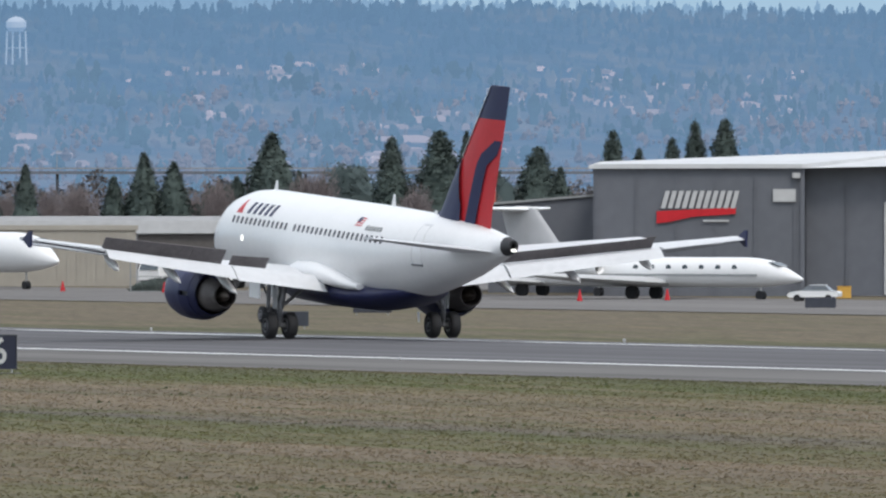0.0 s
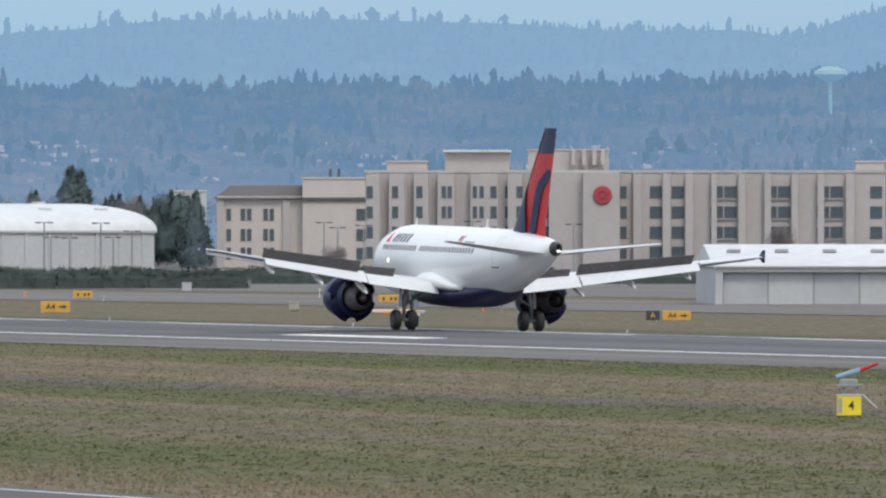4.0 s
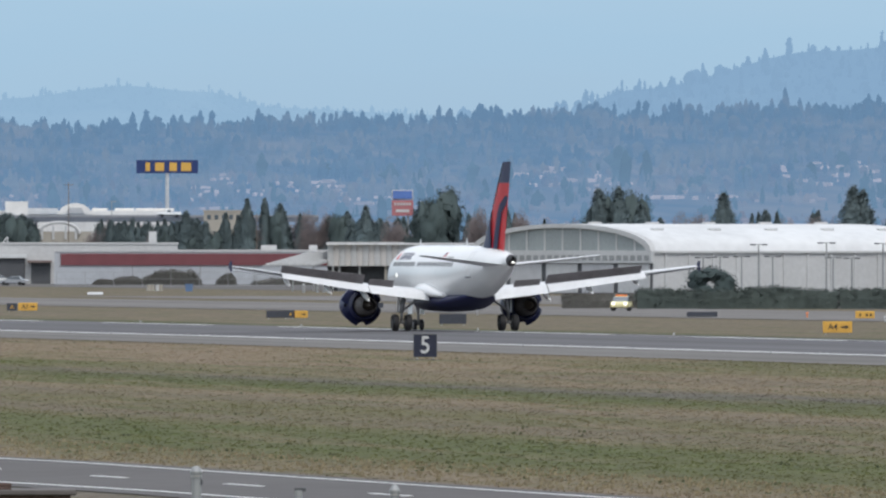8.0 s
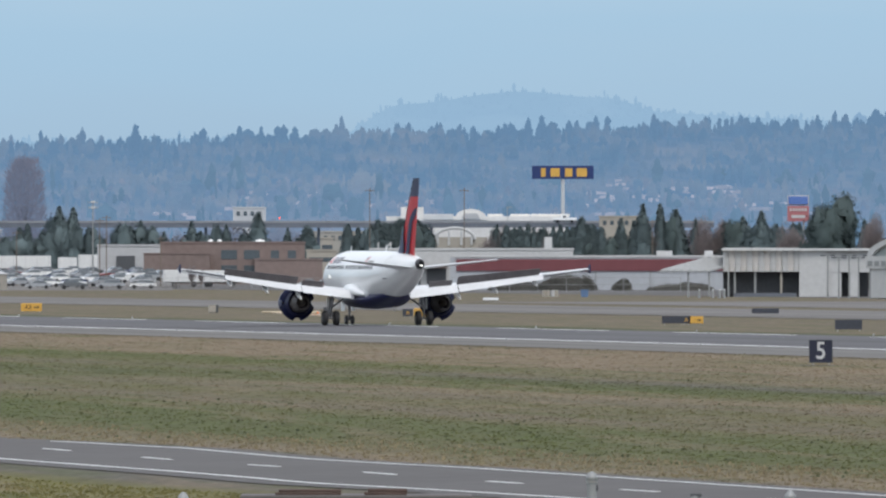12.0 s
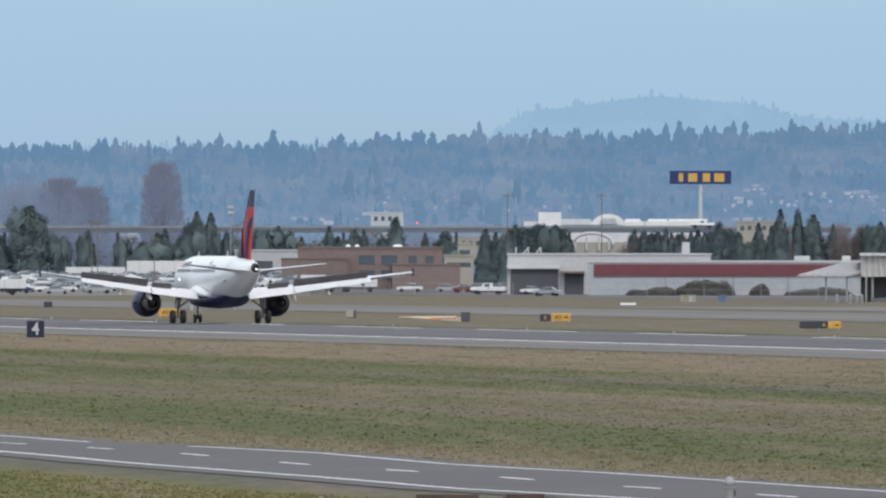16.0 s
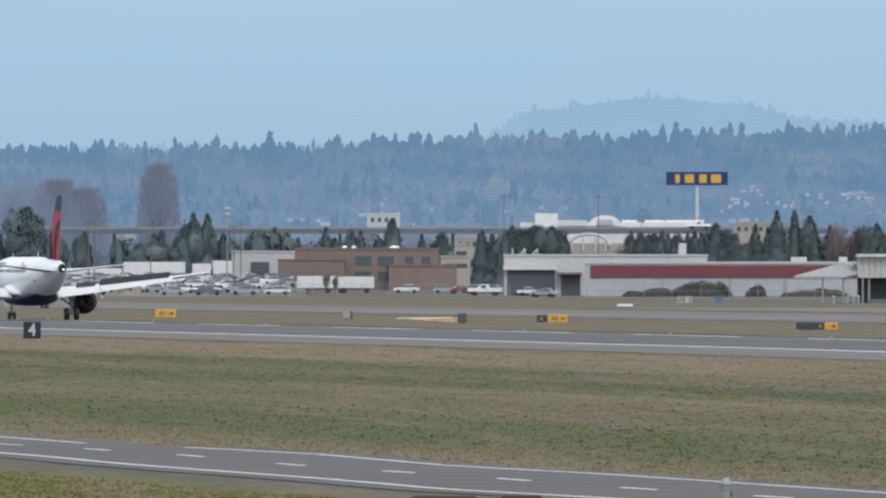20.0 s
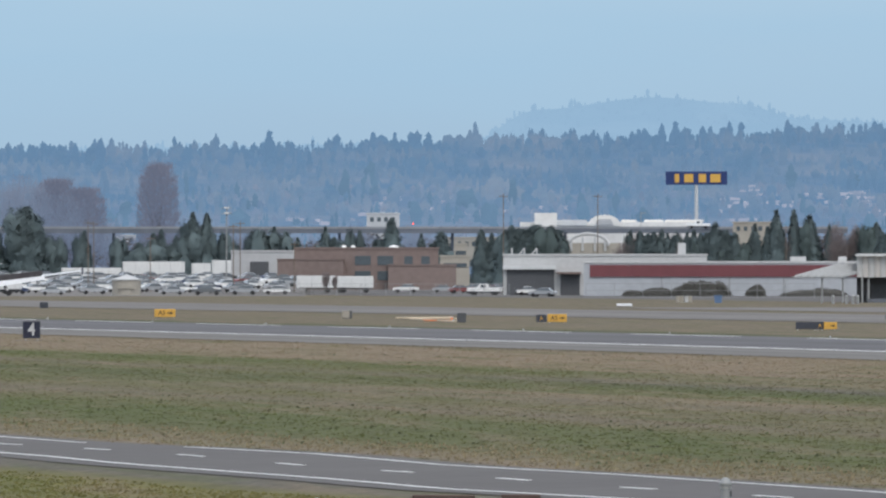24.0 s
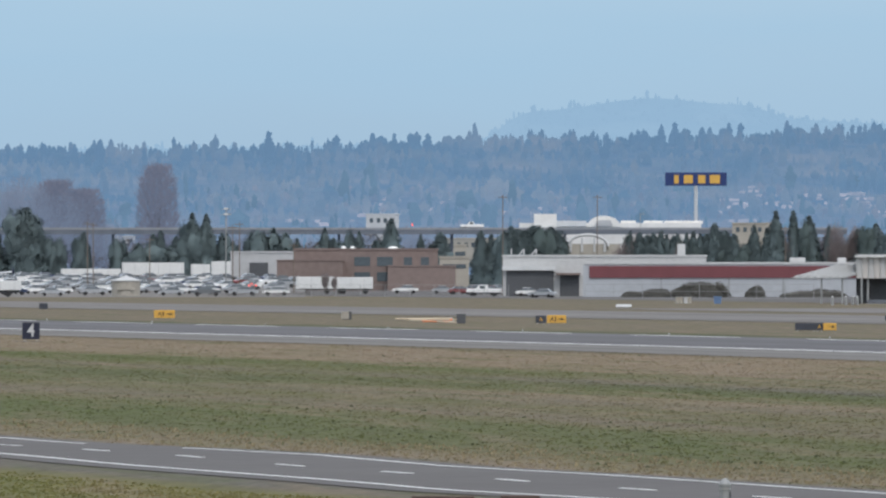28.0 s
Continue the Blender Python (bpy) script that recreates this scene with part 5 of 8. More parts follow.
part("round_sign", lathe(bmesh.new(), [(0, 1.25), (-.3, 1.25), (-.36, 1.15), (-.36, .01)], pose(sx, -5.0, sz), 32), mat("faded_red_sign_disc", (.36, .045, .055), .55, vary=.12), inn, "round red sign")
part("sign_mark", lathe(bmesh.new(), [(0, .62), (-.06, .6), (-.06, .42), (0, .4)], pose(sx, -5.36, sz), 24), DARKRED, inn)

# beige block with a hipped grey roof
H = 2020
b0, b1 = 2705, 2968
ob, w, h = block(b0, b1, H, 410, 20, WARMBEIGE, "beige four-storey building with a grey hipped roof and square tower", "building", "building")
x0, x1 = lx(2703, b0, b1, H), lx(2858, b0, b1, H)
part("hipped_roof", loft(bmesh.new(), [[Vector((x0 - .6, -.8, h)), Vector((x1, -.8, h)), Vector((x1, 20, h)), Vector((x0 - .6, 20, h))], [Vector((x0 + 2, 6, height(386, H))), Vector((x1, 6, height(386, H))), Vector((x1, 14, height(386, H))), Vector((x0 + 2, 14, height(386, H)))]]), ROOFDARK, ob, "grey hipped roof")
penthouse(ob, b0, b1, 2855, 2968, H, 375, 530, WARMBEIGE, 16, -2.0, "tower")
part("cornice", boxed(lx(2911, b0, b1, H), 5.9, height(413, H), span(0, 116, H), 16.6, .4), ROOFDARK, ob)
pw2 = pane_mesh(span(0, 8, H), span(0, 21, H), GLASS)
for v in (438, 474, 507):
    windows(ob, pw2, [(lx(2319.5 + x, b0, b1, H), height(v, H)) for x in (405, 430, 441, 470, 481, 507)], -.05)
windows(ob, g3, [(lx(2319.5 + 641, b0, b1, H), height(v, H)) for v in (438, 474, 507)], -2.05)
for x in (585, 600):
    part("roof_vent", boxed(lx(2319.5 + x, b0, b1, H), 4, height(375, H), .4, .4, 1.4), DARK, ob)
for x in (402, 519):
    part("pilaster", boxed(lx(2319.5 + x - 12, b0, b1, H), -.2, 0, 1.0, .5, h), BEIGE, ob)

# white office block
H = 2300
b0, b1 = 3896, 4136
ob, w, h = block(b0, b1, H, 365, 20, OFFWHITE, "white three-storey office block with a set-back top floor", "office", "building")
penthouse(ob, b0, b1, 3904, 4071, H, 332, 366, OFFWHITE, 12, 5)
penthouse(ob, b0, b1, 4066, 4080, H, 330, 366, OFFWHITE, 9, 4, "stair_tower")
penthouse(ob, b0, b1, 4112, 4136, H, 346, 366, OFFWHITE, 8, 4, "penthouse")
part("roof_plant", boxed(lx(3985, b0, b1, H), 10, height(332, H), 3, 2, .5), FENCEGREY, ob)
o1, o2 = pane_mesh(span(0, 28, H), span(0, 18, H), GLASS), pane_mesh(span(0, 9, H), span(0, 19, H), GLASS)
for v in (391.5, 433.5):
    windows(ob, o1, [(lx(2856 + x, b0, b1, H), height(v, H)) for x in (1162, 1208, 1253)])
    for x in (1162, 1208, 1253):
        part("sill", boxed(lx(2856 + x, b0, b1, H), -.08, height(v + 12, H), span(0, 32, H), .2, .2), OFFWHITE, ob)
windows(ob, o2, [(lx(2856 + x, b0, b1, H), height(391.5, H)) for x in (1060, 1077, 1098, 1113, 1128)])
for k in range(9):
    part("parapet_notch", boxed(lx(2856 + 1055 + k * 26, b0, b1, H), -.05, height(367, H), .7, .2, .7), GLASS, ob)

# red-brown brick block by the hotel
ob, w, h = block(4845, 4884, 2500, 374, 15, BRICK, "small red-brown brick building behind the trees")


# ---- hangars ----
def ribs(parent, x0, x1, z, h, step, material, y=-.06, w=.12):
    n = int((x1 - x0) / step)
    for i in range(n + 1):
        part("rib", boxed(x0 + i * step, y, z, w, .08, h), material, parent)


# dark hangar with a white roof
H = 955
b0, b1 = 6109, 7100
ob = thing("hangar", spot((b0 + b1) / 2, H), "large charcoal metal hangar with a white sloping roof", "hangar")
w, h = span(b0, b1, H), height(406, H)
xc = lx(6479, b0, b1, H)
part("wall", boxed((xc - w / 2) / 2, 20, 0, xc + w / 2, 40, h), CHARCOAL, ob)
part("wall", boxed((xc + w / 2) / 2, 21.5, 0, w / 2 - xc, 40, h + .2), CHARCOAL, ob)
xr, zr = lx(6800, b0, b1, H), height(366, H)
part("roof", loft(bmesh.new(), [[Vector((-w / 2 - .3, -.4, h - .05)), Vector((xc, -.4, h - .02)), Vector((w / 2, -.2, h + .5)), Vector((w / 2, 41, h + .5)), Vector((-w / 2 - .3, 41, h + .2))],
                                [Vector((-w / 2 - .3, -.4, h + .16)), Vector((xc, -.4, h + .24)), Vector((xr, 6, zr)), Vector((xr, 30, zr)), Vector((-w / 2 - .3, 41, h + .5))]]), ROOFWHITE, ob, "white roof")
ribs(ob, -w / 2 + .2, xc - .5, 0, h - .2, 2.6, CHARCOAL)
ribs(ob, xc + .3, w / 2, 0, h - .2, 2.6, CHARCOAL, 1.4)
part("corner_trim", boxed(xc, -.05, 0, .3, .2, h), CHARCOAL, ob)
for k in range(11):
    x = lx(5059 + 1172 + k * 12.3, b0, b1, H)
    z = height(336 + 108.5 + 33, H)
    sh = .32
    part("lettering", loft(bmesh.new(), [[Vector((x + dx + (z2 / 1.15) * sh, y, z + z2)) for dx, z2 in ((-.10, 0), (.20, 0), (.20, 1.15), (-.10, 1.15))] for y in (-.22, -.1)]), OFFWHITE, ob)
xa, xb2 = lx(5059 + 1162, b0, b1, H), lx(5059 + 1302, b0, b1, H)
part("swoosh", loft(bmesh.new(), [[Vector((xa + (xb2 - xa) * f, y, height(v + 108.5, H))) for f, v in ((0, 396), (0, 374), (.3, 372), (1, 367), (1, 379), (.45, 384), (.2, 392))] for y in (-.2, -.1)]), RED, ob, "red swoosh")
part("lettering", boxed(lx(5059 + 1267, b0, b1, H), -.15, height(501, H), span(0, 46, H), .1, .12), OFFWHITE, ob)
part("light_panel", boxed(lx(5059 + 1388, b0, b1, H), -.12, height(465.5, H), span(0, 40, H), .2, span(0, 22, H)), OFFWHITE, ob)
part("wall_lamp", boxed(lx(5059 + 1409, b0, b1, H), -.25, height(424, H), .5, .4, .35), OFFWHITE, ob)
part("door", boxed(lx(5059 + 1590, b0, b1, H), 1.4, .1, span(0, 50, H), .15, height(469, H)), OFFWHITE, ob)
part("roof_edge", boxed((xc - w / 2) / 2, -.35, h + .12, xc + w / 2, .12, .14), ROOFWHITE, ob)
annex = thing("hangar_annex", spot(6020, 990), "lower charcoal annex beside the hangar", "hangar")
aw = span(5930, 6125, 990)
part("wall", loft(bmesh.new(), [[Vector((x, y, z)) for x, z in ((-aw / 2, 0), (aw / 2, 0), (aw / 2, height(456, 990)), (-aw / 2, height(472, 990)))] for y in (0, 25)]), CHARCOAL, annex)
part("roof_trim", loft(bmesh.new(), [[Vector((x, y, z)) for x, z in ((-aw / 2, height(472, 990)), (aw / 2, height(456, 990)), (aw / 2, height(455, 990) + .12), (-aw / 2, height(471, 990) + .12))] for y in (-.2, 25)]), FENCEGREY, annex)
yb = thing("yellow_bin", spot(5059 + 1494, 935), "yellow bin standing by the hangar", "bin")
part("bin", boxed(0, 0, 0, .9, .8, .75, .04), YELLOW, yb)
part("lid", boxed(0, 0, .75, .95, .85, .05), YELLOW, yb)

# tan ribbed wall and the building behind with its white fascia
H = 1060
b0, b1 = 4985, 5300
ob, w, h = block(b0, b1, H, 516, 6, TAN, "tan ribbed metal wall of a low building", "building", "building", TAN)
ribs(ob, -w / 2 + .1, w / 2, 0, h - .1, .72, TAN, -.05, .2)
H = 1130
b0, b1 = 4480, 5530
ob, w, h = block(b0, b1, H, 500, 14, GREYWALL, "long low building with a deep white fascia", "building", "building")
part("fascia", boxed(0, -.3, height(522, H), w, .6, height(499, H) - height(522, H)), OFFWHITE, ob, "white fascia")
# A thin dark sheet paints the shade of the recess below the fascia.
part("shade_wall", boxed(lx(5415, b0, b1, H), -.1, 0, span(5305, 5528, H), .1, height(524, H)), ROOFDARK, ob)
for b in (4602, 4640, 4706, 4795):
    part("chimney", boxed(lx(b, b0, b1, H), 3, h, .75, .75, .8), OFFWHITE, ob)


def gable_hangar(b0, b1, d, v_eave, v_ridge, label, depth=26, doors=0):
    """A hangar whose gable end faces the viewpoint."""
    w, he, hr = span(b0, b1, d), height(v_eave, d), height(v_ridge, d)
    t = thing("hangar", spot((b0 + b1) / 2, d), label, "hangar", "row of old hangars")
    part("gable_wall", prism(bmesh.new(), [(-w / 2, 0), (w / 2, 0), (w / 2, he), (0, hr), (-w / 2, he)], 0, depth), GREYWALL, t)
    for s in (-1, 1):
        part("roof", prism(bmesh.new(), [(s * (w / 2 + .3), he - .1), (0, hr + .02), (0, hr + .22), (s * (w / 2 + .3), he + .1)], -.3, depth), ROOFWHITE, t)
    part("vent", boxed(w * .12, -.08, he * .45, 1.2, .1, .8), FENCEGREY, t)
    part("door", boxed(w * .33, -.08, 0, 1.0, .1, 2.1), OFFWHITE, t)
    return t


def long_hangar(b0, b1, d, v_eave, v_ridge, label, depth=26, bays=4, turn=0):
    """A hangar seen from its long side, with recessed sliding doors."""
    w, he, hr = span(b0, b1, d), height(v_eave, d), height(v_ridge, d)
    t = thing("hangar", spot((b0 + b1) / 2, d, turn=turn), label, "hangar", "row of old hangars")
    part("wall", boxed(0, depth / 2 + .8, 0, w, depth - .8, he - .1), GREYWALL, t)
    part("header", boxed(0, .4, he - .55, w, .8, .5), OFFWHITE, t)
    for x in (-w / 2 + .3, w / 2 - .3):
        part("pier", boxed(x, .4, 0, .6, .8, he - .5), GREYWALL, t)
    part("roof", loft(bmesh.new(), [[Vector((x, y, z)) for y, z in ((-.3, he - .02), (depth / 2, hr), (depth + .5, he), (depth + .5, he - .1), (-.3, he - .14))] for x in (-w / 2 - .2, w / 2 + .2)]), ROOFWHITE, t, "pale weathered roof")
    for i in range(bays):
        dw = (w - 1.2) / bays
        x = -w / 2 + .6 + dw * (i + .5)
        part("sliding_door", boxed(x, .72, .05, dw - .12, .14, he - .65), OFFWHITE if i % 2 else GREYWALL, t)
        part("door_rail", boxed(x + dw / 2, .66, .05, .14, .1, he - .65), FENCEGREY, t)
    for i in range(bays):
        part("roof_vent", boxed(-w / 2 + w * (i + .5) / bays, depth * .3, he + (hr - he) * .62, 1.1, .5, .25), FENCEGREY, t)
    return t


gable_hangar(4096, 4256, 1140, 529, 494.5, "grey hangar with a gabled end and pale roof")
gable_hangar(4536, 4746, 1120, 527, 498, "wide grey hangar with a gabled end and pale roof")
long_hangar(4256, 4538, 1145, 529, 497, "old hangar with sliding doors and a pale roof", bays=3)
long_hangar(3585, 4098, 1190, 528, 491, "long old hangar with sliding doors and a pale roof", bays=6, turn=4)

# low roofs behind the hangars
for b0, b1, d, v, wall, roof, label in ((3890, 4140, 1500, 470, BEIGE, ROOFWHITE, "low beige building with rooftop plant"), (4324, 4612, 1520, 480, ROOFDARK, ROOFDARK, "long low dark-roofed shed"),
                                        (4040, 4330, 1560, 476, BEIGE, BEIGE, "low beige building behind the hangars"), (4330, 4470, 1480, 492, TAN, TAN, "low tan building behind the hangars")):
    ob, w, h = block(b0, b1, d, v, 14, wall, label, "building", "building", roof)
    for k in range(3):
        part("roof_unit", boxed(-w * .3 + k * w * .22, 4, h + .3, 1.2, 1.2, .7, .05), FENCEGREY, ob)
gab = thing("building", spot(4576, 1400), "beige low building with a shallow gable", "building")
gw, g0, g1_ = span(4486, 4680, 1400), height(497, 1400), height(478, 1400)
part("gable_wall", prism(bmesh.new(), [(-gw / 2, 0), (gw / 2, 0), (gw / 2, g0), (0, g1_), (-gw / 2, g0)], 0, 14), BEIGE, gab)
part("roof", prism(bmesh.new(), [(-gw / 2 - .3, g0), (0, g1_ + .02), (gw / 2 + .3, g0), (gw / 2 + .3, g0 + .2), (0, g1_ + .25), (-gw / 2 - .3, g0 + .2)], -.3, 14), BRICK, gab)

# blue container yard
for b in (4910, 4965):
    c = thing("shipping_container", spot(b, 1400), "blue shipping container raised on a stack", "container")
    part("body", boxed(0, 0, 2.6, 2.9, 2.4, 1.9), BLUE, c)
    ribs(c, -1.4, 1.4, 2.65, 1.8, .35, BLUE, -1.22)
    part("lower_body", boxed(0, 0, 0, 2.9, 2.4, 2.58), FENCEGREY, c)

# the barrel-roofed hangar
H = 1950
ob = thing("barrel_hangar", spot(2092, H, turn=38), "white barrel-roofed hangar with a glazed arched front", "hangar")
L, W = span(2092, 2600, H) / math.cos(radians(38)), span(1770, 2092, H) / math.sin(radians(38))
he, hr = height(467, H), height(418, H)
arc = [(W * (.5 - .5 * math.cos(radians(a))), he + (hr - he) * math.sin(radians(a)) ** .9) for a in range(0, 181, 10)]


def drawn(bm, outline, x0, x1):
    return loft(bm, [[Vector((x, y, z)) for y, z in outline] for x in (x0, x1)])


part("side_wall", boxed(L / 2, W / 2, 0, L, W, he), OFFWHITE, ob)
part("roof", drawn(bmesh.new(), arc, .4, L + .5), ROOFWHITE, ob, "white barrel roof", True)
part("arch_rim", drawn(bmesh.new(), arc + [(y * .96 + W * .02, z - .55) for y, z in arc[::-1]], -.5, .6), OFFWHITE, ob, "", True)
part("arch_glazing", drawn(bmesh.new(), [(y * .96 + W * .02, max(he - .4, z - .5)) for y, z in arc], -.05, .5), mat("dull_greenish_glazing", (.27, .30, .30), .5, vary=.15), ob, "dull greenish glazing")
for i in range(1, 10):
    y = W * i / 10
    z = he + (hr - he) * math.sqrt(max(0, 1 - (2 * i / 10 - 1) ** 2)) ** .9 - .6
    part("mullion", boxed(-.12, y, he - .3, .12, .25, max(.3, z - he + .2)), OFFWHITE, ob)
part("lintel", boxed(-.3, W / 2, he - 1.6, .5, W + .6, 1.7), OFFWHITE, ob)
for i in range(5):
    part("hangar_door", boxed(-.2, W * (i + .5) / 5, .1, .2, W / 5 - 1.1, he - 1.8), GREYWALL if i % 2 else OFFWHITE, ob)
# A dark sheet behind the doors paints the shade in their gaps.
part("door_gap_shade", boxed(-.06, W / 2, .05, .12, W - .4, he - 1.7), DARK, ob, "dark sheet painting the shade between the sliding doors")
for i in range(26):
    part("clerestory_pane", boxed(-.57, W * (i + .5) / 26, he - 1.25, .06, W / 26 - .5, .7), FENCEGREY, ob)
part("eave", boxed(L / 2, -.15, he - .25, L + .4, .4, .3), OFFWHITE, ob)
for i in range(12):
    part("pilaster", boxed(L * (i + .5) / 12, -.08, 0, .4, .2, he - .3), OFFWHITE, ob)
for i in range(5):
    part("roof_vent", boxed(L * (i + .6) / 5, W * .17, hr - (hr - he) * .26, 1.8, .8, .35, .06), OFFWHITE, ob)
    part("roof_vent", boxed(L * (i + .4) / 5, W * .45, hr - .1, 1.8, .8, .35, .06), OFFWHITE, ob)

# arcade terminal with a corrugated fascia
H = 2060
b0, b1 = 1515, 1772
ob = thing("old_terminal", spot((b0 + b1) / 2, H), "old low terminal with a corrugated pale fascia and dark openings", "terminal")
w, h = span(b0, b1, H), height(452, H)
# The core is dark all over, as shade inside the openings.
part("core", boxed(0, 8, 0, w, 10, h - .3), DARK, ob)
part("roof", boxed(0, 6, h - .3, w + .4, 15, .3), ROOFWHITE, ob)
fx0, fx1 = lx(1515, b0, b1, H), lx(1650, b0, b1, H)
part("fascia", boxed((fx0 + fx1) / 2, -.2, height(493, H), fx1 - fx0, .5, h - height(493, H)), OFFWHITE, ob)
fold = (fx1 - fx0) / 13
for i in range(13):
    rim = [(fold * .5 * math.cos(radians(a)), -.46 - fold * .26 * math.sin(radians(a))) for a in range(0, 181, 30)]
    part("fascia_fold", loft(bmesh.new(), [[Vector((fx0 + fold * (i + .5) + x * k, y - .35 * out, z)) for x, y in rim] for z, k, out in ((height(493, H), 1, 0), (h - 1.0, 1, .3), (h + .1, 1, 1.0))]), PALESTONE if i % 2 else OFFWHITE, ob, "", True)
sx0, sx1 = lx(1650, b0, b1, H), lx(1700, b0, b1, H)
part("solid_block", boxed((sx0 + sx1) / 2, .5, 0, sx1 - sx0, 2.5, h), OFFWHITE, ob)
px1 = lx(1790, b0, b1, H)
part("right_fascia", boxed((sx1 + px1) / 2, .6, height(494, H), px1 - sx1, 2, h - height(494, H)), OFFWHITE, ob)
for b in (1712, 1748, 1785):
    part("pier", boxed(lx(b, b0, b1, H), .4, 0, 1.3 if b != 1712 else 2.0, 1.4, height(493, H)), OFFWHITE, ob)
for b in (1536, 1572, 1618):
    part("column", boxed(lx(b, b0, b1, H), .0, 0, .3, .3, height(493, H)), FENCEGREY if b < 1600 else TAN, ob)
part("low_wall", boxed(lx(1590, b0, b1, H), -.6, 0, span(1535, 1645, H), .3, .55), DECKGREY, ob)
canopy = thing("canopy", spot(1486, H), "slanting metal canopy on thin posts", "canopy")
cw = span(1440, 1532, H)
part("roof", loft(bmesh.new(), [[Vector((x + (y - 1) * .8, y, z)) for y, z in ((-3, height(494, H)), (5, height(472, H)), (5, height(472, H) + .15), (-3, height(494, H) + .15))] for x in (-cw / 2, cw / 2)]), FENCEGREY, canopy)
for i in range(7):
    part("beam", loft(bmesh.new(), [[Vector((-cw / 2 + cw * (i + .5) / 7 + x + (y - 1) * .8, y, z + .16)) for y, z in ((-3, height(494, H)), (5, height(472, H)), (5, height(472, H) + .22), (-3, height(494, H) + .22))] for x in (-.1, .1)]), OFFWHITE, canopy)
for x in (-.35, .05, .42):
    part("post", tube(bmesh.new(), (cw * x, -2.5, 0), (cw * x, -2.5, height(493, H)), .14, n=8), FENCEGREY, canopy)
for b in (1473, 1497, 1509, 1517):
    bo = thing("bollard", spot(b, 2000), "grey bollard with a pale cap by the old terminal", "bollard", "bollards")
    part("post", tube(bmesh.new(), (0, 0, 0), (0, 0, 1.1), .22, .2, 10), FENCEGREY, bo)
    part("cap", lathe(bmesh.new(), [(0, .2), (.1, .12), (.14, .01)], pose(0, 0, 1.1, 90, 0, 0), 10, True), OFFWHITE, bo)

# white warehouse with a maroon band
H = 2400
b0, b1 = 1032, 1540
ob, w, h = block(b0, b1, H, 468, 25, WAREWALL, "grey-white warehouse with a maroon band along its front", "warehouse", "warehouse", OFFWHITE)
part("maroon_band", boxed(lx(1290, b0, b1, H), -.12, height(492, H), span(1046, 1540, H), .25, height(471, H) - height(492, H)), MAROON, ob, "maroon band")
for b in (1170, 1290, 1386):
    part("downpipe", boxed(lx(b, b0, b1, H), -.1, 0, .2, .2, height(492, H)), FENCEGREY, ob)
for b in (1405, 1418, 1490):
    part("roof_unit", boxed(lx(b, b0, b1, H), 5, h + .2, 1.4, 1.4, .9, .06), OFFWHITE, ob)
b0, b1 = 890, 1250
ob, w, h = block(b0, b1, 2440, 455, 18, OFFWHITE, "pale warehouse with a chimney and a dark panel painting the shade in the open garage", "warehouse", "warehouse", OFFWHITE)
part("chimney", boxed(lx(1206, b0, b1, 2440), 5, h, 1.3, 1.3, height(432, 2440) - h), OFFWHITE, ob)
# Dark panels on the wall paint the shade of garage and entrance.
part("garage_shade", boxed(lx(938, b0, b1, 2440), -.2, 0, span(896, 980, 2440), .3, height(478, 2440)), DARK, ob, "dark panel painting the shade in the open garage")
part("garage_lintel", boxed(lx(936, b0, b1, 2440), -.6, height(479, 2440), span(890, 984, 2440), 1.0, .7), ROOFWHITE, ob)
part("entrance", boxed(lx(1008, b0, b1, 2440), -.2, 0, span(992, 1026, 2440), .3, height(487, 2440)), DARK, ob)
part("entrance_roof", boxed(lx(1006, b0, b1, 2440), -1, height(487, 2440), span(985, 1028, 2440), 2, .35), BRICK, ob)
for i in range(5):
    part("roof_frame", tube(bmesh.new(), (lx(905 + i * 11, b0, b1, 2440), 1, h), (lx(905 + (i + (1 if i % 2 else 0)) * 11, b0, b1, 2440), 1, h + 1.3), .12, n=6), OFFWHITE, ob)

# brick offices, trailers and kiosk by the car park
H = 2800
b0, b1 = 520, 775
ob, w, h = block(b0, b1, H, 443, 20, BRICK, "brown brick office building with square windows", "office", "building")
bw = pane_mesh(span(0, 28, H), span(0, 16, H), GLASS)
windows(ob, bw, [(lx(b, b0, b1, H), height(463, H)) for b in (641, 681)])
windows(ob, g3, [(lx(b, b0, b1, H), height(463, H)) for b in (722, 752)])
windows(ob, bw, [(lx(b, b0, b1, H), height(490, H)) for b in (641, 681)])
penthouse(ob, b0, b1, 490, 606, H, 462, 530, BRICK, 10, -4, "front_wing")
penthouse(ob, b0, b1, 686, 806, H, 472, 530, BRICK, 8, -5, "front_wing")
for b in (608, 624, 696):
    part("roof_dome", lathe(bmesh.new(), [(0, 1.0 if b == 696 else .5), (.3, .8 if b == 696 else .4), (.5, .01)], pose(lx(b, b0, b1, H), 4, h + .3, 90, 0, 0), 14, True), WHITE, ob)
ob, w, h = block(408, 572, 2860, 448, 16, GREYWALL, "pale grey warehouse with a dark loading door", "warehouse", "warehouse")
# A dark panel paints the shade of the loading opening.
part("loading_door", boxed(lx(458, 408, 572, 2860), -.15, height(491, 2860), span(442, 475, 2860), .25, height(465, 2860) - height(491, 2860)), DARK, ob)


TRAILERWHITE = mat("trailer_white", (0.64, 0.645, 0.64), 0.5, vary=0.1, big=0.15, fine=1.5)


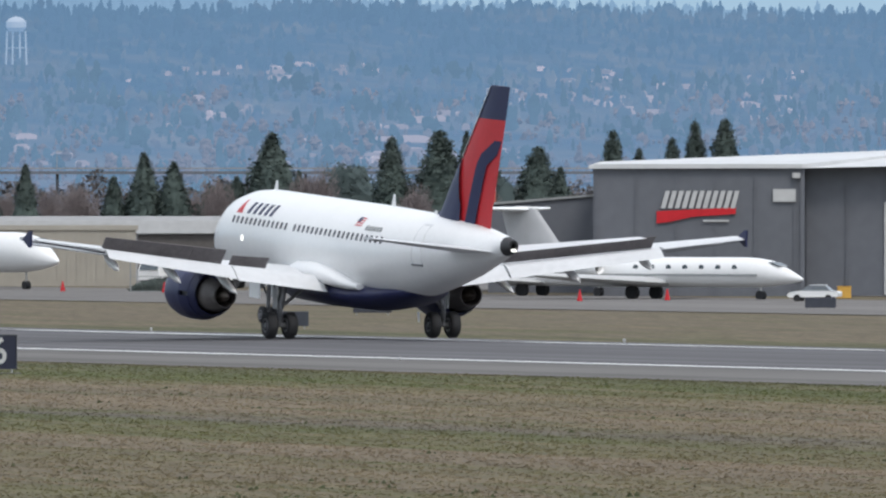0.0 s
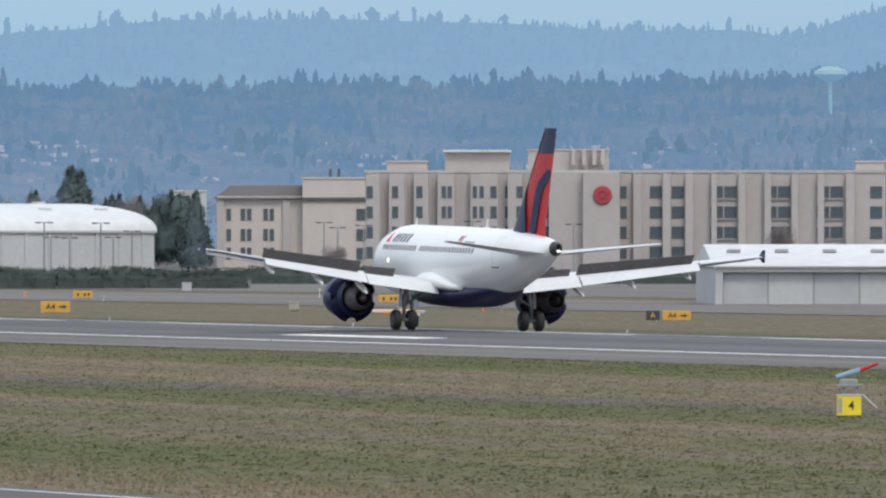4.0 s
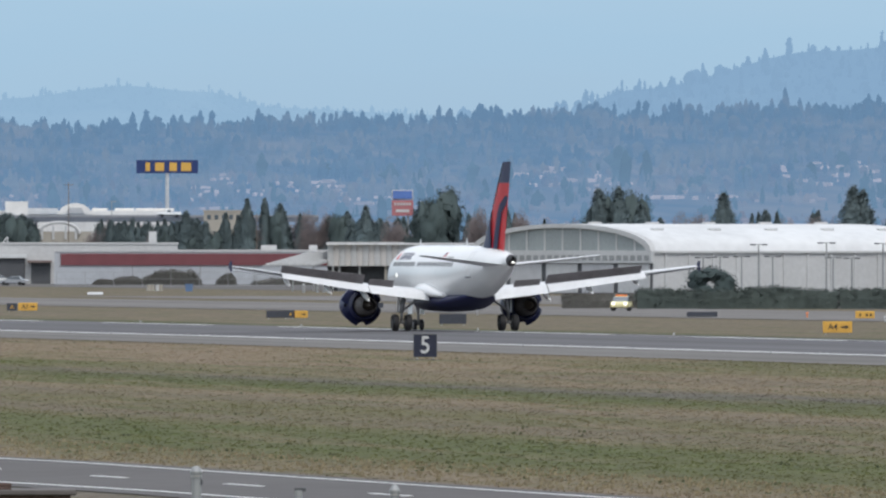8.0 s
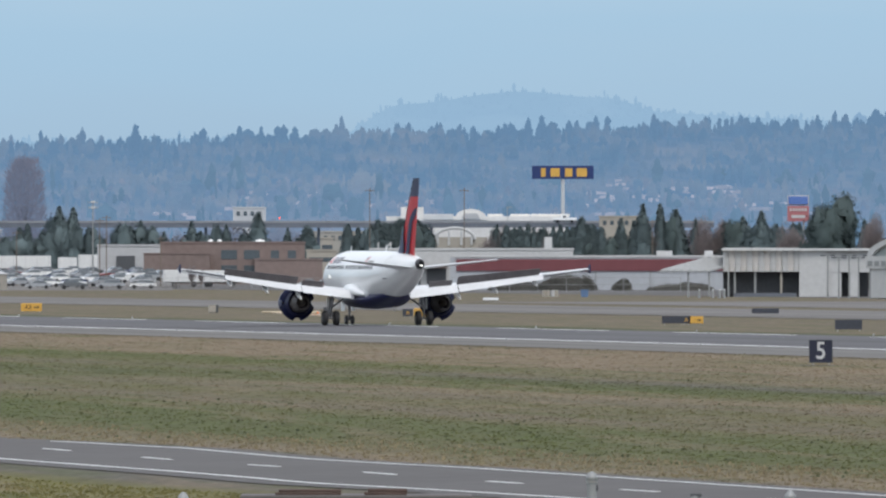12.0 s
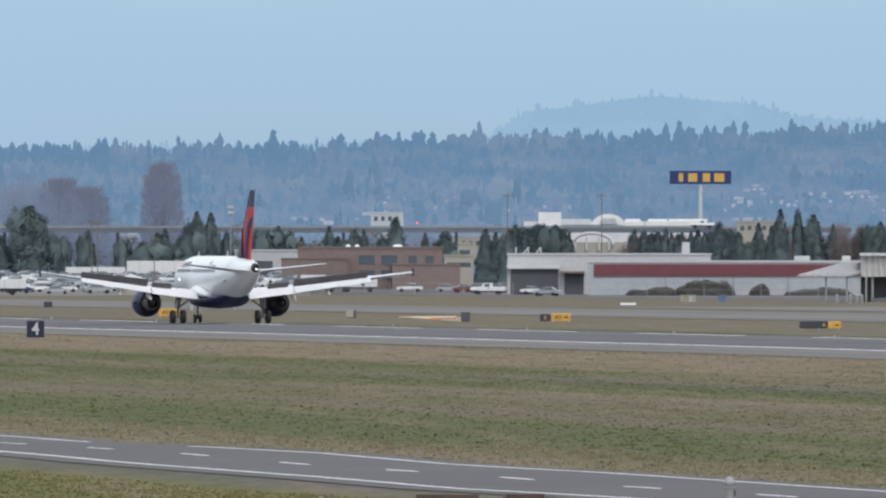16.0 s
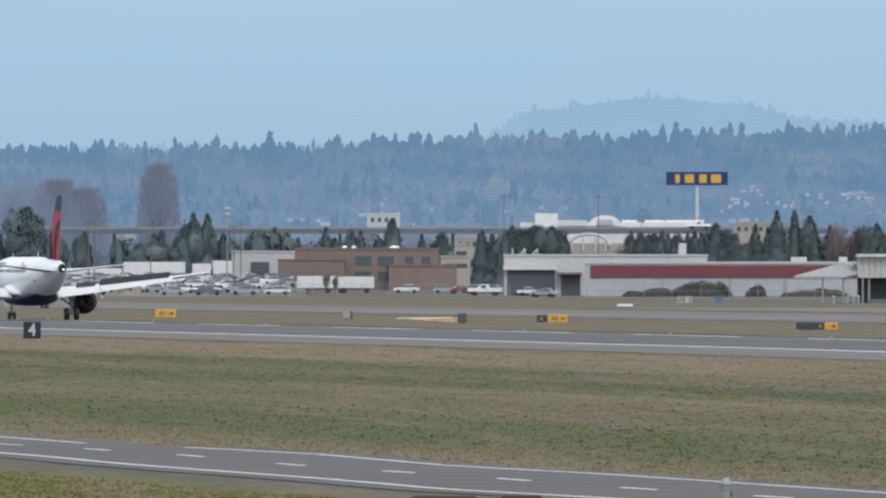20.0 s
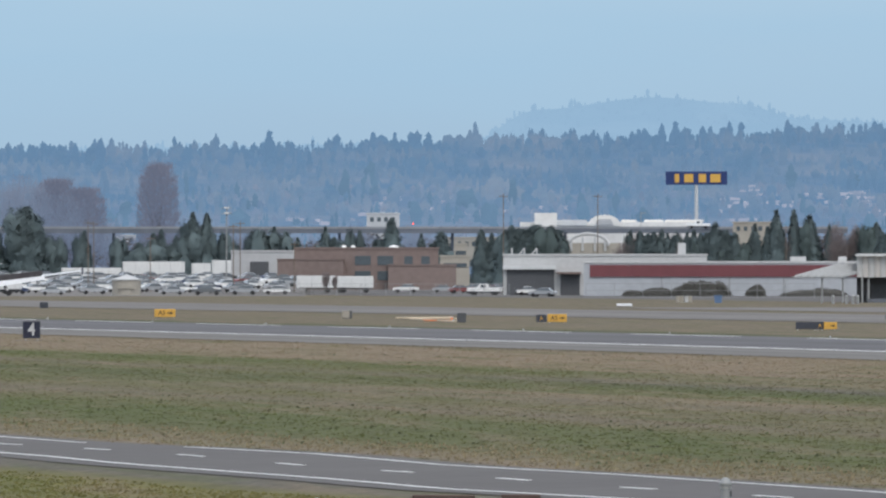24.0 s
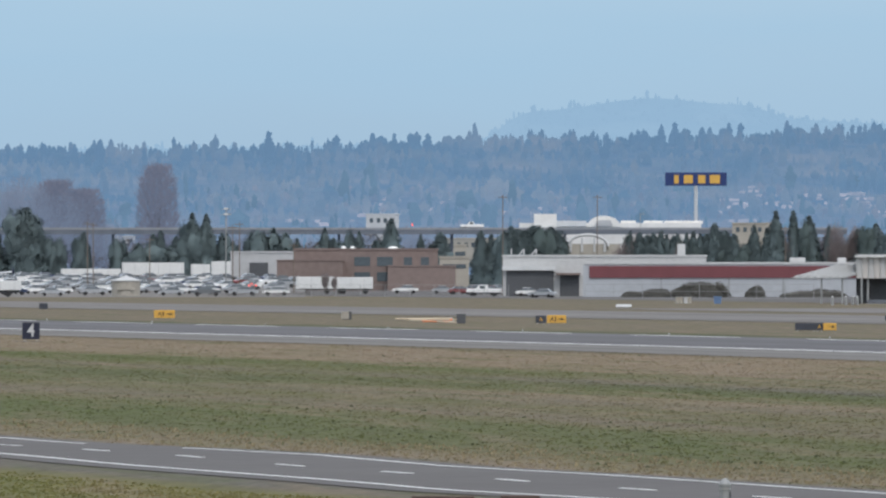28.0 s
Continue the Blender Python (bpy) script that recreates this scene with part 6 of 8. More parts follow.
def trailer(b0, b1, d, v0, v1, label):
    up = lot(d) - FARGROUND if b1 < 500 else 0
    t = thing("trailer", spot((b0 + b1) / 2, d, FARGROUND + up), label, "trailer", "parked trailers")
    w, z1 = span(b0, b1, d), height(v0, d) - up
    z0 = max(.9, height(v1, d) - up)
    part("box", boxed(0, 1.2, z0, w, 2.4, z1 - z0, .05), TRAILERWHITE, t)
    for x in (-w * .38, -w * .3, w * .3):
        part("wheel", tube(bmesh.new(), (x, 0, .5), (x, 2.4, .5), .5, n=12), RUBBER, t)
    part("chassis", boxed(0, 1.2, .7, w * .95, 1.2, z0 - .7), DARK, t)
    ribs(t, -w / 2 + .3, w / 2, z0, z1 - z0, 2.4, GREYWALL, -.03, .06)


trailer(524, 592, 2600, 490, 519, "white box trailer parked by the brick offices")
trailer(594, 660, 2600, 491, 519, "white box trailer parked by the brick offices")
trailer(108, 214, 3050, 476, 492, "long white trailer at the back of the car park")
trailer(216, 326, 3000, 465, 488, "long white trailer at the back of the car park")
trailer(338, 372, 2950, 468, 494, "white box trailer beside the warehouse")
trailer(374, 424, 2900, 463, 494, "white box trailer beside the warehouse")
trailer(-80, 38, 2400, 497, 514, "white trailer beside the car park")
ki = thing("kiosk", spot(223, 2412), "round tan kiosk with a conical roof in the car park", "kiosk")
part("wall", lathe(bmesh.new(), [(0, 2.4), (2.6, 2.4)], pose(0, 2.4, 0, 90, 0, 0), 20, True), TAN, ki)
part("roof", lathe(bmesh.new(), [(2.6, 2.6), (2.7, 2.6), (3.3, .6), (3.6, .05)], pose(0, 2.4, 0, 90, 0, 0), 20, True), OFFWHITE, ki)
part("counter", boxed(0, -.05, 1.2, 3, .2, .3), TAN, ki)

for b0, b1, d, v, label in ((778, 830, 2840, 457, "low tan shop with a flat roof behind the offices"), (803, 826, 2870, 435, "square tan tower behind the offices")):
    ob, w, h = block(b0, b1, d, v, 9, TAN, label)
    part("window_band", boxed(0, -.06, h - 2.0, w * .8, .12, .8), GLASS, ob)
DULLBLUE = mat("faded_blue_plastic", (.10, .17, .30), .6, vary=.15)
bin_ = thing("bin", spot(1270, 2050), "dull blue plastic bin before the warehouse", "bin")
part("body", loft(bmesh.new(), [[Vector((x * k, y * k, z)) for x, y in ((-.55, -.45), (.55, -.45), (.55, .45), (-.55, .45))] for z, k in ((0, .85), (.95, 1))]), DULLBLUE, bin_)
part("lid", boxed(0, 0, .95, 1.2, 1.0, .1, .03), DULLBLUE, bin_)
for b in (1199, 1205, 1214, 1220):
    dr = thing("drum", spot(b, 2070), "pale drum standing before the shrubs", "drum", "drums by the shrubs")
    part("body", lathe(bmesh.new(), [(0, .3), (.3, .3), (.33, .33), (.36, .3), (.9, .3)], pose(0, 0, 0, 90, 0, 0), 12, True), TAN if b != 1214 else OFFWHITE, dr)
    part("lid", lathe(bmesh.new(), [(.9, .32), (.95, .32)], pose(0, 0, 0, 90, 0, 0), 12, True), FENCEGREY, dr)
wb = thing("board", spot(1104, 1900), "white board lying on the grass", "board")
part("panel", loft(bmesh.new(), [[Vector((x, y, z)) for y, z in ((-.9, .05), (.9, .34), (.9, .4), (-.9, .11))] for x in (-1.0, 1.0)]), OFFWHITE, wb)
part("batten", boxed(0, .5, 0, 1.9, .1, .28), WOODPOLE, wb)

# elevated road and the shopping buildings beyond it
for b0, b1, d, v in ((-700, 1500, 3225, 407), (4830, 6150, 2900, 408)):
    vd = thing("elevated_road", spot((b0 + b1) / 2, d), "long elevated concrete road on pillars", "viaduct")
    w, h = span(b0, b1, d), height(v, d)
    part("deck", boxed(0, 4, h - 1.0, w, 8, 1.0 if d > 3000 else .55), DECKGREY, vd, "grey girder of the deck")
    part("railing", boxed(0, 0, h, w, .2, .5 if d > 3000 else .3), VIADUCT, vd)
    n = int(w / 24)
    for i in range(n):
        part("pillar", boxed(-w / 2 + w * (i + .5) / n, 4, 0, .6, 2, h - 1.0), DECKGREY, vd)
    for i in range(n // 3):
        lp = thing("street_lamp", spot(b0 + (b1 - b0) * (i + .5) / (n // 3), d + 6, FARGROUND + h), "grey street lamp on the elevated road", "street lamp", "street lamps")
        part("pole", tube(bmesh.new(), (0, 0, -.2), (0, 0, 3.5), .1, .07, 6), FENCEGREY, lp)
        part("lamp_head", boxed(.4, 0, 3.45, 1.2, .3, .15), FENCEGREY, lp)
van = truck(spot(930, 3227, FARGROUND + height(407, 3225), 180), "white pickup truck driving along the elevated road")
truck(spot(856, 2430, turn=170) @ Matrix.Scale(1.1, 4), "white pickup truck parked at the end of the brown building")
late_car = make_car(spot(428, 2562, lot(2562), turn=-20), PAINTS[4][0], "grey car leaving with its brake lights on")
for y in (-.6, .6):
    part("brake_light", boxed(-2.24, y, .72, .06, .42, .3, .04), REDLAMP, late_car, "glowing red brake light")
part("high_brake_light", boxed(-1.45, 0, 1.12, .1, .5, .1), REDLAMP, late_car)
wl2 = thing("warning_light", spot(730, 3280), "red lit signal lamp on a pole by the elevated road", "signal")
part("pole", tube(bmesh.new(), (0, 0, -.05), (0, 0, height(398, 3280) - .4), .12, n=6), FENCEGREY, wl2)
part("lamp", lathe(bmesh.new(), [(-.22, .1), (-.12, .2), (.12, .2), (.22, .1)], pose(0, 0, height(398, 3280), 90, 0, 0), 10, True), REDLAMP, wl2, "glowing red lamp")
mall = thing("shopping_centre", spot(1080, 3240), "pale shopping centre with an arched white roof", "shopping centre")
H = 3240


def mx(b):
    return span(1080, b, H)


MALLWHITE = mat("sunlit_white_render", (0.70, 0.685, 0.655), 0.7, vary=0.12, big=0.12, fine=0.6)
part("long_block", boxed(0, 8, 0, mx(1242) - mx(920), 16, height(395, H)), MALLWHITE, mall)
part("tower_block", boxed(mx(965), 3, 0, mx(986) - mx(946), 14, height(379, H)), MALLWHITE, mall)
part("flat_roof", boxed(mx(1010), 4, height(401, H), mx(1040) - mx(985), 10, height(391, H) - height(401, H)), ROOFWHITE, mall)
part("arch_block", prism(bmesh.new(), [(mx(1040), height(402, H)), (mx(1097), height(402, H))] + [(mx(1068.5 + 28.5 * math.cos(radians(a))), height(400 - 18 * math.sin(radians(a)), H)) for a in range(0, 181, 15)], -1, 5), MALLWHITE, mall, "arched white gable")
part("arch_recess", prism(bmesh.new(), [(mx(1052), height(400, H)), (mx(1085), height(400, H)), (mx(1080), height(390, H)), (mx(1057), height(390, H))], -1.4, -1), GREYWALL, mall)
for b, wide in ((1112, 3.4), (1146, 1.8), (1163, 2.6), (1192, 4.2), (1215, 1.6), (1232, 3.0)):
    part("roof_plant", boxed(mx(b), 4, height(396, H), wide, 2, height(391, H) - height(396, H), .08), MALLWHITE, mall)
for b in range(925, 1240, 22):
    part("shopfront", boxed(mx(b + 8), -.1, height(413, H), 1.5, .25, .9), GREYWALL, mall)
low_mall = thing("pavilion", spot(1040, 2950), "pale low building with a white arched canopy", "building")
H = 2950
part("wall", boxed(span(1040, 1040, H), 6, 0, span(985, 1100, H), 12, height(432, H)), TAN, low_mall)
bm = bmesh.new()
for a in range(0, 180, 15):
    p, q = [(span(1040, 1040 + 36 * math.cos(radians(z)), H), -.5, height(436 - 20 * math.sin(radians(z)), H)) for z in (a, a + 15)]
    tube(bm, p, q, .35, n=6)
part("arch", bm, OFFWHITE, low_mall)
for b in (1010, 1030, 1052, 1070):
    part("column", boxed(span(1040, b, H), -.4, height(446, H), .4, .4, height(422, H) - height(446, H)), OFFWHITE, low_mall)
for b0, b1, d, v, wall, label in ((648, 706, 3330, 381, OFFWHITE, "pale building beyond the elevated road"), (1296, 1366, 3200, 397, TAN, "low tan building among the trees"), (790, 905, 3250, 424, TAN, "pale building under the elevated road"),
                                  (2620, 2685, 2500, 398, OFFWHITE, "white building among the trees"), (185, 240, 3300, 420, GREYWALL, "pale building among bare trees")):
    ob, w, h = block(b0, b1, d, v, 10, wall, label)
    for k in range(int(w / 1.6)):
        part("window", boxed(-w / 2 + 1.2 + k * 1.6, -.06, h - 1.7, .8, .12, 1.0), GLASS, ob)

# tall advertising signs; plain bars stand for their lettering
H = 3300
sg = thing("pylon_sign", spot(1231.5, H), "tall blue pylon sign with four bold yellow marks", "sign")
part("panel", boxed(0, 0, height(329, H), span(1177, 1286, H), 1.2, height(305.5, H) - height(329, H), .08), mat("deep_blue_sign", (.012, .03, .12), .4), sg)
for b, w in ((1197, 8), (1218, 16), (1242, 13), (1265, 18)):
    part("mark", boxed(span(1231.5, b, H), -.66, height(325, H), span(0, w, H), .12, span(0, 15, H)), YELLOW, sg)
part("pole", tube(bmesh.new(), (0, 0, 0), (0, 0, height(328, H)), .45, n=12), OFFWHITE, sg)
H = 2700
sg = thing("pylon_sign", spot(1648, H), "pylon sign with a blue panel over a pink-red one", "sign")
# The blue and red panel colours are paled for distance haze.
part("upper_panel", boxed(0, 0, height(374, H), span(0, 34, H), .8, height(360, H) - height(374, H)), mat("hazed_blue_sign", (.08, .16, .42), .6), sg)
part("upper_frame", boxed(0, .3, height(376, H), span(0, 38, H), .5, height(358, H) - height(376, H)), OFFWHITE, sg)
part("lower_panel", boxed(0, 0, height(404, H), span(0, 38, H), .8, height(377, H) - height(404, H)), mat("hazed_red_sign", (.36, .13, .14), .6), sg)
for k in range(6):
    part("mark", boxed(span(0, -13 + k * 5.2, H), -.45, height(386, H), span(0, 3.6, H), .08, span(0, 5, H)), OFFWHITE, sg)
part("mark", boxed(0, -.45, height(398, H), span(0, 24, H), .08, span(0, 5, H)), OFFWHITE, sg)
for x in (-1, 1):
    part("pole", tube(bmesh.new(), (x, .3, 0), (x, .3, height(403, H)), .18, n=8), FENCEGREY, sg)


def mast(b, d, v, label, arms=1, name="lamp_post"):
    h = height(v, d)
    t = thing(name, spot(b, d), label, "lamp post" if arms else "pole", "lamp posts" if arms else "poles")
    part("pole", tube(bmesh.new(), (0, 0, 0), (0, 0, h), *((.13, .09) if arms else (.10, .07)), 8), FENCEGREY if arms else WOODPOLE, t)
    if arms == 1:
        part("arm", boxed(0, 0, h - .05, 1.6, .1, .1), FENCEGREY, t)
        for x in (-.7, .7):
            part("lamp_head", boxed(x, 0, h - .1, .7, .35, .16, .03), DARK, t)
    elif arms > 1:
        for k in range(arms):
            part("arm", boxed(0, 0, h - k * 1.0 - .1, 1.8, .12, .12), FENCEGREY, t)
            for x in (-.75, 0, .75) if arms == 3 else (-.2, .2):
                part("lamp_head", boxed(x, -.2, h - k * 1.0 - .15, .45, .4, .35, .03), OFFWHITE, t)
    else:
        part("crossarm", boxed(0, 0, h - .5, 1.6, .12, .12), WOODPOLE, t)
    return t


for b, v in ((4424, 404), (4614, 404), (4799, 404)):
    mast(b, 2000, v, "grey twin lamp post before the hotel")
mast(4930, 1500, 360, "tall floodlight mast with rows of lamps", 3)
mast(3933, 1500, 355, "tall floodlight mast with rows of lamps", 2)
for b, v in ((2278, 455), (2398, 452), (2498, 453), (2553, 467)):
    mast(b, 1700, v, "lamp post before the barrel-roofed hangar")
for b, v in ((2180, 478), (2210, 477), (2248, 476), (2303, 476), (2410, 478), (2443, 479), (2520, 478), (2893, 452), (2917, 461), (2963, 457), (3156, 450), (3335, 455)):
    mast(b, 1800, v, "short lamp post with a flat head")
for b, v in ((6010, 350), (155, 392), (165, 394), (412, 398), (424, 393), (1057, 345), (890, 345), (1390, 400), (520, 430), (265, 420)):
    mast(b, 2500 if b < 3000 else 1300, v, "tall weathered utility pole", 0, "utility_pole") if b != 6010 else None
for i, b in enumerate((1700, 1720, 1738, 1755, 1775, 1797)):
    mast(b, 1990, 464 + (i % 2) * 4, "short lamp post with a curved arm by the old terminal")
h = height(187 + 103, 1150)
MASTRED = mat("faded_red_paint", (.40, .10, .07), .6, vary=.15)
rm = thing("radio_mast", spot(4601 + 1332, 1150), "red and white banded mast with a small platform", "mast")
for k in range(8):
    part("section", tube(bmesh.new(), (0, 0, h * k / 8), (0, 0, h * (k + 1) / 8), .16, n=8), MASTRED if k % 2 else OFFWHITE, rm)
part("platform", boxed(0, 0, h, 1.7, .8, .15), DARK, rm)
mast(400, 2600, 370, "tall white floodlight mast with lamps", 2)

# windsock
ws = thing("windsock", spot(4181, 1350), "orange windsock on a pole above the hangars", "windsock")
part("pole", tube(bmesh.new(), (-.3, 0, 0), (-.3, 0, height(449, 1350)), .06, n=6), FENCEGREY, ws)
part("sock", tube(bmesh.new(), (-.3, 0, height(450, 1350)), (.45, -.2, height(470, 1350)), .28, .16, 12), ORANGE, ws)


# fences
def fence(b0, b1, d, h, label, step=3.0, mesh_w=.008):
    t = thing("fence", spot((b0 + b1) / 2, d), label, "fence")
    w = span(b0, b1, d)
    n = int(w / step)
    me = mesh("post", tube(bmesh.new(), (0, 0, -.03), (0, 0, h), .05, n=6), FENCEGREY)
    for i in range(n + 1):
        shared("post", me, t, pose(-w / 2 + w * i / n, 0, 0))
    for z in (h - .05, h * .5, .1):
        part("rail", boxed(0, 0, z, w, .04, .05), FENCEGREY, t)
    bm = bmesh.new()
    for i in range(int(w / .9)):
        x = -w / 2 + i * .9
        for s in (-1, 1):
            bm.faces.new([bm.verts.new(p) for p in ((x, 0, .1), (x + mesh_w, 0, .1), (x + s * .6 + mesh_w, 0, h), (x + s * .6, 0, h))])
    part("wire_mesh", bm, FENCEGREY, t, kind="stuff")
    return t


fence(2950, 3420, 1560, 2.4, "grey chain-link fence before the hedge")
fence(420, 900, 2420, 2.0, "grey chain-link fence beside the car park", 4)
fence(1036, 1440, 2290, 2.3, "grey chain-link fence before the warehouse", 4)
fence(5290, 5860, 985, 2.2, "grey chain-link fence behind the apron")


# blue containers and a small sunshade behind the low buildings
BLUETARP = mat("faded_blue_sheet", (.05, .11, .32), .6, vary=.2, big=.5, fine=3)
for b0, b1 in ((4921, 4957), (4966, 5002)):
    d = 1260
    t = thing("container", spot((b0 + b1) / 2, d), "tall blue container behind the low buildings", "container", "blue containers")
    w, h = span(b0, b1, d), height(459, d)
    part("body", boxed(0, 1.2, 0, w, 2.4, h, .04), BLUETARP, t)
    ribs(t, -w / 2 + .1, w / 2, .2, h - .4, .35, BLUETARP, -.02, .05)
    part("roof", boxed(0, 1.2, h, w + .06, 2.46, .06), FENCEGREY, t)
t = thing("sunshade", spot(5015, 1240), "small white pitched sunshade on a post", "sunshade")
h = height(470, 1240)
part("post", tube(bmesh.new(), (0, 0, 0), (0, 0, h), .05, n=8), FENCEGREY, t)
part("canopy", lathe(bmesh.new(), [(h - .1, .62), (h - .06, .62), (h + .3, .05)], pose(0, 0, 0, 90, 0, 0), 8, True), OFFWHITE, t)


# ---- trees ----
def clump(bm, c, r, rng, n):
    """A tuft of n small leaf-like triangles round c."""
    for _ in range(n):
        p = c + Vector((rng.gauss(0, r * .5), rng.gauss(0, r * .5), rng.gauss(0, r * .4)))
        a, b = [Vector((rng.uniform(-1, 1), rng.uniform(-1, 1), rng.uniform(-.8, .8))) * r * .62 for _ in (0, 1)]
        bm.faces.new([bm.verts.new(q) for q in (p - a * .5, p + a * .6, p + b)])


def foliage(name, bm, material, parent, outward, jitter, seed, kind=""):
    """A leafy mass as one mesh, its leaves shaded by the way the mass faces, each a little off it."""
    rng = random.Random(seed)
    for f in bm.faces:
        f.normal_update()
        if f.normal.dot(outward(f.calc_center_median())) < 0:
            f.normal_flip()
    me = bpy.data.meshes.new(name)
    bm.to_mesh(me)
    bm.free()
    me.materials.append(material)
    me.polygons.foreach_set("use_smooth", [True] * len(me.polygons))
    ns, off = [], Vector((0, 0, 0))
    for v in me.vertices:
        if v.index % 3 == 0:
            off = Vector((rng.gauss(0, jitter), rng.gauss(0, jitter), rng.gauss(0, jitter)))
        ns.append((outward(v.co) + off).normalized())
    me.normals_split_custom_set_from_vertices(ns)
    ob = new(name, me)
    ob.parent = parent
    return tagged(ob, "", kind=kind)


def conifer(seed, width=.27, ragged=.12):
    rng = random.Random(seed)
    bm = bmesh.new()
    lean = [rng.uniform(.82, 1.15) for _ in range(9)]
    for i in range(900):
        z = rng.random() ** .9
        rad = width * (1 - z) ** (.74 if seed % 2 else .6) * lean[int(z * 8.99)]
        rad *= rng.uniform(.74, 1.05)
        a = rng.uniform(0, 6.283)
        c = Vector((rad * math.cos(a), rad * math.sin(a), .04 + z * .94))
        clump(bm, c, .026 + .036 * (1 - z), rng, 9)
    clump(bm, Vector((0, 0, .985)), .02, rng, 8)
    n = 9
    core = [[Vector((width * w * rng.uniform(.75, 1.1) * math.cos(6.283 * i / n), width * w * rng.uniform(.75, 1.1) * math.sin(6.283 * i / n), z)) for i in range(n)]
            for z, w in ((.04, .84), (.16, .82), (.4, .64), (.6, .49), (.8, .30), (.95, .06))]
    loft(bm, core)
    trunk = tube(bmesh.new(), (0, 0, -.01), (0, 0, .93), .022, .004, 8)
    return trunk, bm


def broad(seed, tall=1.0):
    rng = random.Random(seed)
    bm = bmesh.new()
    lobes = [(Vector((rng.uniform(-.26, .26), rng.uniform(-.25, .25), rng.uniform(.22, .8))), rng.uniform(.15, .25)) for _ in range(17)]
    for c, r in lobes:
        for v in bmesh.ops.create_icosphere(bm, subdivisions=2, radius=r * .74, matrix=Matrix.Translation(c))["verts"]:
            v.co += Vector((rng.gauss(0, .02), rng.gauss(0, .02), rng.gauss(0, .02)))
        for _ in range(84):
            v = Vector((rng.gauss(0, 1), rng.gauss(0, 1), rng.gauss(0, 1))).normalized() * r * rng.uniform(.68, 1.08)
            clump(bm, c + v, .046, rng, 8)
    trunk = tube(bmesh.new(), (0, 0, -.01), (0, 0, .5), .03, .015, 8)
    for c, r in lobes[:5]:
        tube(trunk, (0, 0, .2), c, .014, .005, 6)
    return trunk, bm


def bare(seed, narrow=False):
    """A leafless tree: forked limbs in a haze of fine upright twigs."""
    rng = random.Random(seed)
    limb, twig = bmesh.new(), bmesh.new()
    tube(limb, (0, 0, -.01), (0, 0, .6), .018, .008, 7)
    lobes = [(Vector((0, 0, .5)), .165, .48)] if narrow else [(Vector((rng.uniform(-.18, .18), rng.uniform(-.18, .18), rng.uniform(.40, .72))), rng.uniform(.13, .22), rng.uniform(.18, .3)) for _ in range(9)]
    for k in range(14):
        c, r, h = lobes[k % len(lobes)]
        a = rng.uniform(0, 6.283)
        tube(limb, (0, 0, rng.uniform(.12, .4)), (c.x + r * .6 * math.cos(a), c.y + r * .6 * math.sin(a), c.z + h * rng.uniform(.1, .6)), .005, .0015, 4)
    for k in range(9000):
        c, r, h = lobes[k % len(lobes)]
        v = Vector((rng.gauss(0, 1), rng.gauss(0, 1), rng.gauss(0, 1))).normalized() * rng.random() ** .36
        if narrow:  # a column that narrows a little to a blunt, uneven top
            a, v.z = rng.uniform(0, 6.283), rng.uniform(-1, 1)
            q = math.sqrt(rng.random()) * (1 - .16 * v.z) * (1 if v.z < .82 else rng.uniform(.3, 1))
            v.x, v.y = q * math.cos(a), q * math.sin(a)
        s = c + Vector((v.x * r, v.y * r, v.z * h))
        t = s + Vector((v.x * .03 + rng.gauss(0, .012), v.y * .03 + rng.gauss(0, .012), rng.uniform(.02, .06)))
        a = rng.uniform(0, 6.283)
        w = Vector((math.cos(a), math.sin(a), 0)) * .0034
        twig.faces.new([twig.verts.new(q) for q in (s - w, s + w, t)])
    return limb, twig


# the leafless trees at the foot of the hills carry the hills' blue haze as glow
FARTWIGS = mat("far_leafless_twigs_haze", (.068, .054, .052), .95, vary=.2, big=.3, fine=2, glow=(.126, .172, .255, 1.0))
POPLARTWIGS = mat("far_reddish_poplar_twigs_haze", (.072, .052, .053), .95, vary=.2, big=.3, fine=2, glow=(.096, .122, .182, 1.0))


def tree(kind, seed):
    trunk, crown_bm = {"conifer": conifer, "near_conifer": conifer, "broad": broad, "far_broad": broad, "bare": bare, "far_bare": bare, "poplar": lambda s: bare(s, True)}[kind](seed)
    # Far evergreens take the hazed needle colour, near conifers a darker one.
    label, mt = {"conifer": ("dark green conifer with a ragged pointed crown", HAZYCONIFER), "near_conifer": ("dark green conifer with a ragged pointed crown", NEARCONIFER), "broad": ("dark green broad-leaved evergreen tree", LEAVES), "far_broad": ("far broad-leaved evergreen tree, its leaves painted hazy blue-green", HAZYCONIFER),
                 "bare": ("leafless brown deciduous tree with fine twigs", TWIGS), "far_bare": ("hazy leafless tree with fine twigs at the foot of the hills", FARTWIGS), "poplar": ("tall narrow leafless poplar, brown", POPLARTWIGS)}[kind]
    t = thing("tree", pose(-40 - seed, -200, -.06), label, "tree")
    part("trunk", trunk, BARK, t)
    if kind in ("conifer", "near_conifer", "broad", "far_broad"):
        foliage("crown", crown_bm, mt, t, lambda p: Vector((p.x * 3.2, p.y * 3.2, .35 if "broad" not in kind else (p.z - .35) * 1.6)), .16, seed)
    else:
        part("crown", crown_bm, mt, t)
    return t


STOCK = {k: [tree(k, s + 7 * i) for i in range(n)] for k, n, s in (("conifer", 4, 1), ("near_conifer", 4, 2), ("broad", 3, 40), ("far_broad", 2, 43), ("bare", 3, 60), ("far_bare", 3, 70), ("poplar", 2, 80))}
rt = random.Random(11)
first = {}


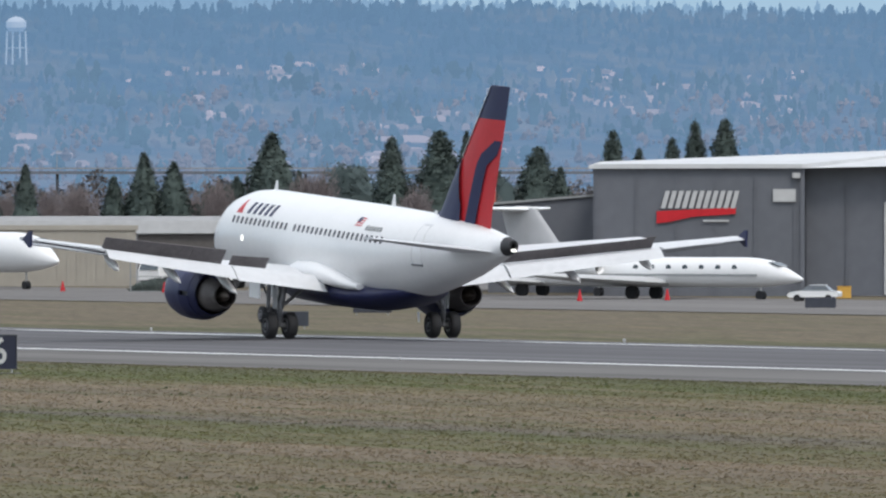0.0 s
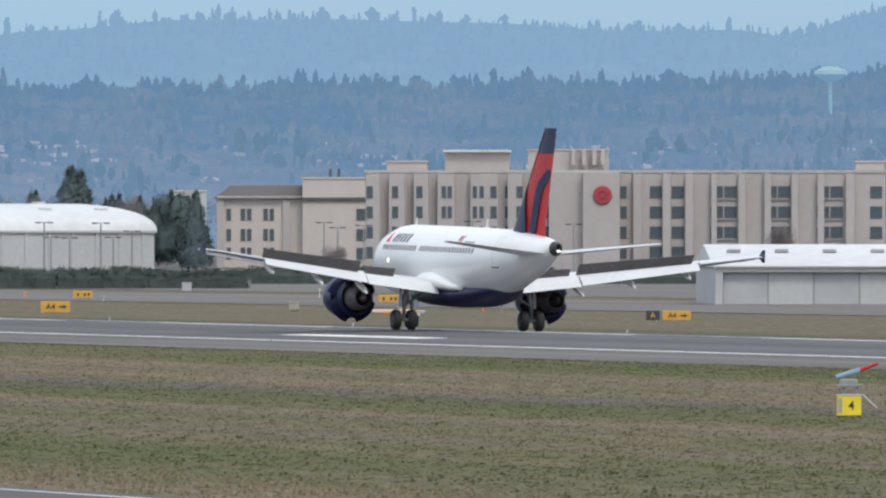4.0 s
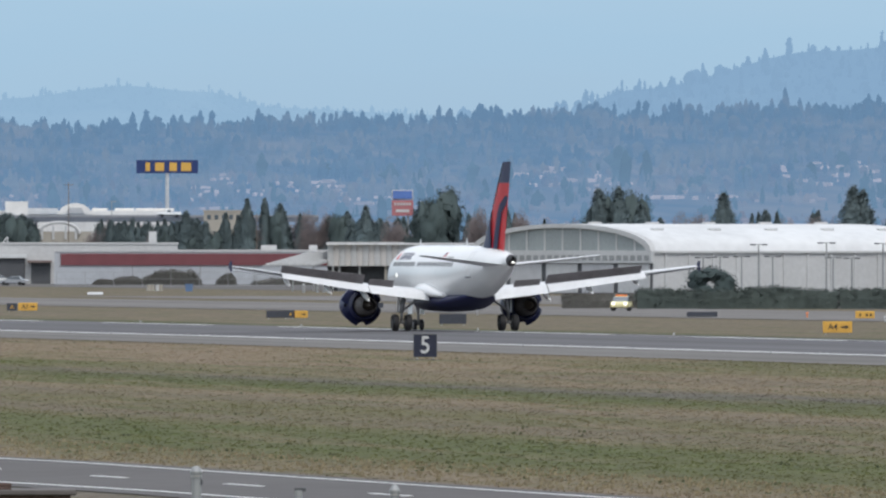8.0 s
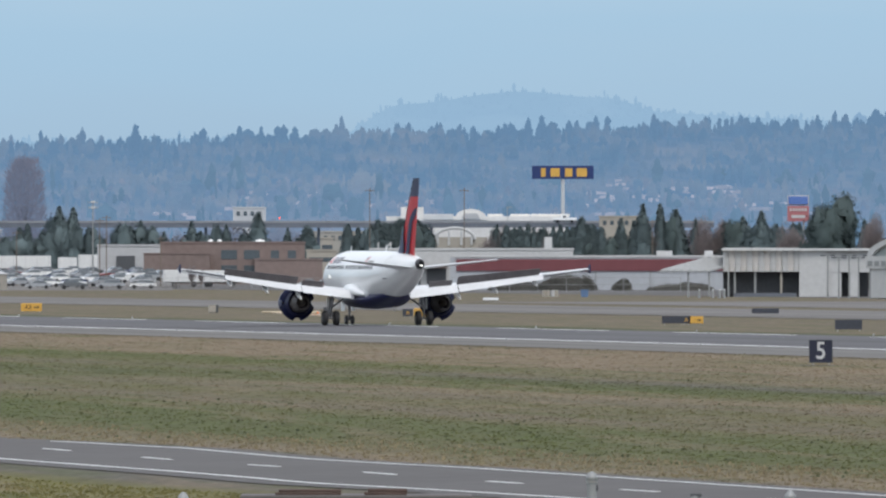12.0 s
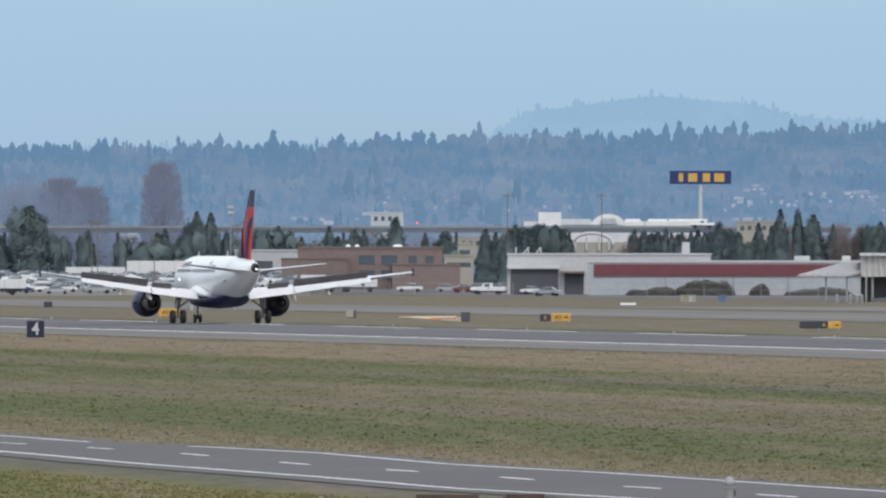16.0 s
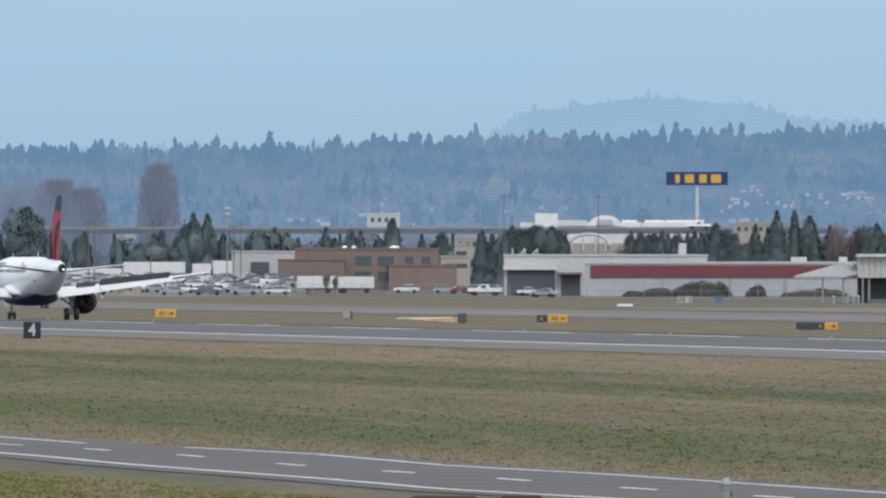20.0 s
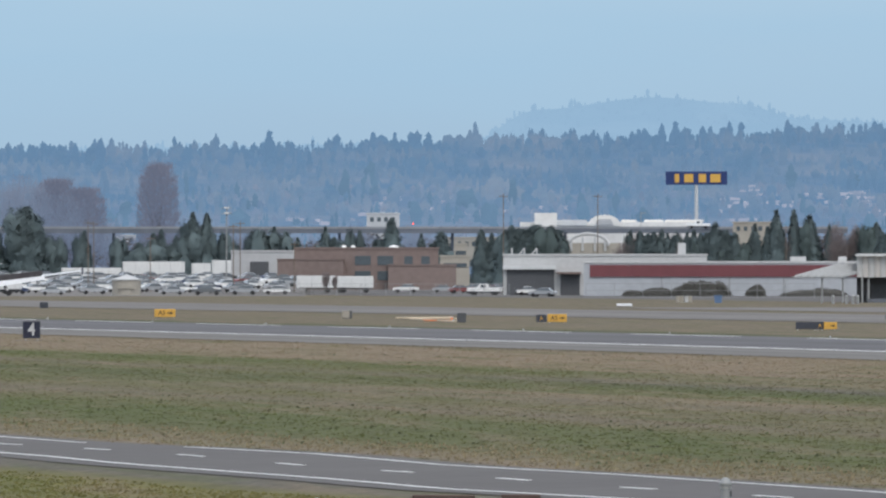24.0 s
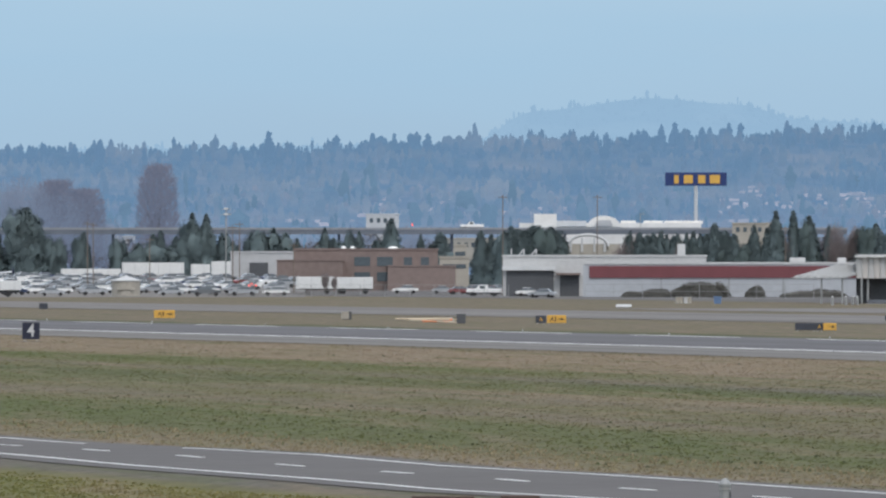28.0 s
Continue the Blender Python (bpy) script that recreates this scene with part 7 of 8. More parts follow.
def plant(kind, b, v, half, d):
    """A tree at bearing b whose top stands at v; half: half its width, both as seen from the viewpoint."""
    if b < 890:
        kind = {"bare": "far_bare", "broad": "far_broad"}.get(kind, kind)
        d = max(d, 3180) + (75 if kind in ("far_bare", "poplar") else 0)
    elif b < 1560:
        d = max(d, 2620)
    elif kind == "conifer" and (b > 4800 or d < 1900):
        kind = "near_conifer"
    h = height(v, d)
    wide = span(0, half, d)
    base = {"conifer": .27, "near_conifer": .27, "broad": .42, "far_broad": .42, "bare": .36, "far_bare": .36, "poplar": .17}[kind]
    st = STOCK[kind][rt.randrange(len(STOCK[kind]))]
    k = wide / base * (1.5 if "conifer" in kind else 1.0)
    m = spot(b, d, turn=rt.uniform(0, 360)) @ Matrix.Diagonal((k, k, h, 1))
    if st.name not in first:
        first[st.name] = (st, m)  # set down once the others are copied
        return st
    return copy_thing(st, m)


for b, v, hw in ((5314, 378, 34), (5366, 394, 34), (5434, 436, 32), (5540, 342, 52), (5588, 410, 22), (5752, 349, 33), (5838, 338, 46), (5885, 340, 26), (5911, 325, 40), (6011, 367, 42), (6051, 403, 24), (5013, 425, 26), (5036, 432, 20),
                 (5104, 398, 24), (5260, 420, 22), (6144, 338, 32), (6190, 370, 24), (6249, 351, 27), (6289, 321, 28), (6342, 318, 38), (5478, 420, 25)):
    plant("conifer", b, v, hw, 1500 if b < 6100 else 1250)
for b, v, hw, d in ((5690, 396, 66, 1520), (5960, 420, 40, 1500), (5494, 515, 26, 1130), (4215, 437, 50, 1900), (4211, 445, 48, 1700), (2199, 494, 42, 1600), (42, 368, 42, 2300), (92, 408, 24, 2300), (350, 380, 30, 2400), (330, 400, 30, 2350),
                    (465, 405, 30, 2450), (500, 412, 25, 2450), (250, 425, 45, 2400), (300, 430, 40, 2400), (930, 405, 28, 2500), (960, 402, 28, 2500), (985, 412, 24, 2500), (1230, 425, 30, 2600), (1270, 422, 30, 2600), (1310, 430, 26, 2600),
                    (1434, 382, 24, 2250)):
    plant("broad", b, v, hw, d)
for b, v, hw, d in ((1707, 356, 44, 2200), (1690, 372, 40, 2200), (2010, 352, 42, 2300), (2050, 362, 35, 2300), (1985, 370, 30, 2300), (2640, 400, 45, 2200), (2665, 410, 35, 2150), (1540, 400, 30, 2300), (780, 440, 30, 2500), (2600, 395, 30, 2300)):
    plant("broad", b, v, hw, d)
for b, v, hw, d in ((4337, 352, 40, 2400), (4585, 377, 24, 2400), (4699, 440, 15, 2400), (4839, 362, 26, 2300), (4239, 438, 24, 2300), (2216, 361, 25, 2200), (2070, 381, 26, 2200), (2445, 349, 28, 2200), (2462, 356, 24, 2200), (2666, 394, 19, 2100),
                    (2290, 392, 16, 2250), (2310, 396, 13, 2250), (575, 402, 15, 2500), (692, 387, 22, 2450), (780, 410, 20, 2500), (868, 430, 13, 2500), (945, 398, 22, 2480), (920, 408, 20, 2480), (975, 400, 20, 2480), (1115, 409, 13, 2500), (1146, 414, 14, 2500)):
    plant("conifer", b, v, hw, d)
for b, v, hw, d in ((1373, 372, 19, 2300), (1404, 371, 13, 2300), (1432, 381, 21, 2300), (1583, 385, 22, 2250), (1995, 354, 24, 2260), (2030, 350, 22, 2260), (1830, 384, 20, 2250), (45, 366, 30, 2280), (340, 376, 18, 2400), (365, 378, 18, 2400),
                    (485, 402, 15, 2480), (445, 410, 15, 2480), (1195, 418, 14, 2550), (1260, 415, 18, 2550), (1550, 395, 20, 2300)):
    plant("conifer", b, v, hw, d)
for b, v, hw, d in ((4471, 402, 20, 2500), (4438, 420, 18, 2500), (4000, 440, 40, 1800), (4050, 430, 45, 1850), (4110, 425, 45, 1850), (3960, 420, 30, 1850), (3050, 470, 30, 1750), (3080, 480, 25, 1750), (2915, 490, 25, 1750), (3700, 450, 30, 1700), (1640, 392, 35, 2250),
                    (1780, 385, 30, 2250), (1860, 395, 35, 2250), (2160, 392, 35, 2200), (2380, 400, 30, 2200), (2540, 405, 40, 2200), (70, 300, 60, 2500), (130, 320, 55, 2500), (20, 310, 45, 2500), (180, 380, 40, 2500), (1100, 425, 25, 2450), (1480, 390, 30, 2350)):
    plant("bare", b, v, hw, d)
for b, v, hw, d in ((5200, 430, 40, 1450), (5440, 400, 40, 1450), (5610, 380, 50, 1480), (5790, 420, 45, 1480), (5900, 430, 40, 1450), (420, 400, 40, 2500), (740, 395, 40, 2700), (640, 400, 40, 2700)):
    plant("bare", b, v, hw, d)
for b, v, hw in ((577, 480, 9), (592, 484, 7)):
    st = STOCK["bare"][rt.randrange(3)]
    k = span(0, hw, 2560) / .36
    copy_thing(st, spot(b, 2560, turn=rt.uniform(0, 360)) @ Matrix.Diagonal((k, k, height(v, 2560), 1)))
for b, v, hw in ((279, 292, 38), (150, 335, 40), (100, 320, 44)):
    plant("poplar", b, v, hw, 2450)
for b0, b1, v, hw in ((893, 1002, 402, 15), (1132, 1206, 410, 14), (1215, 1316, 406, 15), (455, 500, 408, 14), (1560, 1640, 408, 16)):
    for k in range(int((b1 - b0) / 12)):
        plant("conifer", b0 + 12 * k, v + rt.uniform(-4, 8), hw + rt.uniform(-2, 4), 2480 + rt.uniform(0, 60))
for k in range(60):
    b = rt.uniform(1250, 2650)
    plant("conifer" if k % 3 else "bare", b, 398 + rt.uniform(-6, 14), rt.uniform(11, 20), rt.uniform(2350, 2500))
for k in range(45):
    b = rt.uniform(4830, 6150)
    plant(("conifer", "bare", "bare")[k % 3], b, rt.uniform(420, 450), rt.uniform(14, 26), rt.uniform(1650, 1900))
for k in range(110):
    b = rt.uniform(-100, 1300)
    b = b + 140 if 985 < b < 1105 else b
    plant(("conifer", "bare", "broad")[k % 3], b, rt.uniform(406, 436), rt.uniform(10, 18), rt.uniform(2550, 2800))

for st, m in first.values():
    st.matrix_basis = m


def hedge(b0, b1, d, v, label, wide=2.0, mt=HEDGE, n=2400, mound=False):
    rng = random.Random(int(b0))
    t = thing("hedge", spot((b0 + b1) / 2, d), label, "hedge")
    w, h = span(b0, b1, d), height(v, d)
    bm = bmesh.new()
    for i in range(n):
        x = rng.uniform(-w / 2, w / 2)
        top = h * (.86 + .2 * noise.noise((x * .15, b0, 0)))
        if mound:
            top *= math.sqrt(max(.02, 1 - (2 * x / w) ** 2)) * (.8 + .5 * noise.noise((x * .4, b0, 2)))
        z = max(.2, top) * (rng.random() ** .7)
        clump(bm, Vector((x, rng.uniform(-wide / 2, wide / 2), z)), h * (.11 if mound else .12), rng, 8)
    foliage("leaves", bm, mt, t, lambda p: Vector((.3 * math.sin(p.x * 1.7), p.y * 1.2 / wide, .25 + .5 * p.z / h)), .16, int(b0))
    core = bmesh.new()
    m = max(6, int(w / 1.5))
    rings = []
    for i in range(m + 1):
        x = (-.5 + i / m) * w * (.86 if mound else .985)
        top = h * (.78 + .2 * noise.noise((x * .15, b0, 0)))
        if mound:
            top *= .8 * math.sqrt(max(.05, 1 - (2 * x / w) ** 2))
        q = wide * .4
        rings.append([Vector((x, y, z)) for y, z in ((-q, -.02), (-q * 1.05, top * .6), (-q * .6, top), (q * .6, top), (q * 1.05, top * .6), (q, -.02))])
    part("inner_growth", loft(core, rings), mt, t)


hedge(2061, 2420, 1490, 528, "long dull green clipped hedge along the airfield edge")
hedge(2420, 2760, 1490, 529, "long dull green clipped hedge along the airfield edge")
hedge(2760, 3300, 1600, 528, "ragged green hedge before the beige hotel", n=3200)
hedge(3300, 3560, 1600, 537, "ragged green hedge before the beige hotel", n=1500)
DRYSHRUB = leafy(island_vary(mat("dull_shrub", (.135, .132, .122), .9, vary=.2), .15), .08)
for b0, b1, v in ((1130, 1190, 506), (1186, 1290, 488), (1320, 1352, 500), (1380, 1500, 508), (1100, 1140, 512)):
    hedge(b0, b1, 2370, v, "dull brown-green shrubs before the warehouse", 2.5, DRYSHRUB, 1300, True)
hedge(1930, 2062, 1500, 538, "low brown bushes at the end of the hedge", 2.0, DRYSHRUB, 1100)
hedge(5289, 5376, 1000, 592, "dark rounded bush before the ribbed wall", 2.0, HEDGE, 900, True)


THICKET = island_vary(mat("leafless_thicket", (.118, .108, .108), .95, vary=.3, big=.05, fine=.6), .25)


def thicket(b0, b1, d, v, label, n):
    """A belt of leafless scrub and small trees with a ragged top, too dense to tell apart."""
    rng = random.Random(int(b0 + d))
    t = thing("thicket", spot((b0 + b1) / 2, d), label, "scrub", "", "stuff")
    w, h = span(b0, b1, d), height(v, d)
    bm = bmesh.new()
    for _ in range(n):
        x = rng.uniform(-w / 2, w / 2)
        top = h * (.78 + .35 * noise.noise((x * .12, b0, 0)) + .2 * noise.noise((x * .5, b0, 4)))
        clump(bm, Vector((x, rng.uniform(-3, 3), rng.uniform(.2, max(.5, top)))), h * .10, rng, 9)
    foliage("brush", bm, THICKET, t, lambda p: Vector((.3 * math.sin(p.x), p.y * .3, .3 + .4 * p.z / h)), .3, int(b0), "stuff")


thicket(-400, 420, 3255, 416, "brown leafless scrub under the elevated road", 2600)
thicket(368, 560, 2395, 514, "low leafless scrub along the edge of the car park", 420)
thicket(560, 800, 2395, 518, "low leafless scrub along the edge of the car park", 420)
thicket(420, 960, 3255, 413, "brown leafless scrub under the elevated road", 2000)
thicket(1280, 1580, 3000, 428, "brown leafless scrub among the conifers", 1200)
thicket(1580, 2680, 2560, 420, "brown leafless scrub behind the hangars", 3200)
thicket(4840, 6150, 2860, 418, "brown leafless scrub under the elevated road", 3600)

# ---- far hills ----
NEAR = [(-600, 291), (0, 279), (500, 271), (1000, 257), (1568, 247), (2000, 235), (2400, 221), (3000, 215), (3600, 209), (4230, 185), (4700, 151), (5000, 137), (5700, 128), (6300, 141), (7300, 155)]
FAR = [(-600, 274), (820, 256), (950, 194), (1155, 172), (1300, 184), (1420, 212), (1880, 231), (2061, 181), (2391, 111), (2670, 91), (2986, 93), (3629, 113), (3706, 123), (3856, 79), (4200, 53), (4800, 63), (5400, 99), (6200, 127), (7300, 149)]
D0, D1 = 3350, 4150


def along(tab, b):
    for (a, p), (c, q) in zip(tab, tab[1:]):
        if a <= b <= c:
            k = (b - a) / (c - a)
            k = k * k * (3 - 2 * k)
            return p + (q - p) * k
    return tab[-1][1]


def slope(tab, b, d, d0, d1):
    k = (d - d0) / (d1 - d0)
    top = EYE + (LEVEL - along(tab, b)) * d1 / B
    return FARGROUND + top * max(0, k) ** .9 + 1.1 * k * noise.noise((b * .004, d * .006, 0))


def range_of_hills(name, tab, d0, d1, material, label, b0=-600, b1=7301):
    bm = bmesh.new()
    rows = []
    for b in range(b0, b1, 25):
        a = (b + ZERO) / B
        rows.append([bm.verts.new((d * math.sin(a), d * math.cos(a), slope(tab, b, d, d0, d1))) for d in np.linspace(d0, d1, 12)])
    for p, q in zip(rows, rows[1:]):
        for i in range(11):
            bm.faces.new((p[i], q[i], q[i + 1], p[i + 1]))
    ob = new(name, mesh(name, bm, material, True))
    return tagged(ob, label, "hill", kind="structure")


# Haze colour that distant materials carry as glow.
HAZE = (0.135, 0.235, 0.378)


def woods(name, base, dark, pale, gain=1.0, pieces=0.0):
    """A distant wooded slope with haze put into its glow, paler low down: dark firs above and in groves, paler leafless
    woods between them.
    """
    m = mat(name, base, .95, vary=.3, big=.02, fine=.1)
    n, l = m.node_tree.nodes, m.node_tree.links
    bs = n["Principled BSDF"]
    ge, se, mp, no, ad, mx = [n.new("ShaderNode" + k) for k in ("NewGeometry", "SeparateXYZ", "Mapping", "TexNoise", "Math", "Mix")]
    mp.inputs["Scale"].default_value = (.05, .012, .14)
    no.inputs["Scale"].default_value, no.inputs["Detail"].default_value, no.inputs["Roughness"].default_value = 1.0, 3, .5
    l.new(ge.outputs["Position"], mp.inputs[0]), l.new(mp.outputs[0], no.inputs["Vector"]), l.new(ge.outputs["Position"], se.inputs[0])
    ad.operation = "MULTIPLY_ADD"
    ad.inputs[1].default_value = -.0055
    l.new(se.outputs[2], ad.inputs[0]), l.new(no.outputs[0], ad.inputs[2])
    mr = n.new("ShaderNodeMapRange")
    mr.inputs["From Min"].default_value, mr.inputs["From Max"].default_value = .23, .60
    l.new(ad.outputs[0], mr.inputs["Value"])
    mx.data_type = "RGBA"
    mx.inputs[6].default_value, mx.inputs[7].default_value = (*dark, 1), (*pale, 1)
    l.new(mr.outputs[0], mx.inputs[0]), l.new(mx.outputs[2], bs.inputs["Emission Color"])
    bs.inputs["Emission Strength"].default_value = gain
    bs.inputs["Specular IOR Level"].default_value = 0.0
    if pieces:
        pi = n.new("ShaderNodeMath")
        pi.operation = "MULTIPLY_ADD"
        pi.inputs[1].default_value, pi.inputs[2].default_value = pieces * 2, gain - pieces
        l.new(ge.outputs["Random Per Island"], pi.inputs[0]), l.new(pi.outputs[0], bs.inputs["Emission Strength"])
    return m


# Haze colours for the glow of each hill and its trees.
FIRHAZE, WOODHAZE = (0.136, 0.243, 0.398), (0.216, 0.294, 0.420)
HILL = woods("wooded_hill", (0.006, 0.008, 0.008), FIRHAZE, WOODHAZE, .99)
FIRS = woods("distant_firs", (0.006, 0.012, 0.010), FIRHAZE, WOODHAZE, .965, .03)
BAREWOOD = woods("distant_bare_trees", (0.018, 0.010, 0.007), FIRHAZE, WOODHAZE, .98, .05)
GROVEHAZE = (0.130, 0.224, 0.348)
GROVEFIRS = woods("distant_grove_firs", (0.006, 0.012, 0.010), GROVEHAZE, tuple(c * 1.15 for c in GROVEHAZE), .97, .035)
MIDHAZE, MIDPALEHAZE = (0.238, 0.388, 0.575), (0.272, 0.425, 0.605)
HILLMID = woods("far_wooded_hill", (0.008, 0.012, 0.012), MIDHAZE, MIDPALEHAZE, .99)
FIRSMID = woods("far_firs", (0.008, 0.012, 0.012), MIDHAZE, MIDPALEHAZE, .97, .02)
FARHAZE, FARPALEHAZE = (0.292, 0.458, 0.640), (0.318, 0.484, 0.662)
HILLFAR = woods("farthest_wooded_hill", (0.008, 0.012, 0.012), FARHAZE, FARPALEHAZE, .99)
FIRSFAR = woods("farthest_firs", (0.008, 0.012, 0.012), FARHAZE, FARPALEHAZE, .985, .012)
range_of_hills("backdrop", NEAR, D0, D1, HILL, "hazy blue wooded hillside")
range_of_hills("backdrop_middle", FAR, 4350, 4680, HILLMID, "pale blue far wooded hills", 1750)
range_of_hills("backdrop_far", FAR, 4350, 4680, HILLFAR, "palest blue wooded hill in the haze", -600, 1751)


def forest(name, tab, d0, d1, count, sizes, material, label, seed, pick, flat=.3, bs=(-550, 7250), groves=None):
    """Many small ragged trees on a hillside, joined into one; flat: the share of round-topped ones, groves: keep to such patches."""
    rng = random.Random(seed)
    vs, fs = [], []
    for _ in range(count):
        b = rng.uniform(*bs)
        k = pick(rng)
        d = d0 + (d1 - d0) * k
        if groves is not None and noise.noise((b * .008, d * .012, seed)) < groves:
            continue
        a = (b + ZERO) / B
        x, y, z = d * math.sin(a), d * math.cos(a), slope(tab, b, d, d0, d1) - .3
        h = (sizes[0] + (sizes[1] - sizes[0]) * rng.random() ** 3.2) * (1 + .45 * noise.noise((b * .02, d * .01, seed)) + .35 * noise.noise((b * .09, d * .03, seed)))
        if rng.random() < flat:
            h *= .8
            r = h * rng.uniform(.28, .46)
            lev = ((.0, .6), (.25, .95), (.5, 1.0), (.72, .85), (.88, .55), (1.0, .22))
        else:
            r = h * rng.uniform(.12, .23)
            lev = ((0, .85), (.22, 1.0), (.42, .95), (.6, .88), (.78, .72), (.9, .52), (1.0, .2))
        n = 7
        base = len(vs)
        lean = rng.uniform(-.12, .12)
        for q, w in lev:
            w *= rng.uniform(.7, 1.3)
            for i in range(n):
                t = 6.283 * i / n + b
                j = rng.uniform(.55, 1.4)
                vs.append((x + r * (w * j * math.cos(t) + lean * q), y + r * w * j * math.sin(t), z + h * (q + rng.uniform(-.07, .07) * (q > .05))))
        for g in range(len(lev) - 1):
            for i in range(n):
                p, q2 = base + g * n + i, base + g * n + (i + 1) % n
                fs.append((p, q2, q2 + n, p + n))
        fs.append(tuple(base + (len(lev) - 1) * n + i for i in range(n)))
    me = bpy.data.meshes.new(name)
    me.from_pydata(vs, [], fs)
    me.materials.append(material)
    return tagged(new(name, me), label, "forest", kind="stuff")


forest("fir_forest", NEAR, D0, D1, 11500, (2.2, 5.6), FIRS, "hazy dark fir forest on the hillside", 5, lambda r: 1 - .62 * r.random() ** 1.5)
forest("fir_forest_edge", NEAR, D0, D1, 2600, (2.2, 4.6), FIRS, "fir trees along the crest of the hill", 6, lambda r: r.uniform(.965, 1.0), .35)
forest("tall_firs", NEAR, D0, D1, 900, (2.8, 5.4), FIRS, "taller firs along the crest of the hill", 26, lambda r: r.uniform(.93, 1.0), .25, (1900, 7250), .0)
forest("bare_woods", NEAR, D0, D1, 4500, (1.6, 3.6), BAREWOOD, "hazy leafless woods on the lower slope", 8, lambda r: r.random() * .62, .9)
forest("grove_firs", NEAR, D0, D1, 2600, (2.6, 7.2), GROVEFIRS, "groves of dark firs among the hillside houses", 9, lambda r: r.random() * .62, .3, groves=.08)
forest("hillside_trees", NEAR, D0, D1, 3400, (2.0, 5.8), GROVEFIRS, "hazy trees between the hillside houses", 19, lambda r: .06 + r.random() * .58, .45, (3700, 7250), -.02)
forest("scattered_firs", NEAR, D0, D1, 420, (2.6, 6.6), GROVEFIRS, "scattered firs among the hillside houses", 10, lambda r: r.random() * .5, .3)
# Brown woods with haze put in as blue glow.
VALLEYWOOD = island_vary(mat("valley_bare_trees_haze", (0.088, 0.064, 0.060), .95, vary=.3, big=.02, fine=.1, glow=(*HAZE, .72)), .14)
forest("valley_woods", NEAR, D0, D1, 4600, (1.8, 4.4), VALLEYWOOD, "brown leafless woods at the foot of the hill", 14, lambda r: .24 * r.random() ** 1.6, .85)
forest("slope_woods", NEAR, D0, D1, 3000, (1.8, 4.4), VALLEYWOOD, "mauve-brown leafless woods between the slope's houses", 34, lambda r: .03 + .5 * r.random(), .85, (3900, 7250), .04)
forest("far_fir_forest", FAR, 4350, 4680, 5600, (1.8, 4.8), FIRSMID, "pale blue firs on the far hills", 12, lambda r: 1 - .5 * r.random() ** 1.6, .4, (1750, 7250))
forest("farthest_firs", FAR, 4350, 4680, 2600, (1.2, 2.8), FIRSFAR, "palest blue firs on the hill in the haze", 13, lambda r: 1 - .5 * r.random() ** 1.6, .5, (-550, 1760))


def on_slope(b, v):
    """The distance at which the hillside stands at v on the bearing b."""
    for d in range(D0, D1, 5):
        if EYE + (LEVEL - v) * d / B <= slope(NEAR, b, d, D0, D1):
            return d
    return D1


# Both tower paints hold distance haze as glow.
TOWERPAINT = mat("hazed_white_paint", (.24, .235, .23), .7, vary=.1, glow=(*HAZE, 1.05))
TOWERGREEN = mat("hazed_pale_green_paint", (.13, .19, .14), .7, vary=.1, glow=(*HAZE, 1.0))


def water_tower(b, v0, tank, legs, material, label):
    d = on_slope(b, v0)
    def up(v):
        return EYE + (LEVEL - v) * d / B
    a, z0 = (b + ZERO) / B, up(v0) - .4
    t = thing("water_tower", pose(d * math.sin(a), d * math.cos(a), z0, 0, 0, -math.degrees(a)), label, "water tower")
    part("tank", lathe(bmesh.new(), [(up(v) - z0, w * d / B) for v, w in tank], pose(0, 0, 0, 90, 0, 0), 24, True), material, t, "", True)
    for x, w in legs:
        part("leg", tube(bmesh.new(), (x * d / B * 1.15, 0, 0), (x * d / B, 0, up(tank[0][0]) - z0 + .2), w * d / B, n=8), material, t)
    if len(legs) > 1:
        part("brace", boxed(0, 0, up((v0 + tank[0][0]) / 2) - z0, 36 * d / B, .2, .2), material, t)


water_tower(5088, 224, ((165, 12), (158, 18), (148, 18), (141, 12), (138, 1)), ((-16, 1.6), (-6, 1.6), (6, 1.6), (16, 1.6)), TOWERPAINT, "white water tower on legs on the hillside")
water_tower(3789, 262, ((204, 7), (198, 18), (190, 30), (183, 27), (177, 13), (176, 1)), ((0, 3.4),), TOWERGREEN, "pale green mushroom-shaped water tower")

# houses scattered on the slope, haze put into their paint as glow
PALE = island_vary(mat("hazed_house_paint", (.225, .172, .158), .8, vary=.1, glow=(*HAZE, .85)), .4)
WARMPALE = island_vary(mat("hazed_warm_house_paint", (.255, .180, .165), .8, vary=.1, glow=(*HAZE, .85)), .45)
rh = random.Random(21)
bm, warm = bmesh.new(), bmesh.new()
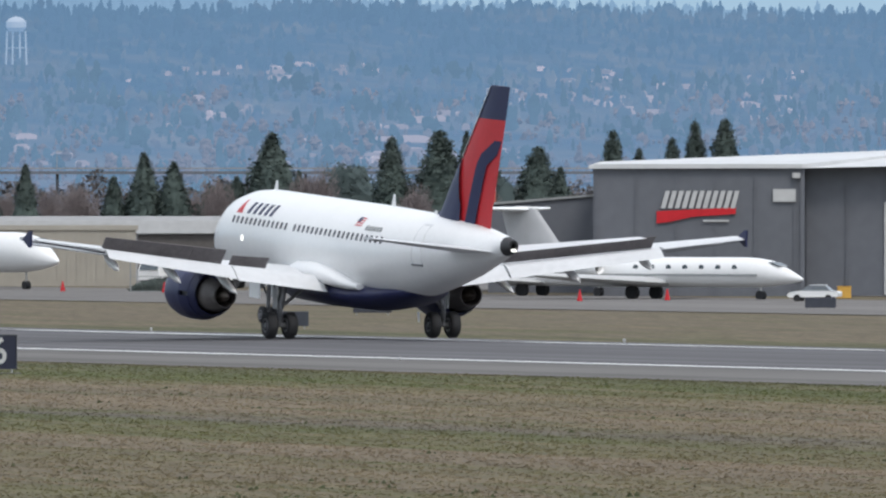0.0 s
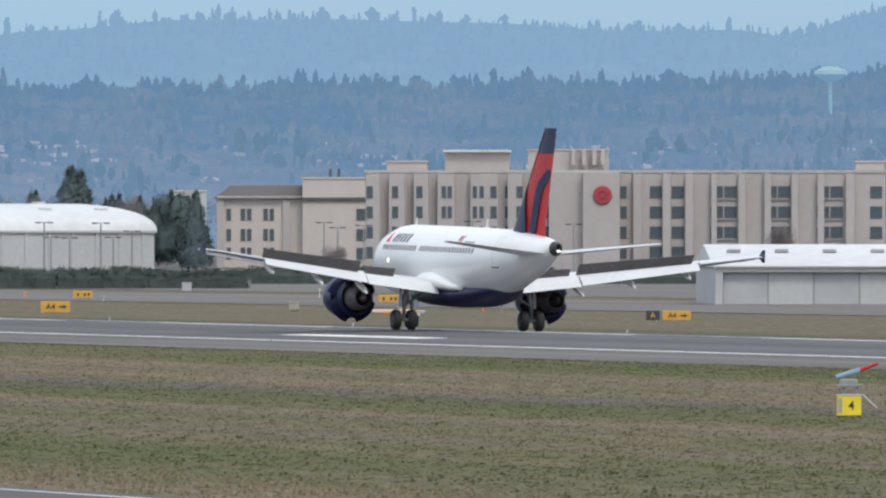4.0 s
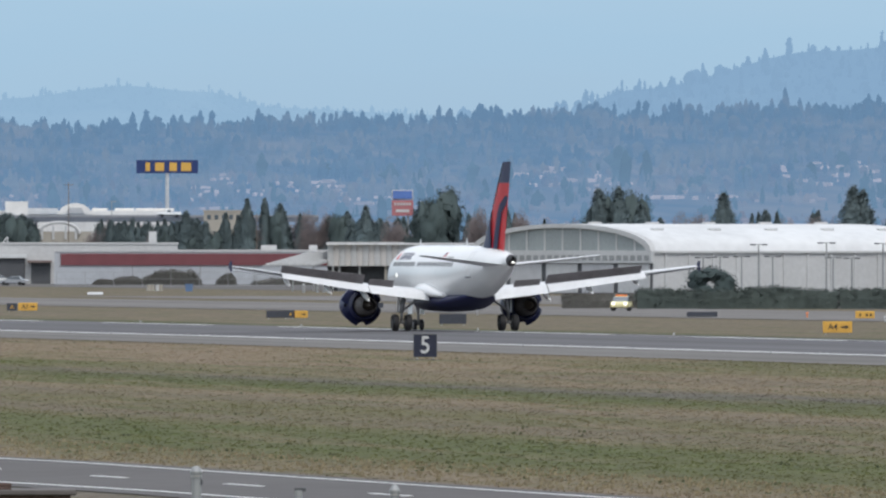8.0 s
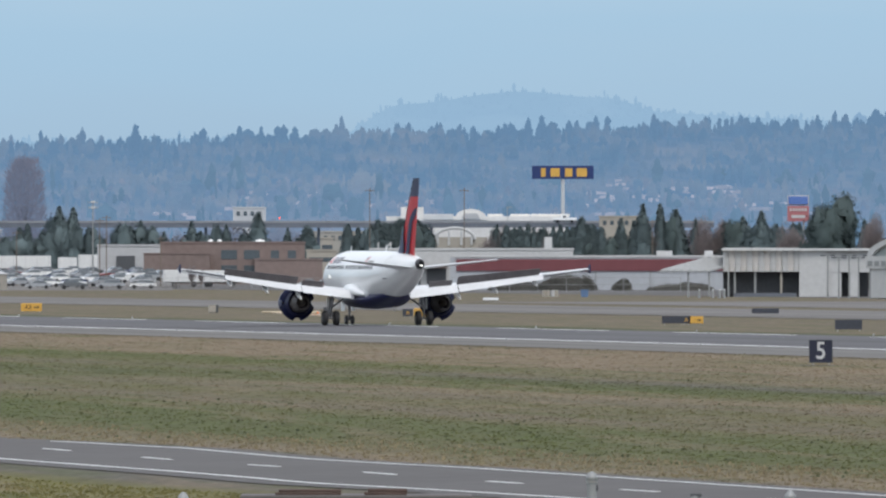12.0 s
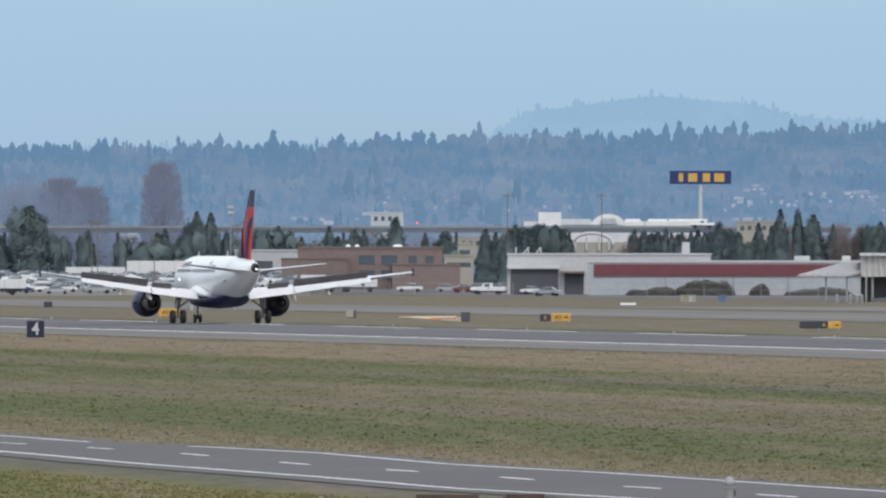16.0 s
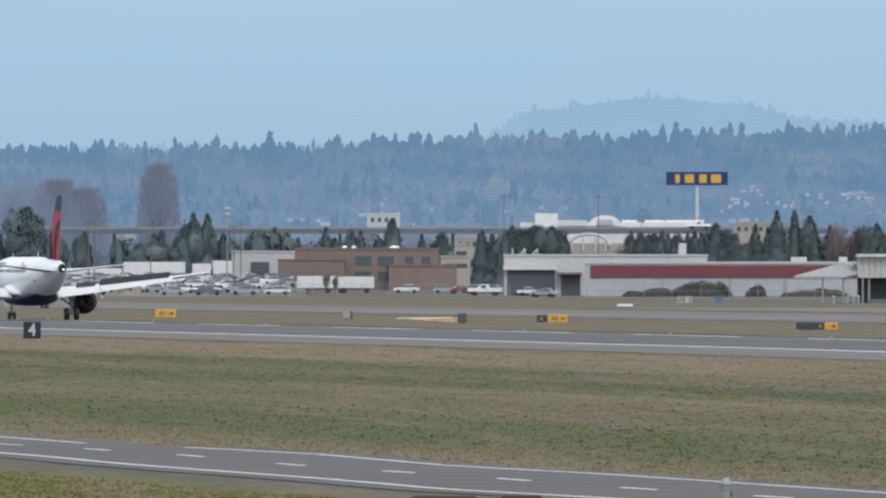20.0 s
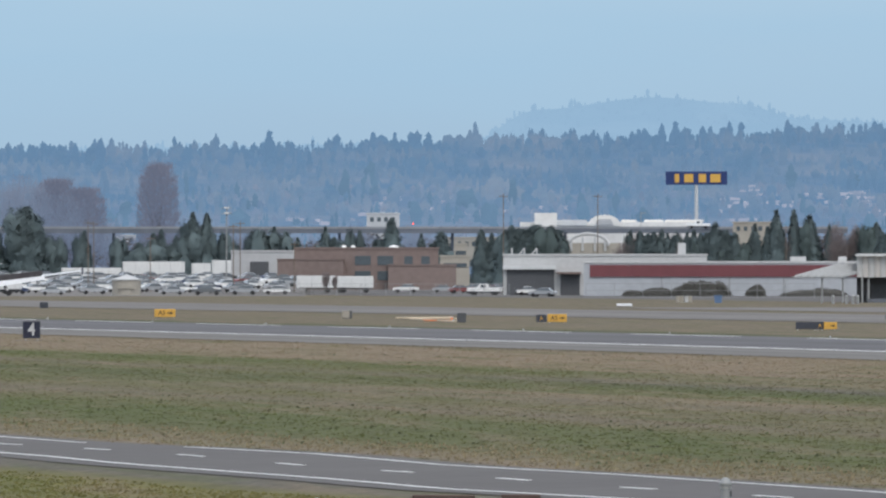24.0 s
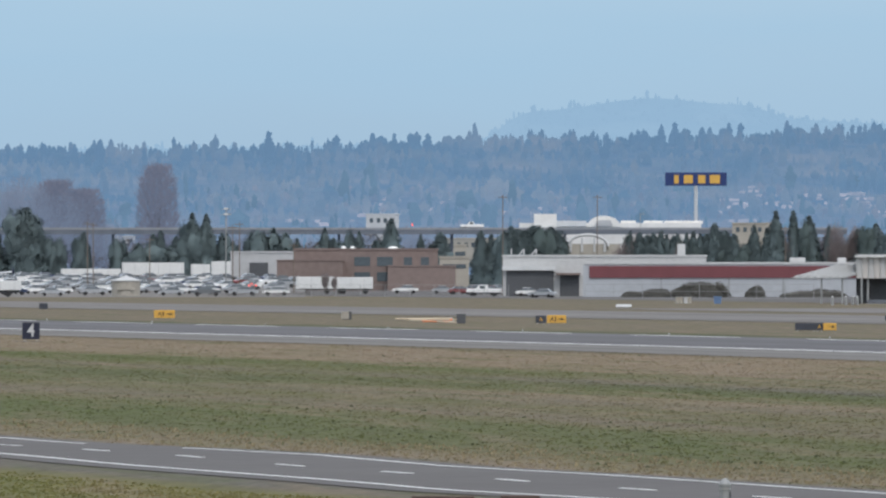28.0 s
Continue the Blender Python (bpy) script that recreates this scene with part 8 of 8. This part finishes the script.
for _ in range(1150):
    b = rh.choice((rh.uniform(3900, 6500), rh.uniform(3900, 6500), rh.uniform(1900, 4600), rh.uniform(500, 2600)))
    k = round(rh.uniform(.2, .66) / .03) * .03 + rh.gauss(0, .004) if b > 3800 else round(rh.uniform(.36, .60) / .03) * .03 + rh.gauss(0, .004)
    if noise.noise((b * .004, k * 5, 3)) < .06:
        continue
    d = D0 + (D1 - D0) * k
    m = spot(b, d / GROW, slope(NEAR, b, d, D0, D1) + .3, rh.uniform(-30, 30))
    w, hh = rh.uniform(.5, 6.5) * rh.random() + 1.0, rh.uniform(.3, .7)
    if b > 3900:
        w, hh = w * 1.25, hh * 1.3 + 1.1 * rh.random() ** 2
    prism(warm if b > 3900 else bm, [(-w / 2, -.4), (w / 2, -.4), (w / 2, hh * .6), (w * .2, hh), (-w * .3, hh), (-w / 2, hh * .6)], 0, 1.5, m)
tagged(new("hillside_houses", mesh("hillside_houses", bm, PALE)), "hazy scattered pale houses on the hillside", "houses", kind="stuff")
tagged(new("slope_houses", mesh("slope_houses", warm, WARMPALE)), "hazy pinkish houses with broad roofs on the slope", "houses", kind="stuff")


# ---- grass tufts ----
def tufts(name, count, x0, x1, material, seed, low, tall, wide, label, a0=.165, a1=.45, blades=2):
    """Short ragged tufts of turf strewn over the infield, joined into one."""
    rng = np.random.default_rng(seed)
    x = rng.uniform(x0, x1, count)
    y = x / np.tan(rng.uniform(a0, a1, count))
    x, y = np.repeat(x, blades) + rng.normal(0, wide, count * blades), np.repeat(y, blades) + rng.normal(0, wide, count * blades)
    n = len(x)
    g = -.02 - .2 * np.clip((1000 - y) / 380, 0, 1) * np.clip((x - 80) / 70, 0, 1)
    g += np.interp(y, [p for p, _ in FAR_EDGE], [q for _, q in FAR_EDGE]) * np.where(x > 83, np.clip((112 - x) / 18, 0, 1), 0)
    g += np.interp(y, [p for p, _ in NEAR_EDGE], [q for _, q in NEAR_EDGE]) * np.where(x < 83, np.clip((x - 66) / 11, 0, 1), 0)
    t, w = rng.uniform(-.7, .7, n), rng.uniform(.35, 1.0, n) * wide
    h = low + (tall - low) * rng.random(n) ** 2
    co, si = np.cos(t) * w, np.sin(t) * w
    a = np.stack([x - co, y - si, g - .03], 1)
    b = np.stack([x + co, y + si, g - .03], 1)
    k = rng.uniform(-.5, .5, n)
    c = np.stack([x + co * (k + .35), y + si * k, g + h], 1)
    d = np.stack([x + co * (k - .35), y + si * k, g + h * rng.uniform(.5, 1, n)], 1)
    vs = np.stack([a, b, c, d], 1).reshape(-1, 3)
    me = bpy.data.meshes.new(name)
    me.from_pydata(vs.tolist(), [], np.arange(4 * n).reshape(-1, 4).tolist())
    me.materials.append(material)
    tagged(new(name, me), label, "grass", kind="stuff")


TURF = ground_material("turf_blades", 1.22, .14)
DARKTURF = island_vary(mat("dark_clumps", (.066, .078, .036), .9, vary=.3), .3)
STRAW = island_vary(mat("dry_straw_blades", (.20, .165, .10), .9, vary=.3), .3)
tufts("grass_tufts", 105000, 94, 211, TURF, 3, .008, .048, .085, "short rough winter turf, green and straw-coloured")
tufts("low_turf", 42000, 94, 211, TURF, 8, .006, .035, .17, "low flattened winter turf")
tufts("dark_grass_clumps", 800, 98, 128, DARKTURF, 5, .02, .10, .10, "scattered darker clumps of grass", blades=3)
tufts("far_dark_clumps", 260, 140, 208, DARKTURF, 15, .02, .09, .12, "scattered darker clumps of grass", blades=3)
tufts("straw_tufts", 3600, 94.5, 103, STRAW, 16, .03, .13, .06, "dry pale grass along the road's verge", blades=3)
tufts("verge_grass", 14000, 60, 77, TURF, 6, .010, .07, .08, "rough grass on the road verge", .165, .25)


# ---- what moves ----
def motions():
    def turn(t):
        """The nose swings a little while it settles on the runway."""
        return max(0, min(1, (t - .2) / 1.8, (6.5 - t) / 1.8))
    run = [(0, 613.4, 3.0), (.5, 642, 2.9), (1, 669.8, 2.5), (1.5, 697.5, 2.2), (2, 725.3, 1.9), (3, 780.1, 1.3), (4, 834.1, .7), (4.5, 860.4, .4), (5.5, 911.5, .1),
           (6.5, 960.3, 0), (8, 1028.2, 0), (9.5, 1092.5, 0), (11, 1152.7, 0), (13, 1225.5, 0), (15.5, 1304, 0), (17, 1344.5, 0), (18.5, 1380.9, 0), (20, 1412.9, 0),
           (21.5, 1441.8, 0), (23, 1467.5, 0), (25, 1494.6, 0), (26.5, 1510, 0), (28, 1522, 0)]
    walk(plane, [(t, pose(246 + .1 * turn(t), y, .31 + dip(y), p, .8 * turn(t), .65 * turn(t))) for t, y, p in run])
    for ob, base in DOORS:
        walk(ob, [(t, base @ pose(0, 0, 0, a)) for t, a in ((0, 0), (.35, 0), (1.0, 50), (6, 50), (13.5, 50), (15.0, 0), (28, 0))])
    for ob, base in [(tug_truck, TUG0)] + [(c, TUG0 @ pose(-4.0 - 2.05 * i, 0, 0)) for i, c in enumerate(carts)]:
        walk(ob, [(t, base @ pose(x, 0, 0)) for t, x in ((0, 0), (1, 2.0), (2, 3.4), (3, 4.8), (6, 8.0), (28, 8.0))])
    walk(suv, [(t, Matrix.Translation((x, -.4 * x, 0)) @ SUV0) for t, x in ((0, -6), (7, -1.4), (8, 0), (9.5, 3.2), (12, 7), (20, 14), (28, 14))])

    walk(late_car, [(t, spot(b, 2562, lot(2562), turn=q)) for t, b, q in ((0, 428, -20), (25.4, 428, -20), (26.1, 431, 8), (26.6, 436, 50), (27.1, 438, 88), (28, 443, 100))])
    walk(van, [(t, spot(b, 3227, FARGROUND + height(407, 3225), 180)) for t, b in ((0, 1235), (25.05, 1235), (27.3, 930), (28, 835))])


motions()
